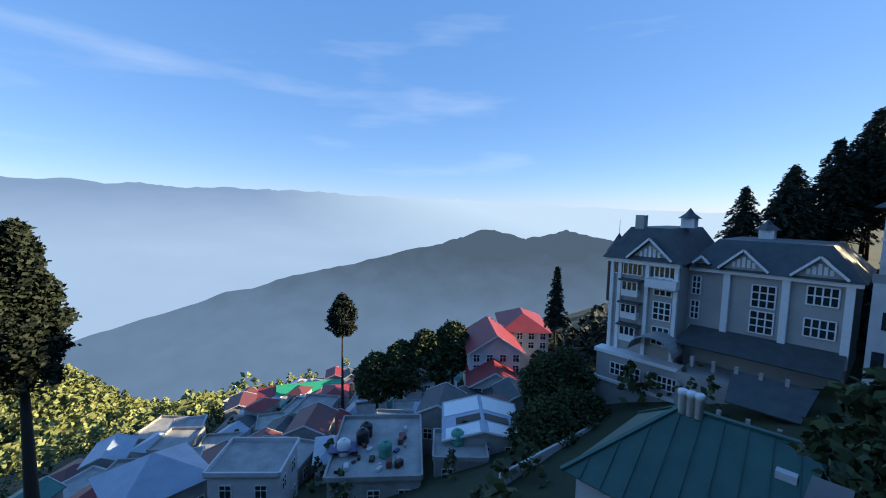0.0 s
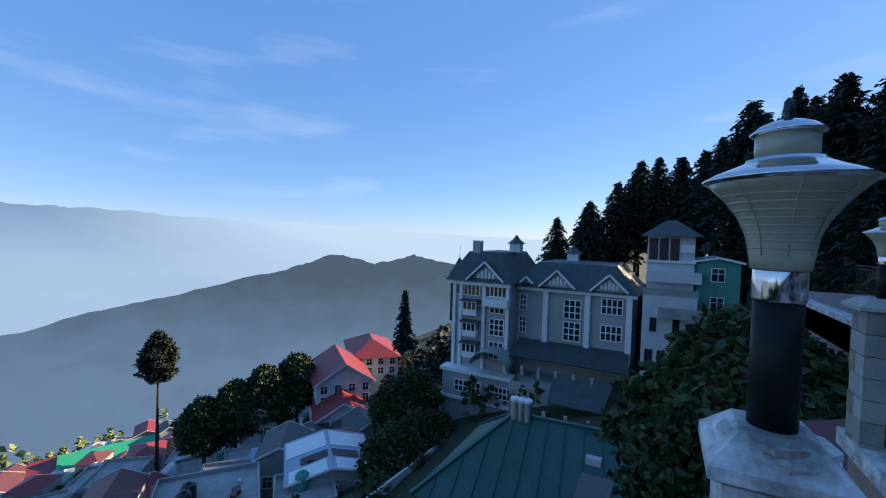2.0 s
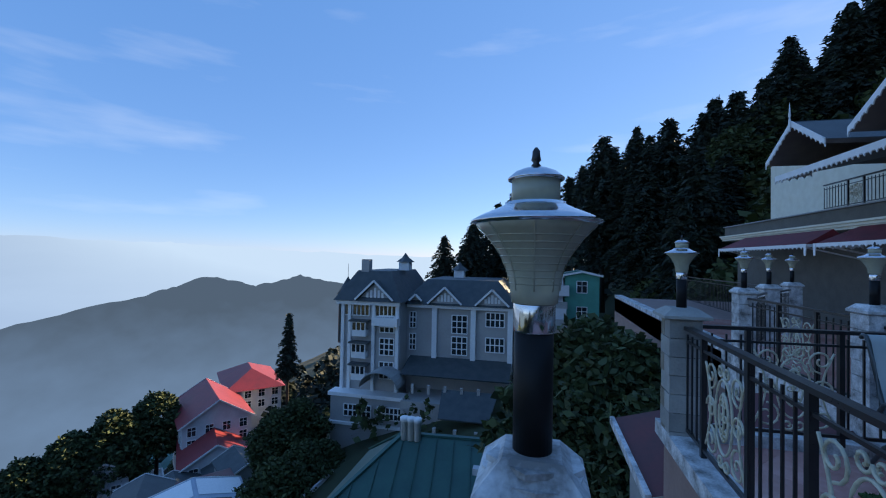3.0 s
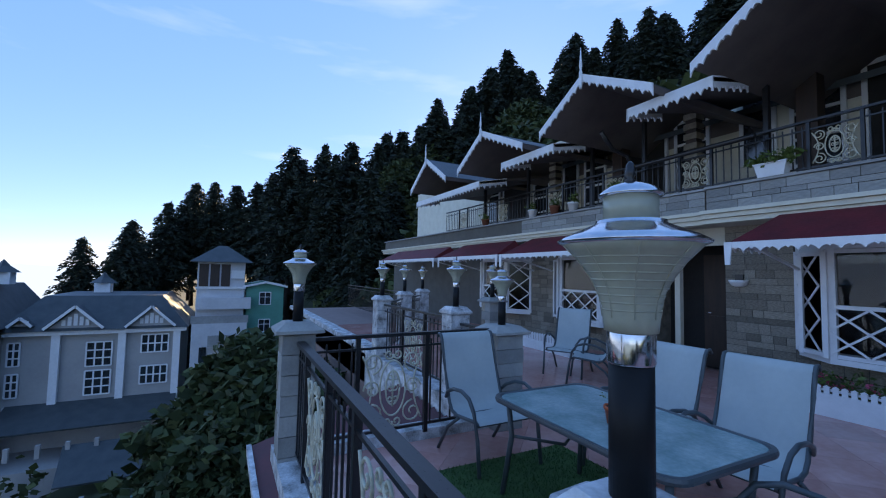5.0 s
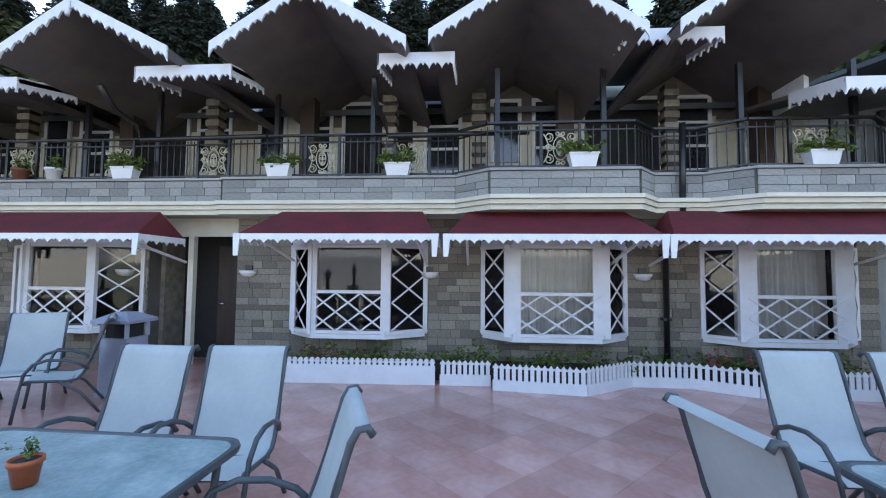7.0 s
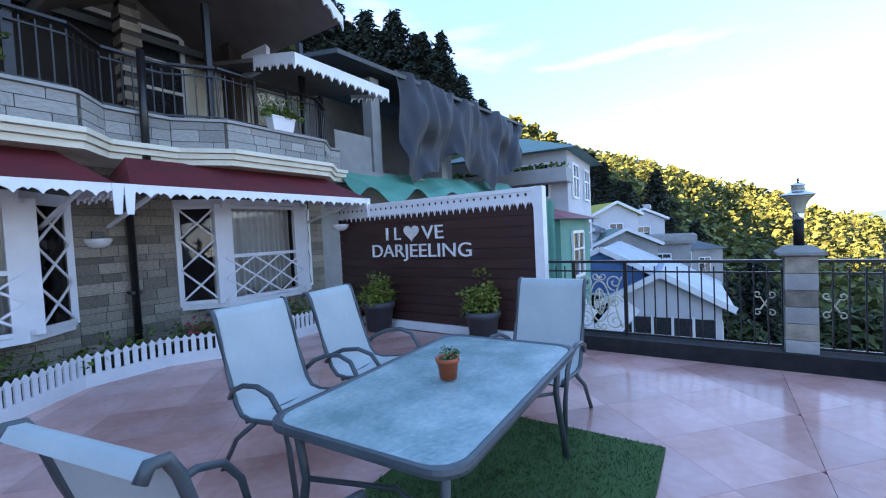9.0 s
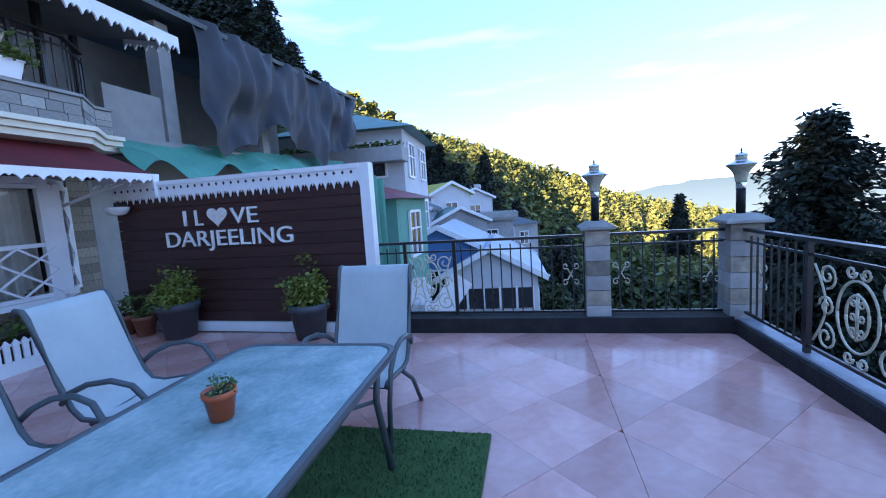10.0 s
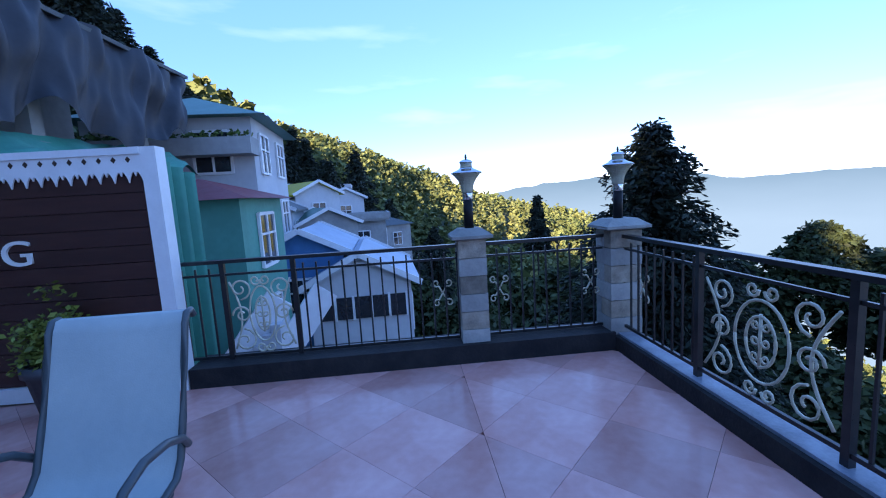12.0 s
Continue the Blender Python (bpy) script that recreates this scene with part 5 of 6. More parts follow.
house("villa", "white three-storey villa with a green hipped roof and flower balcony", (18.8, 8.8, -2.3), 4, (4.8, 4.8, 6.6), M_PLASTER, M_GREENROOF, "hip", 1.15, 0.5, 3)
bal = thing("balcony", "concrete balcony lined with flower pots", "balcony", (16.5, 8.8, 3.1), 4)
bm = B(); box(bm, -0.9, -2.7, 0, 0.05, 2.7, 0.5)
part("parapet", bm, M_CONC, bal)
q = random.Random(9)
v, f = leaves([(-0.6 + q.gauss(0, 0.1), -2.6 + 0.19 * k, 0.6) for k in range(28)], 0.1, 8, 0.08, q)
part("plants", cloud_mesh("plants", v, f, M_LEAF), None, bal)
house("green_house", "green painted timber house with a red tin roof", (13.5, 6.55, -2.5), 0, (3.0, 2.8, 4.2), M_GREENWALL, M_REDROOF, "hip", 0.55, 0.3, 2)
blue = house("blue_house", "white and blue house with a grey tin gable roof", (19.5, 3.45, -4.2), 3, (5.5, 3.4, 3.0), M_PLASTER, M_BLUETIN, "gable", 1.0, 0.35, 1, skip=(("y", -1),))
house("blue_house", "small blue walled house under a grey tin roof", (20.5, 5.6, -3.6), 3, (5.0, 3.0, 3.4), M_BLUEWALL, M_BLUETIN, "gable", 0.8, 0.3, 1)
for i, (x, y, z, w, r, k, lab) in enumerate(((30, 10.2, -1.6, M_PLASTER, M_SLATEROOF, "gable", "small white hillside house with a dark roof"), (31, 7.2, -2.6, M_CONC, M_GREENROOF, "gable", "small grey hillside house with a green roof"), (37, 9.5, -0.6, M_PLASTER, M_YELLOW, "gable", "hillside house with a bright yellow roof"), (38, 5.2, -3, M_CONC, M_CONC, "flat", "flat-roofed concrete hillside house"), (45, 8, -1, M_PLASTER, M_BLUETIN, "gable", "hillside house with a grey tin roof"), (47, 4, -4, M_CONC, M_SLATEROOF, "hip", "hillside house with a dark hipped roof"), (54, 10, 0, M_PLASTER, M_CONC, "flat", "flat-roofed white hillside house"), (27, 4.6, -4.4, M_CONC, M_SLATEROOF, "gable", "low grey hillside house with a dark roof"))):
    house("hillside_house", lab, (x, y, z), 5 + 17 * (i % 3), (4.5, 3.6, 2.9), w, r, k, 0.9, 0.3, 1)

stair = thing("outdoor_stair", "white painted outdoor stair with solid parapets", "stair")
for dx, dy in ((0, 0), (0.5, -0.9)):
    bm = B(); beam(bm, (11.5 + dx, 5.6 + dy, -2.0), (11.9 + dx, 4.5 + dy, -0.5), 0.12, 0.6)
    part("parapet", bm, M_WHITE, stair)
for k in range(6):
    bm = B(); box(bm, 11.55, 5.45 - k * 0.2, -9 if k == 0 else -2.4, 12.3, 5.65 - k * 0.2, -2.1 + k * 0.22)
    part("step", bm, M_PLASTER, stair)

for k in range(5):
    bm = B(); box(bm, -2.83, -1.5 + k * 0.6, 1.75, -2.79, -0.96 + k * 0.6, 2.5)
    w_ = part("window", bm, M_GLASS, blue)
    bm = B()
    for u in (-1.53 + k * 0.6, -0.96 + k * 0.6):
        box(bm, -2.87, u, 1.72, -2.78, u + 0.05, 2.55)
    part("frame", bm, M_WHITE, w_)

# ---- the mansion hotel and its neighbours ----
MX = -47.5
man = thing("mansion", "large grey beige hotel mansion with white trim and dark slate roof", "building")


def mpart(name, material, *boxes, label=""):
    bm = B()
    for b in boxes:
        box(bm, *b)
    return part(name, bm, material, man, label)


mpart("wall", M_MANSION, (-62, -16, -24, -49.5, -3, -4.2), (-60, -23.5, -24, -46.8, -16, -3.8))


def hip_roof(x0, y0, x1, y1, z, rise, inset):
    bm = B()
    e = [bm.verts.new(p) for p in ((x0, y0, z), (x1, y0, z), (x1, y1, z), (x0, y1, z))]
    t = [bm.verts.new(p) for p in ((x0 + inset, y0 + inset, z + rise), (x1 - inset, y0 + inset, z + rise), (x1 - inset, y1 - inset, z + rise), (x0 + inset, y1 - inset, z + rise))]
    for i in range(4):
        j = (i + 1) % 4
        bm.faces.new((e[i], e[j], t[j], t[i]))
    bm.faces.new(t)
    bm.faces.new(e[::-1])
    return bm


part("roof", hip_roof(-63, -16.5, -48.6, -2.2, -4.2, 3.0, 2.6), M_SLATEROOF, man)
part("roof", hip_roof(-61, -24.3, -45.9, -15.6, -3.8, 3.6, 2.2), M_SLATEROOF, man)
mpart("chimney", M_MANSION, (-49, -21.6, -0.6, -48, -20.6, 1.2))
mpart("cornice", M_WHITE, (-49.4, -15.9, -4.6, -48.9, -2.4, -4.25), (-46.7, -24, -4.25, -46.2, -15.9, -3.85))
for y, w, x, z in ((-19.0, 2.4, -46.2, -3.6), (-11.0, 2.1, -48.8, -4.0), (-5.3, 2.0, -48.8, -4.0), (-14.6, 0.8, -48.7, -3.7)):
    g = bpy.data.objects.new("dormer", None)
    scene.collection.objects.link(g)
    g.parent = man
    bm = B()
    for s in (-1, 1):
        pts_ = [(x + 0.5, y + s * w, z), (x + 0.5, y, z + w * 0.95), (x - 5, y, z + w * 0.95), (x - 5, y + s * w, z)]
        slab(bm, pts_ if s < 0 else pts_[::-1], 0.12)
    part("slope", bm, M_SLATEROOF, g)
    bm = B(); bm.faces.new([bm.verts.new(p) for p in ((x, y - w * 0.9, z), (x, y + w * 0.9, z), (x, y, z + w * 0.85))])
    part("gable", bm, M_MANSION, g)
    for s in (-1, 1):
        bm = B(); beam(bm, (x + 0.52, y + s * w, z), (x + 0.52, y, z + w * 0.95), 0.08, 0.22)
        part("bargeboard", bm, M_WHITE, g)
    for k in (-2, -1, 0, 1, 2):
        bm = B(); box(bm, x + 0.02, y + k * w * 0.2 - 0.14, z + 0.25, x + 0.08, y + k * w * 0.2 + 0.14, z + 0.25 + w * 0.5 * (1 - abs(k) * 0.25))
        part("pane", bm, M_WHITE, g)


def grid_window(x, y, z, w, h, nx, nz):
    win = mpart("window", M_GLASS, (x, y - w / 2, z, x + 0.05, y + w / 2, z + h))
    bm = B()
    for k in range(nx + 1):
        u = y - w / 2 + w * k / nx
        box(bm, x + 0.02, u - 0.06, z, x + 0.13, u + 0.06, z + h)
    for k in range(nz + 1):
        u = z + h * k / nz
        box(bm, x + 0.02, y - w / 2, u - 0.055, x + 0.12, y + w / 2, u + 0.055)
    part("frame", bm, M_WHITE, win)


for z in (-10.2, -7.6):
    grid_window(-49.45, -9.3, z, 1.9, 2.2, 3, 3)
for z in (-9.6, -6.6):
    grid_window(-49.45, -5.0, z, 2.2, 1.7, 4, 2)
for z in (-13, -10.2, -7.5):
    grid_window(-46.75, -17.6, z, 1.8, 2.0, 3, 3)
    grid_window(-49.45, -15.2, z + 0.3, 0.8, 2.0, 2, 3)
grid_window(-46.75, -17.8, -5.6, 2.6, 1.3, 5, 1)
grid_window(-46.75, -21.5, -5.6, 3.2, 1.3, 6, 1)
for z in (-17.2,):
    grid_window(-45.2, -20.5, z, 3.4, 1.4, 6, 2)
    grid_window(-45.2, -16.5, z, 3.0, 1.4, 6, 2)
for z in (-13.2, -10.6, -8.0):
    mpart("bay", M_WHITE, (-46.8, -21.8, z, -45.9, -20.0, z + 0.7), label="white bay oriel")
    grid_window(-45.95, -20.9, z + 0.7, 1.7, 1.0, 3, 1)
    mpart("canopy", M_SLATEROOF, (-46.8, -22.1, z + 1.75, -45.6, -19.7, z + 1.95))
for y in (-12.4, -7.6, -3.2):
    mpart("pilaster", M_WHITE, (-49.5, y - 0.3, -12, -49.1, y + 0.3, -4.6))
for y in (-23.3, -22.4, -16.3, -19.3):
    mpart("pilaster", M_WHITE, (-46.8, y - 0.2, -18, -46.5, y + 0.2, -4.2))
mpart("balcony", M_WHITE, (-46.8, -19.2, -6.6, -45.7, -16.0, -5.7), label="white balcony")
mpart("porch", M_MANSION, (-49.5, -15, -24, -44.5, -4, -14.6), (-46.8, -24, -24, -45.25, -15, -14.9))
mpart("ledge", M_WHITE, (-46.8, -24.2, -14.9, -44.9, -14.9, -14.5), (-46.8, -24.2, -18.2, -44.9, -14.9, -17.9))
bm = B(); slab(bm, [(-45.5, -15.5, -11.9), (-45.5, -3, -11.9), (-49.4, -3, -10.6), (-49.4, -15.5, -10.6)], 0.15)
part("porch_roof", bm, M_SLATEROOF, man)
bm = B(); slab(bm, [(-39.5, -9.5, -14.2), (-39.5, -4.5, -14.2), (-43.5, -4, -12.6), (-43.5, -10, -12.6)], 0.15)
part("porch_roof", bm, M_SLATEROOF, man)
bm = B()
for k in range(13):
    a = math.pi * k / 12
    if k < 12:
        b = math.pi * (k + 1) / 12
        slab(bm, [(-46.7, -17.4 + 2.2 * math.cos(a), -13.2 + 1.7 * math.sin(a)), (-43.5, -17.4 + 2.2 * math.cos(a), -13.2 + 1.7 * math.sin(a)), (-43.5, -17.4 + 2.2 * math.cos(b), -13.2 + 1.7 * math.sin(b)), (-46.7, -17.4 + 2.2 * math.cos(b), -13.2 + 1.7 * math.sin(b))], 0.06)
part("barrel_canopy", bm, M_CONC, man, "pale barrel-vaulted canopy")
for y in (-11.5, -9.5, -7.5, -5.5):
    mpart("post", M_MANSION, (-38.3, y - 0.15, -22, -38, y + 0.15, -14.6))
for y in (-13.2, -11.4, -9.6, -7.8, -6.0):
    mpart("post", M_MANSION, (-43.3, y - 0.15, -13.2, -43, y + 0.15, -12.2))
mpart("annex", M_MANSION, (-43, -11.5, -24, -37.5, -3.5, -18.6))
for y in (-10.4, -9, -7.6, -6.2, -4.8):
    grid_window(-37.5, y, -18.0 - 2.2, 0.9, 1.2, 2, 1)
for x, y, z in ((-53, -17.5, -0.2), (-58, -11, -1.3)):
    cu = bpy.data.objects.new("cupola", None)
    scene.collection.objects.link(cu)
    cu.parent = man
    bm = B(); box(bm, x - 0.7, y - 0.7, z, x + 0.7, y + 0.7, z + 1.1)
    part("drum", bm, M_WHITE, cu)
    bm = B(); lathe(bm, [(1.3, 1.1), (0.5, 1.7), (0.05, 2.3)], 4, (x, y, z), False)
    part("cap", bm, M_SLATEROOF, cu)
bm = B(); lathe(bm, [(1.1, -6), (1.1, 0), (1.35, 0.02), (0.6, 1.2), (0.03, 2.2), (0.02, 3.8)], 10, (-48.0, -23.4, -3.2))
part("turret", bm, M_SLATEROOF, man)

tow = thing("tower_house", "white plastered tower house with a grey hipped roof", "building")
def tpart(name, material, *boxes, label=""):
    bm = B()
    for b in boxes:
        box(bm, *b)
    return part(name, bm, material, tow, label)
tpart("wall", M_PLASTER, (-52, -1.6, -3.6, -46.8, 2.6, 2.3))
tpart("wall", M_PLASTER, (-52, -1.8, -20, -45.5, 2.9, -3.6))
tpart("wall", M_PLASTER, (-52, 2.9, -20, -46.2, 6.0, -5.4))
part("roof", hip_roof(-53, -2.3, -46.0, 3.3, 2.3, 1.7, 2.4), M_SLATEROOF, tow)
tpart("parapet", M_PLASTER, (-46.8, -1.6, -2.3, -46.0, 3.2, -1.2))
for y in (-1.05, -0.1, 0.85):
    tpart("window", M_DARKWOOD, (-46.8, y - 0.4, -0.1, -46.72, y + 0.4, 2.1))
tpart("cornice", M_WHITE, (-46.8, -1.7, -0.35, -46.55, 2.7, -0.15))
for y in (-1.1, 0.0):
    tpart("window", M_GLASS, (-46.8, y - 0.3, -2.1, -46.72, y + 0.3, -1.5))
    tpart("window", M_GLASS, (-45.5, y - 0.35, -10.6, -45.42, y + 0.35, -9.0))
tpart("terrace_wall", M_CONC, (-45.8, -1.9, -3.6, -45.5, 3.0, -2.9))
tpart("terrace_wall", M_CONC, (-46.5, 2.9, -5.4, -46.2, 6.1, -4.9))
balc = tpart("balcony", M_CONC, (-45.5, -0.4, -5.6, -44.3, 3.4, -5.3))
bm = B(); box(bm, -44.5, -0.4, -5.3, -44.3, 3.4, -4.6)
part("parapet", bm, M_CONC, balc)
for y in (-0.8, 1.2, 3.4):
    tpart("window", M_GLASS, (-45.5, y - 0.3, -7.2, -45.42, y + 0.3, -5.8))
sb = tpart("sign_board", M_WHITE, (-46.8, 1.35, 0.7, -46.6, 2.55, 1.5), label="white oval name board")
bm = B(); slab(bm, [(-44, 1.5, -7.4), (-44, 6.5, -10), (-45.5, 6.5, -10), (-45.5, 1.5, -7.4)], 0.3)
part("stair_roof", bm, M_SLATEROOF, tow)
house("green_house", "grey and green house with a bright green roof", (-49.6, 4.6, -5.6), 0, (5, 3.6, 5.6), M_GREENWALL, M_GREENCLOTH, "gable", 0.35, 0.35, 2)

# ---- green roofed house below the terrace ----
gh = thing("green_roofed_house", "house with a broad dark green hipped tin roof", "house")
bm = B()
e = [Vector(p) for p in ((-19.5, -12.6, -13.4), (-19.5, 1.5, -13.4), (-30, 1.5, -13.4), (-30, -12.6, -13.4))]
t0, t1 = Vector((-24.2, -8.0, -9.3)), Vector((-24.6, -2.5, -9.3))
for f in ((e[0], e[1], t1, t0), (e[1], e[2], t1), (e[2], e[3], t0, t1), (e[3], e[0], t0)):
    slab(bm, f, 0.15)
part("roof", bm, M_OLDGREEN, gh)
bm = B(); box(bm, -29.3, -12, -22, -20.2, 0.9, -13.6)
part("wall", bm, M_PLASTER, gh)
bm = B(); beam(bm, t0, t1, 0.3, 0.12)
part("ridge_cap", bm, M_OLDGREEN, gh)
for a in (e[0], e[3]):
    bm = B(); beam(bm, a + Vector((0, 0, 0.06)), t0 + Vector((0, 0, 0.06)), 0.3, 0.1)
    part("hip_cap", bm, M_OLDGREEN, gh)
for k in range(-1, 2):
    bm = B(); lathe(bm, [(0.22, 0), (0.22, 1.1), (0.28, 1.12), (0.28, 1.35), (0.2, 1.4)], 10, (-24.0, -7.5 + k * 0.42, -9.6))
    part("chimney", bm, M_WHITE, gh, "white chimney pots")
for x, y, z in ((-23.4, -3.2, -11.0), (-22.0, -2.7, -12.0)):
    bm = B(); box(bm, x - 0.5, y - 0.3, z, x + 0.5, y + 0.5, z + 0.7)
    part("dormer_vent", bm, M_PLASTER, gh)
bm = B(); slab(bm, [(-21.3, -1.6, -12.45), (-21.1, 0.6, -12.45), (-23.4, 0.2, -11.1), (-23.6, -1.6, -11.1)], 0.05)
part("roof_patch", bm, M_BLUETARP, gh, "blue sheet patch")
for k in range(1, 12):
    w = k / 12
    foot = e[0].lerp(e[1], w)
    head = t0.lerp(t1, min(max((w - 0.33) / 0.45, 0), 1))
    if w < 0.33:
        head = e[0].lerp(t0, w / 0.33)
    if w > 0.78:
        head = e[1].lerp(t1, (1 - w) / 0.22)
    bm = B(); beam(bm, foot + Vector((0, 0, 0.03)), head + Vector((0, 0, 0.03)), 0.06, 0.06)
    part("seam", bm, M_OLDGREEN, gh)
lawn = thing("garden_plot", "small dark lawn with a pale path below", "garden")
bm = B(); slab(bm, [(-24, -19, -20.5), (-24, -12.5, -20.2), (-34, -12.5, -21), (-34, -19, -21.5)], 0.3)
part("grass", bm, M_LAWN, lawn)
bm = B(); slab(bm, [(-23, -19.6, -20.2), (-23, -18.4, -20.2), (-36, -17.9, -21.2), (-36, -19.2, -21.2)], 0.3)
part("path", bm, M_CONC, lawn, "pale concrete path")
bm = B(); beam(bm, (-23, -20, -19.8), (-38, -19.8, -20.6), 0.2, 1.6)
part("wall", bm, M_PLASTER, lawn)

# ---- town on the slope ----
house("town_house", "concrete house with a flat littered roof terrace", (-22, -35.5, -30), 52, (11, 8.5, 6.5), M_CONC, M_CONC, "flat", 0, 0.2, 2)
house("town_house", "white and blue flat-roofed town house", (-11.5, -41.5, -29.5), 50, (5.5, 6.5, 6.0), M_PLASTER, M_CONC, "flat", 0, 0.2, 2)
patched = house("town_house", "concrete house with a patchy grey and white tin roof", (-32, -30.2, -28), 48, (7.5, 8, 6.2), M_CONC, M_BLUETIN, "gable", 1.0, 0.4, 2)
for sg in (-1, 1):
    for u0, u1, w0, w1, m_ in ((-3.9, -0.6, 0.05, 0.95, M_WHITE), (0.2, 1.6, 0.35, 0.95, M_DARKWOOD), (2.0, 4.0, 0.1, 0.9, M_WHITE)):
        bm = B()
        q_ = [(u, sg * 4.4 * (1 - w), 6.1 + 1.1 * w + 0.05) for u, w in ((u0, w0), (u1, w0), (u1, w1), (u0, w1))]
        slab(bm, q_ if sg < 0 else q_[::-1], 0.03)
        part("roof_sheet", bm, m_, patched, "odd sheet laid on the roof")
house("town_house", "flat concrete roof with a green water tank", (-27.5, -29, -28.5), 48, (4.8, 5, 5.8), M_CONC, M_CONC, "flat", 0, 0.15, 2)
house("pavilion", "square pavilion with a pale glazed pyramid roof", (-4.2, -50, -31.5), 8, (8, 8, 5.0), M_CONC, M_BLUETIN, "hip", 2.6, 0.5, 1)
house("red_roofed_house", "long red tin roofed house with white windows", (-56, -50, -26.5), 50, (12, 9, 3.6), M_PLASTER, M_REDROOF, "gable", 3.2, 0.6, 2)
house("red_roofed_house", "house with a broad red tin roof", (-52, -46, -29.5), 45, (13, 8, 3.2), M_PLASTER, M_REDROOF, "gable", 2.6, 0.6, 2)
house("red_roofed_house", "farther house with a pinkish red tin roof", (-70, -54, -26), 45, (14, 9, 3.6), M_PLASTER, M_REDROOF, "hip", 2.6, 0.6, 2)
house("town_house", "house with a green tin roof and pale walls", (-46, -58, -33), 48, (6, 5, 5), M_PLASTER, M_GREENROOF, "gable", 1.5, 0.4, 1)
tent = thing("market_canopy", "long bright green and red market canopy", "canopy", (-48, -110, -50), 155)
bm = B()
for s in (-1, 1):
    q_ = [(-9, s * 3.5, 0), (9, s * 3.5, 0), (9, 0, 1.8), (-9, 0, 1.8)]
    slab(bm, q_ if s < 0 else q_[::-1], 0.1)
part("canopy", bm, mat("green_canopy", (0.02, 0.4, 0.22), rough=0.6), tent)
bm = B(); slab(bm, [(-14, -3, -0.4), (-9, -3, -0.2), (-9, 3, 0.4), (-14, 3, 0.3)], 0.1)
part("red_canopy", bm, M_REDROOF, tent)
for x in (-8, -3, 3, 8):
    bm = B(); beam(bm, (x, -3.3, -6), (x, -3.3, 0), 0.2, 0.2, (0, 1, 0))
    part("post", bm, M_CONC, tent)
q = random.Random(21)
roofs = [M_CONC, M_CONC, M_BLUETIN, M_SLATEROOF, M_REDROOF, M_GREENROOF, M_CONC, M_REDTIN]
names = {id(M_CONC): "grey flat concrete roof", id(M_BLUETIN): "blue-grey tin roof", id(M_SLATEROOF): "dark slate roof", id(M_REDROOF): "red tin roof", id(M_GREENROOF): "green tin roof", id(M_REDTIN): "rusty red tin roof"}
placed = [(-22, -35, 8), (-11, -41, 6), (-32, -30, 7), (-4, -50, 8), (-56, -50, 11), (-70, -54, 10), (-46, -58, 5)]
for _ in range(900):
    d, be = q.uniform(46, 150), radians(q.uniform(128, 186))
    x, y = -d * math.sin(be), d * math.cos(be)
    s = q.uniform(3.2, 5.5)
    if be > radians(165) and d > 95:
        continue
    if x < -66 or any(math.hypot(x - a, y - b) < (c + s) * 0.66 for a, b, c in placed):
        continue
    placed.append((x, y, s))
    rf = q.choice(roofs)
    house("town_house", "small town house with a " + names[id(rf)], (x, y, ground_z(x, y) + 0.3), q.uniform(30, 70), (s * 1.5, s * 1.2, q.choice((3, 3, 5.6))), q.choice((M_PLASTER, M_CONC, M_CONC)), rf, "flat" if rf is M_CONC else q.choice(("gable", "gable", "hip")), 1.2, 0.3, 1, skip=(("x", -1), ("y", -1)) )
    if len(placed) > 95:
        break


def water_tank(x, y, z, m, label):
    t = thing("water_tank", label, "water tank", (x, y, z), group="roof water tanks")
    bm = B(); lathe(bm, [(0.65, 0), (0.68, 0.05), (0.68, 0.5), (0.65, 0.55), (0.68, 0.6), (0.68, 1.2), (0.45, 1.45), (0.2, 1.5)], 16)
    part("body", bm, m, t)
    bm = B(); lathe(bm, [(0.22, 1.5), (0.22, 1.6), (0.1, 1.62)], 12)
    part("lid", bm, m, t)


water_tank(-27.6, -29.4, -22.5, M_GREENWALL, "green plastic roof water tank")
water_tank(-21.5, -33.5, -23.3, M_GREENWALL, "green plastic roof water tank")
water_tank(-21, -37, -23.3, M_BLACK, "black plastic roof water tank")
water_tank(-22, -37.9, -23.3, M_BLACK, "black plastic roof water tank")
water_tank(-18.5, -36.5, -23.3, M_WHITE, "white plastic roof water tank")
rt = thing("roof_tarpaulin", "dark blue tarpaulin spread on a flat roof", "tarpaulin")
bm = B(); slab(bm, [(-18, -38.5, -23.1), (-20.5, -37.2, -23.1), (-19.2, -35, -22.7), (-16.8, -36.5, -22.7)], 0.05)
part("sheet", bm, M_BLUETARP, rt)
for k in range(26):
    a = q.uniform(-5, 5), q.uniform(-3.8, 3.8)
    x, y = -22 + a[0] * 0.616 - a[1] * 0.788, -35.5 + a[0] * 0.788 + a[1] * 0.616
    c = thing("roof_clutter", "small oddment stored on the flat roof", "clutter", (x, y, -23.32), q.uniform(0, 90), "oddments on the flat roof")
    bm = B()
    s = q.uniform(0.15, 0.5)
    v = box(bm, -s, -s * 0.6, 0, s, s * 0.6, s * q.uniform(0.5, 1.6))
    bmesh.ops.bevel(bm, geom=bm.edges[:], offset=s * 0.15, segments=1, affect="EDGES")
    part("body", bm, q.choice((M_CONC, M_PLASTER, M_DARKWOOD, M_BLUETARP, M_REDTIN)), c)

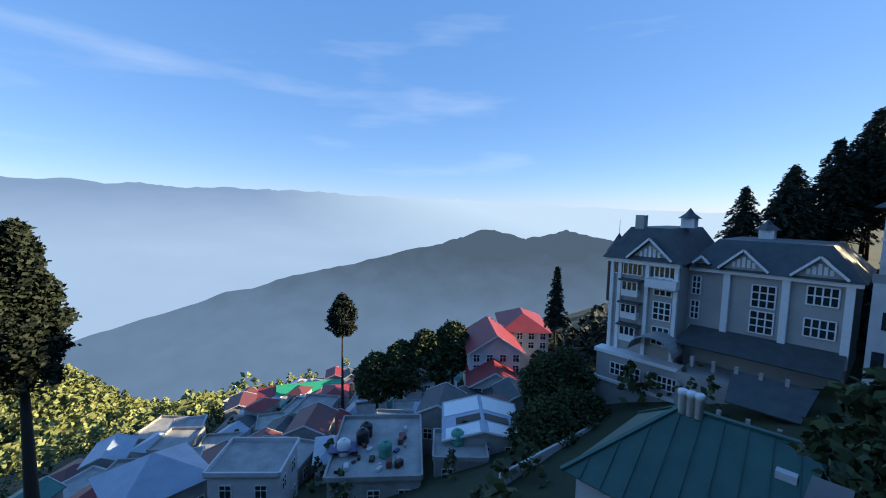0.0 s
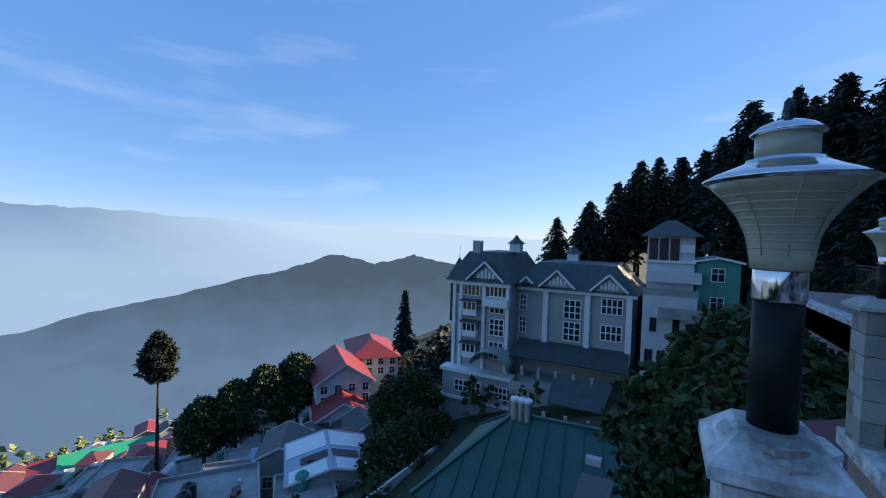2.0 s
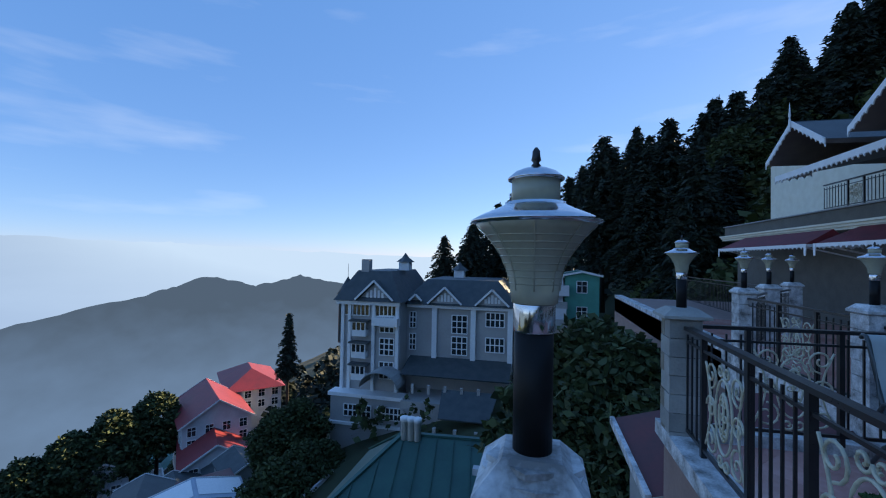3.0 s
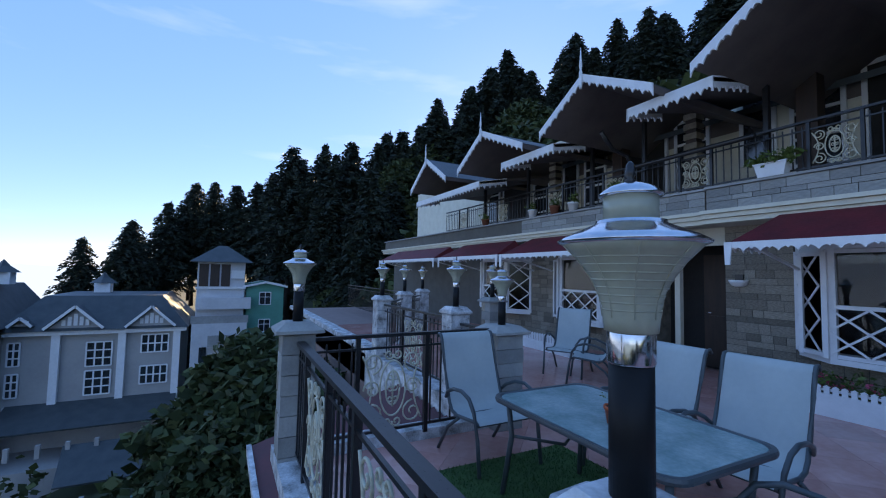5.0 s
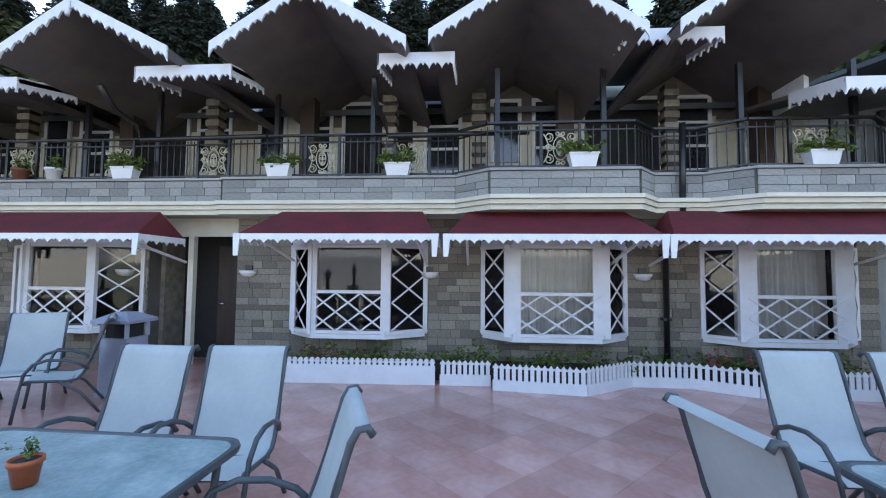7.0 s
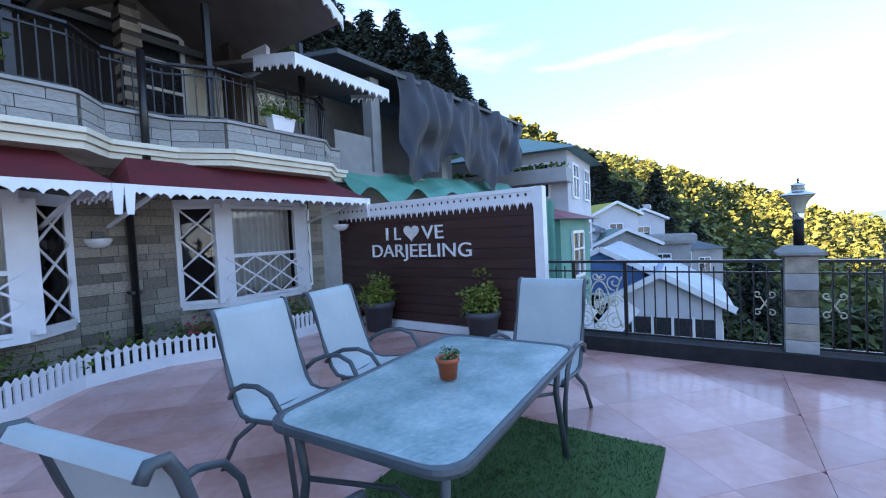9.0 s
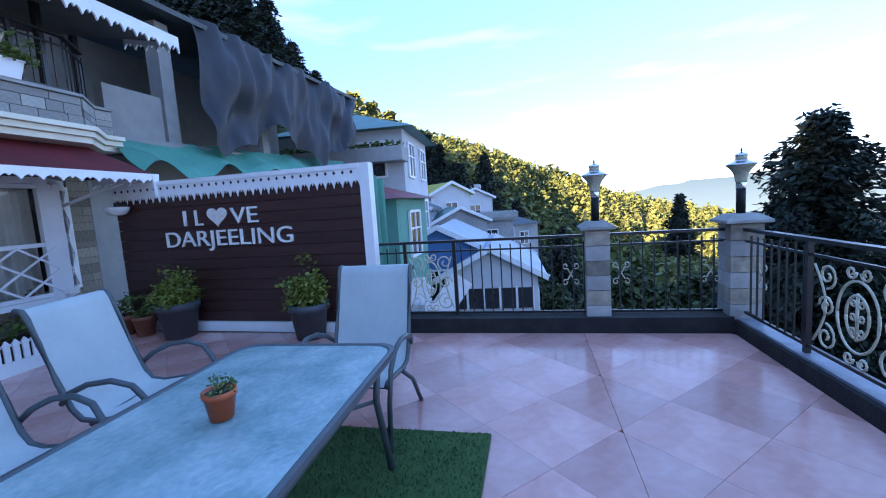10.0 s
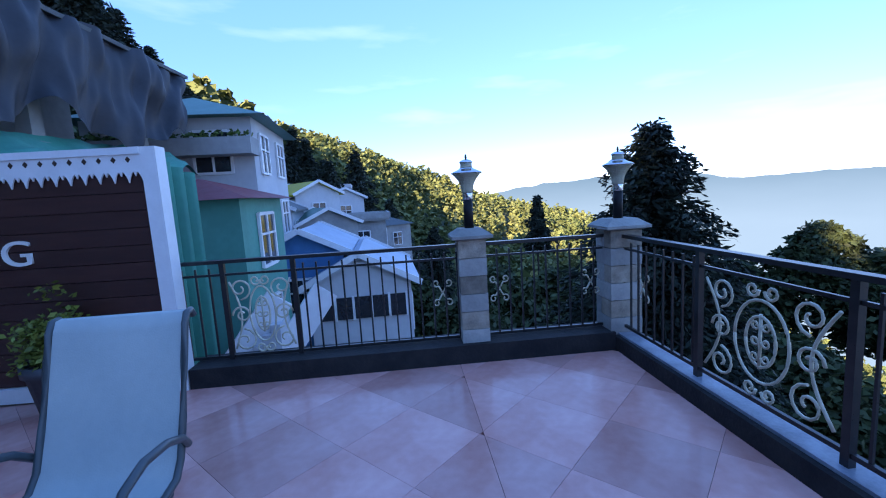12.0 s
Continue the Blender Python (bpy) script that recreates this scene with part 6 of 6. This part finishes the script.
# ---- trees ----
def crown_cone(seed, h, r, base, n, leaf, shape):
    q = random.Random(seed)
    cs = []
    for _ in range(n):
        u = q.random() ** 0.8
        rad = r * shape(u) * (0.55 + 0.55 * math.sqrt(q.random())) * (1 + 0.12 * math.sin(u * 31 + seed))
        a = q.uniform(0, 2 * math.pi)
        rad *= 1 + 0.16 * math.sin(a * 3 + seed + u * 9)
        cs.append((rad * math.cos(a), rad * math.sin(a), base + (h - base) * u - 0.25 * rad))
    return leaves(cs, leaf, 9, leaf * 0.95, q)


def needle_crown(seed, h, r, base, tiers, shape, fine=1.0):
    """A conifer's crown: whorls of drooping boughs, each hung with needle sprays, thinning towards the tip."""
    q = random.Random(seed)
    verts, faces = [], []
    for i in range(tiers):
        u = (i + q.uniform(-0.3, 0.3)) / tiers
        z = base + (h - base) * max(u, 0)
        reach = r * shape(min(max(u, 0), 1))
        a0 = q.uniform(0, 6.28)
        boughs = 9 if u < 0.7 else 6
        for k in range(boughs):
            a = a0 + 2 * math.pi * k / boughs + q.uniform(-0.3, 0.3)
            e = reach * q.choice((0.55, 0.8, 1.0, 1.15)) * q.uniform(0.85, 1.1)
            out = Vector((math.cos(a), math.sin(a), 0))
            side = Vector((-out.y, out.x, 0))
            n = max(3, int(e / 0.28 / fine))
            for m in range(n):
                w = (m + 0.6) / n
                c = out * e * w + Vector((0, 0, z + 0.22 * e * math.sin(w * 2.2) - 0.3 * e * w * w))
                for _ in range(4 if fine == 1 else 9):
                    c2 = c + side * q.gauss(0, 0.22) * (1.2 - 0.6 * w) + Vector((0, 0, q.gauss(0, 0.14)))
                    d = (out * q.uniform(0.3, 1) + side * q.uniform(-0.9, 0.9) + Vector((0, 0, q.uniform(-0.75, 0.25)))).normalized() * q.uniform(0.22, 0.42) * fine
                    s = d.cross(Vector((q.uniform(-1, 1), q.uniform(-1, 1), q.uniform(0, 1)))).normalized() * q.uniform(0.07, 0.13) * min(1.0, fine * 1.1)
                    t = len(verts)
                    verts += [c2 - d, c2 + s, c2 + d, c2 - s]
                    faces.append((t, t + 1, t + 2, t + 3))
    return verts, faces


def tree_template(seed, h, r, base, n, leaf, shape, label, trunk=0.3, limbs=4, m=None):
    t = thing("tree", label, "tree", (0, 0, -500), 0, "trees on the hillside")
    bm = B(); tube(bm, [(0, 0, -2), (0.1, 0.05, h * 0.35), (0, 0, h * 0.97)], trunk, 8, 0.04)
    part("trunk", bm, M_BARK, t)
    q = random.Random(seed)
    for k in range(limbs):
        u = q.uniform(0.1, 0.85)
        z = base + (h - base) * u
        a = q.uniform(0, 6.28)
        e = r * shape(u) * 0.85
        bm = B(); tube(bm, [(0, 0, z - 0.3), (e * 0.5 * math.cos(a), e * 0.5 * math.sin(a), z), (e * math.cos(a), e * math.sin(a), z + 0.1)], trunk * 0.3, 5, 0.02)
        part("limb", bm, M_BARK, t)
    v, f = needle_crown(seed, h, r, base, n, shape, leaf) if n < 100 else crown_cone(seed, h, r, base, n, leaf, shape)
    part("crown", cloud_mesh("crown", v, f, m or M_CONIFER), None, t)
    return t


spire = lambda u: (1 - u) ** 0.72 * (0.75 + 0.25 * min(1, u * 8)) + 0.05
column = lambda u: math.sin(math.pi * (0.12 + 0.88 * u) ** 0.9) ** 0.6 * (1 - 0.35 * u) + 0.04
tuft = lambda u: math.sin(math.pi * (0.08 + 0.9 * u)) ** 0.7
layered = lambda u: (1 - u) ** 0.9 * (0.65 + 0.35 * abs(math.sin(u * 15))) + 0.06
full = lambda u: (1 - u) ** 0.6 * (0.72 + 0.28 * abs(math.sin(u * 20))) + 0.04
TEMPL = [tree_template(1, 16, 4.3, 2.0, 46, 1.0, spire, "tall dark conifer on the slope"), tree_template(2, 15, 3.6, 2.5, 42, 1.0, column, "full dark cedar on the slope"), tree_template(3, 13, 3.7, 1.5, 40, 1.0, spire, "dark pointed conifer on the slope")]
BROAD = [tree_template(11, 9, 3.6, 1.5, 1200, 0.27, tuft, "dark leafy broad tree on the slope", m=M_BROAD), tree_template(12, 7, 3.2, 1.0, 1000, 0.26, tuft, "dark leafy bush-like tree", m=M_BROAD)]


def plant_tree(tp, x, y, z=None, s=1.0):
    o = copy_thing(tp, pose(x, y, ground_z(x, y) if z is None else z, 0, 0, q.uniform(0, 360)))
    o.scale = (s * q.uniform(0.9, 1.1), s * q.uniform(0.9, 1.1), s * q.uniform(0.95, 1.1))
    return o


def skyline(b):
    """Height of the tree line in degrees, by compass angle from the facade's normal."""
    T = ((-80, 5), (-68, 7), (-63, 16), (-56, 24), (-40, 30), (0, 36), (33, 32), (56, 26), (76, 16), (92, 10.6), (97, 6), (101, 3))
    for (a, ea), (c, ec) in zip(T, T[1:]):
        if b <= c:
            return ea + (ec - ea) * (b - a) / (c - a)
    return 2


for b10 in range(-78, 103, 2):
    b = b10 + q.uniform(-1.2, 1.2)
    el = skyline(b) * q.uniform(0.86, 1.03)
    for d in ((72, 52) if b > 20 else (66, 50)):
        d = d * q.uniform(0.93, 1.07)
        if b > 84 and d < 65:
            continue
        if b > 80:
            d *= 1.15
        x, y = -d * math.sin(radians(b)), d * math.cos(radians(b))
        top = 1.6 + d * math.tan(radians(el * (1.0 if d > 50 else 0.8)))
        tp = q.choice(TEMPL)
        h = 16.0 if tp is TEMPL[0] else 15.0 if tp is TEMPL[1] else 13.0
        s = q.uniform(0.95, 1.25)
        z = top - h * s
        plant_tree(tp, x, y, z, s)
for _ in range(210):
    b = radians(q.uniform(-62, 98))
    d = q.uniform(19, 60)
    x, y = -d * math.sin(b), d * math.cos(b)
    if y < 15 and x > -30 or y < 13:
        continue
    top = 1.6 + d * math.tan(radians(skyline(math.degrees(b)) * q.uniform(0.25, 0.85)))
    tp = q.choice(BROAD + TEMPL[:1])
    s = q.uniform(0.8, 1.2)
    plant_tree(tp, x, y, top - (16 if tp is TEMPL[0] else 9) * s, s)
# slope between the terrace, the tower house and the mansion
for x, y, top, s in ((-26, 8, -2.0, 1.0), (-34, 9.5, -2.5, 1.0), (-21, 7, -3.5, 1.0), (-17, 6, -4.0, 1.0), (-14, 4.8, -5.0, 0.9), (-24, 5.4, -5, 0.9), (-38, 8.5, -4, 1.0), (-32, 6.5, -5.5, 0.9), (-22, 9.5, 0.5, 1.0), (-28, 12, 1.0, 1.2), (-36, 13, 1.5, 1.2), (-44, 13, 0.5, 1.2), (-30, 4.2, -9, 0.8), (-36, 4.5, -9, 0.8), (-20, 3.2, -8.5, 0.7), (-13.2, 2.9, -0.6, 0.5), (-15.5, 3.7, -0.3, 0.55), (-12, 3.0, -1.8, 0.5), (-18, 4.2, -1.5, 0.6), (-13, 2.2, -2.8, 0.5), (-16, 2.4, -4.2, 0.6), (-8.9, 1.0, -0.3, 0.5), (-9.6, 2.0, 0.0, 0.5), (-7.6, 2.1, -1.0, 0.4), (-10.8, 1.4, -0.4, 0.6)):
    plant_tree(q.choice(BROAD), x, y, top - 9 * s, s)
for x, y, top, s in ((-40, -27, -15.5, 0.8), (-42, -26, -14.5, 0.8), (-37, -22.5, -17.5, 0.7), (-40, -22, -18, 0.7), (-43, -60, -22.5, 1.2), (-47, -58, -21.5, 1.2), (-39, -62, -25, 1.0), (-52, -56, -20, 1.1), (-33, -22.5, -17, 0.8)):
    plant_tree(BROAD[0], x, y, top - 9 * s, s)
tall = tree_template(31, 28, 2.2, 20.5, 900, 0.24, tuft, "very tall bare-trunked conifer with a tufted crown", 0.5, 14)
tall.matrix_basis = pose(-36.5, -70, -43.0)
tall["group"] = "lone tall trees"
lt = tree_template(32, 19.3, 1.4, 12.5, 2200, 0.13, column, "tall dark conifer with a bare lower trunk below the terrace", 0.5, 12)
lt.matrix_basis = pose(2.85, -25.5, -18.7)
mt = tree_template(33, 14, 2.2, 4, 20, 0.8, layered, "ragged conifer beside the mansion", 0.25, 16)
mt.matrix_basis = pose(-58, -38, -21.5)
big = tree_template(34, 13.6, 4.4, 2.0, 60, 0.45, full, "broad layered conifer beyond the terrace corner", 0.3, 40)
big.matrix_basis = pose(16.4, -6.8, -10.2)
b2 = tree_template(35, 9, 1.7, 4, 16, 0.7, layered, "slender conifer in the valley", 0.15, 10)
b2.matrix_basis = pose(40.7, -10.6, -8)
for x, y, top, s in ((30, -28, -2.6, 0.8), (26.5, -30, -3.6, 0.9), (33, -24, -5.5, 1.0), (22, -18, -7, 1.0), (24, -8, -6, 1.0), (27, -14, -6, 1.0), (12, -14, -8, 1.0), (30, -4, -4.5, 1.0), (34, -10, -5, 1.1), (24, -1.5, -4.5, 0.8), (28, 1.5, -4, 0.8), (19, -12, -8, 1.0), (36, -18, -6, 1.0), (9, -9, -9, 1.0), (11, -4, -7, 0.9), (14, -1, -5.5, 0.8)):
    plant_tree(BROAD[0], x, y, top - 9 * s, s)
for x, y, top, s in ((60, 14, 10, 1.1), (62, 8, 6.5, 1.1), (66, 17, 11, 1.1), (58, 18, 12, 1.1), (70, 4, 1, 1.1), (76, 9, 6, 1.0), (52, 2, -2, 0.9), (58, -2, -2, 0.9)):
    plant_tree(TEMPL[0], x, y, top - 16 * s, s)
for o in TEMPL + BROAD:
    for c in [o, *o.children_recursive]:
        bpy.data.objects.remove(c)


def forest(name, label, n, pick, size, m, seed):
    """Woods too far off to count: many small ragged crowns on the slope."""
    r = random.Random(seed)
    vs, fs = [], []
    for _ in range(n):
        x, y = pick(r)
        z = ground_z(x, y)
        h = size * r.uniform(0.7, 1.5)
        w = h * r.uniform(0.22, 0.42)
        for _ in range(34):
            u = r.random()
            a = r.uniform(0, 6.28)
            rad = w * (1 - u) ** 0.6 * (0.6 + 0.5 * r.random())
            o = Vector((x + rad * math.cos(a), y + rad * math.sin(a), z + h * (0.12 + 0.9 * u)))
            d1 = Vector((r.uniform(-1, 1), r.uniform(-1, 1), r.uniform(-0.5, 0.5))).normalized() * h * 0.11
            d2 = d1.cross(Vector((r.uniform(-1, 1), r.uniform(-1, 1), r.uniform(-1, 1)))).normalized() * h * 0.08
            k = len(vs)
            vs += [o - d1, o + d2, o + d1, o - d2]
            fs.append((k, k + 1, k + 2, k + 3))
    return tagged(new(name, cloud_mesh(name, vs, fs, m)), label, "forest", kind="stuff")


# haze and sunlight on the knoll painted into a paler leaf colour
M_KNOLL = mat("hazy_sunlit_woods", (0.13, 0.16, 0.06), (0.3, 0.32, 0.11), 0.03, 0.85, island=0.3)
# sunlight on the hill put into a brighter leaf colour
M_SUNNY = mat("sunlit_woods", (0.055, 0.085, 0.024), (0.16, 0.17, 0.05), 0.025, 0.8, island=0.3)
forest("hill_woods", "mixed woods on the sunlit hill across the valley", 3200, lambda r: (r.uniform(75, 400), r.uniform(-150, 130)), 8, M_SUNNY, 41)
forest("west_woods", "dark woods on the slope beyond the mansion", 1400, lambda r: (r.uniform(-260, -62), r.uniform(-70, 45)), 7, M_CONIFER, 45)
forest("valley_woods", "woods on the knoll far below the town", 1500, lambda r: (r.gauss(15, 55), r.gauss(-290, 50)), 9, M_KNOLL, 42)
forest("slope_woods", "dark scrub on the slope below the terrace", 1500, lambda r: (r.uniform(-70, 70), r.uniform(-190, -3)) if r.random() < 0.35 else (r.uniform(8, 75), r.uniform(-60, 5)), 3.5, M_BROAD, 43)
forest("upper_woods", "dark undergrowth on the hillside above the house", 1500, lambda r: (r.uniform(-95, 75), r.uniform(16, 75)), 4.5, M_BROAD, 44)

# ---- terrace floor tiles ----
def clip_poly(poly, x0, y0, x1, y1):
    for ax, lim, sg in ((0, x0, 1), (0, x1, -1), (1, y0, 1), (1, y1, -1)):
        out = []
        for i in range(len(poly)):
            a, b = poly[i - 1], poly[i]
            ia, ib = (a[ax] - lim) * sg >= 0, (b[ax] - lim) * sg >= 0
            if ia != ib:
                t = (lim - a[ax]) / (b[ax] - a[ax])
                out.append((a[0] + (b[0] - a[0]) * t, a[1] + (b[1] - a[1]) * t))
            if ib:
                out.append(b)
        poly = out
        if len(poly) < 3:
            return []
    return poly


T = 0.6
tile_floor = bpy.data.objects["floor"]
half = T * math.sqrt(0.5) - 0.0015
diamond = [(half, 0), (0, half), (-half, 0), (0, -half)]
bm = B(); slab(bm, [(a, b, 0) for a, b in diamond], 0.025)
TILE = mesh_of("tile", bm, M_TILE)
step = T * math.sqrt(2)
rest = B()
for (x0, y0, x1, y1, single) in ((-3.38, 1.25, 6.2, 8.6, True), (0.1, -0.2, 6.2, 1.247, True), (-12.5, 3.55, -3.384, 8.6, False)):
    for i in range(int((x1 - x0) / step * 2) + 3):
        for j in range(int((y1 - y0) / step) + 3):
            cx = (math.floor(x0 / step * 2) + i) * step / 2
            cy = (math.floor(y0 / step) + j) * step + (step / 2 if (math.floor(x0 / step * 2) + i) % 2 else 0)
            poly = clip_poly([(cx + a, cy + b) for a, b in diamond], x0, y0, x1, y1)
            if not poly:
                continue
            ar = abs(sum(poly[k - 1][0] * poly[k][1] - poly[k][0] * poly[k - 1][1] for k in range(len(poly)))) / 2
            if ar < 0.004:
                continue
            if not single:
                slab(rest, [(a, b, 0) for a, b in poly], 0.025)
            elif ar > 2 * half * half * 0.999:
                o = new("tile", TILE); o.parent = tile_floor; o.location = (cx, cy, 0)
            else:
                bm = B(); slab(bm, [(a - cx, b - cy, 0) for a, b in poly], 0.025)
                o = part("tile", bm, M_TILE, tile_floor); o.location = (cx, cy, 0)
tagged(part("tiles", rest, M_TILE, tile_floor), kind="stuff")
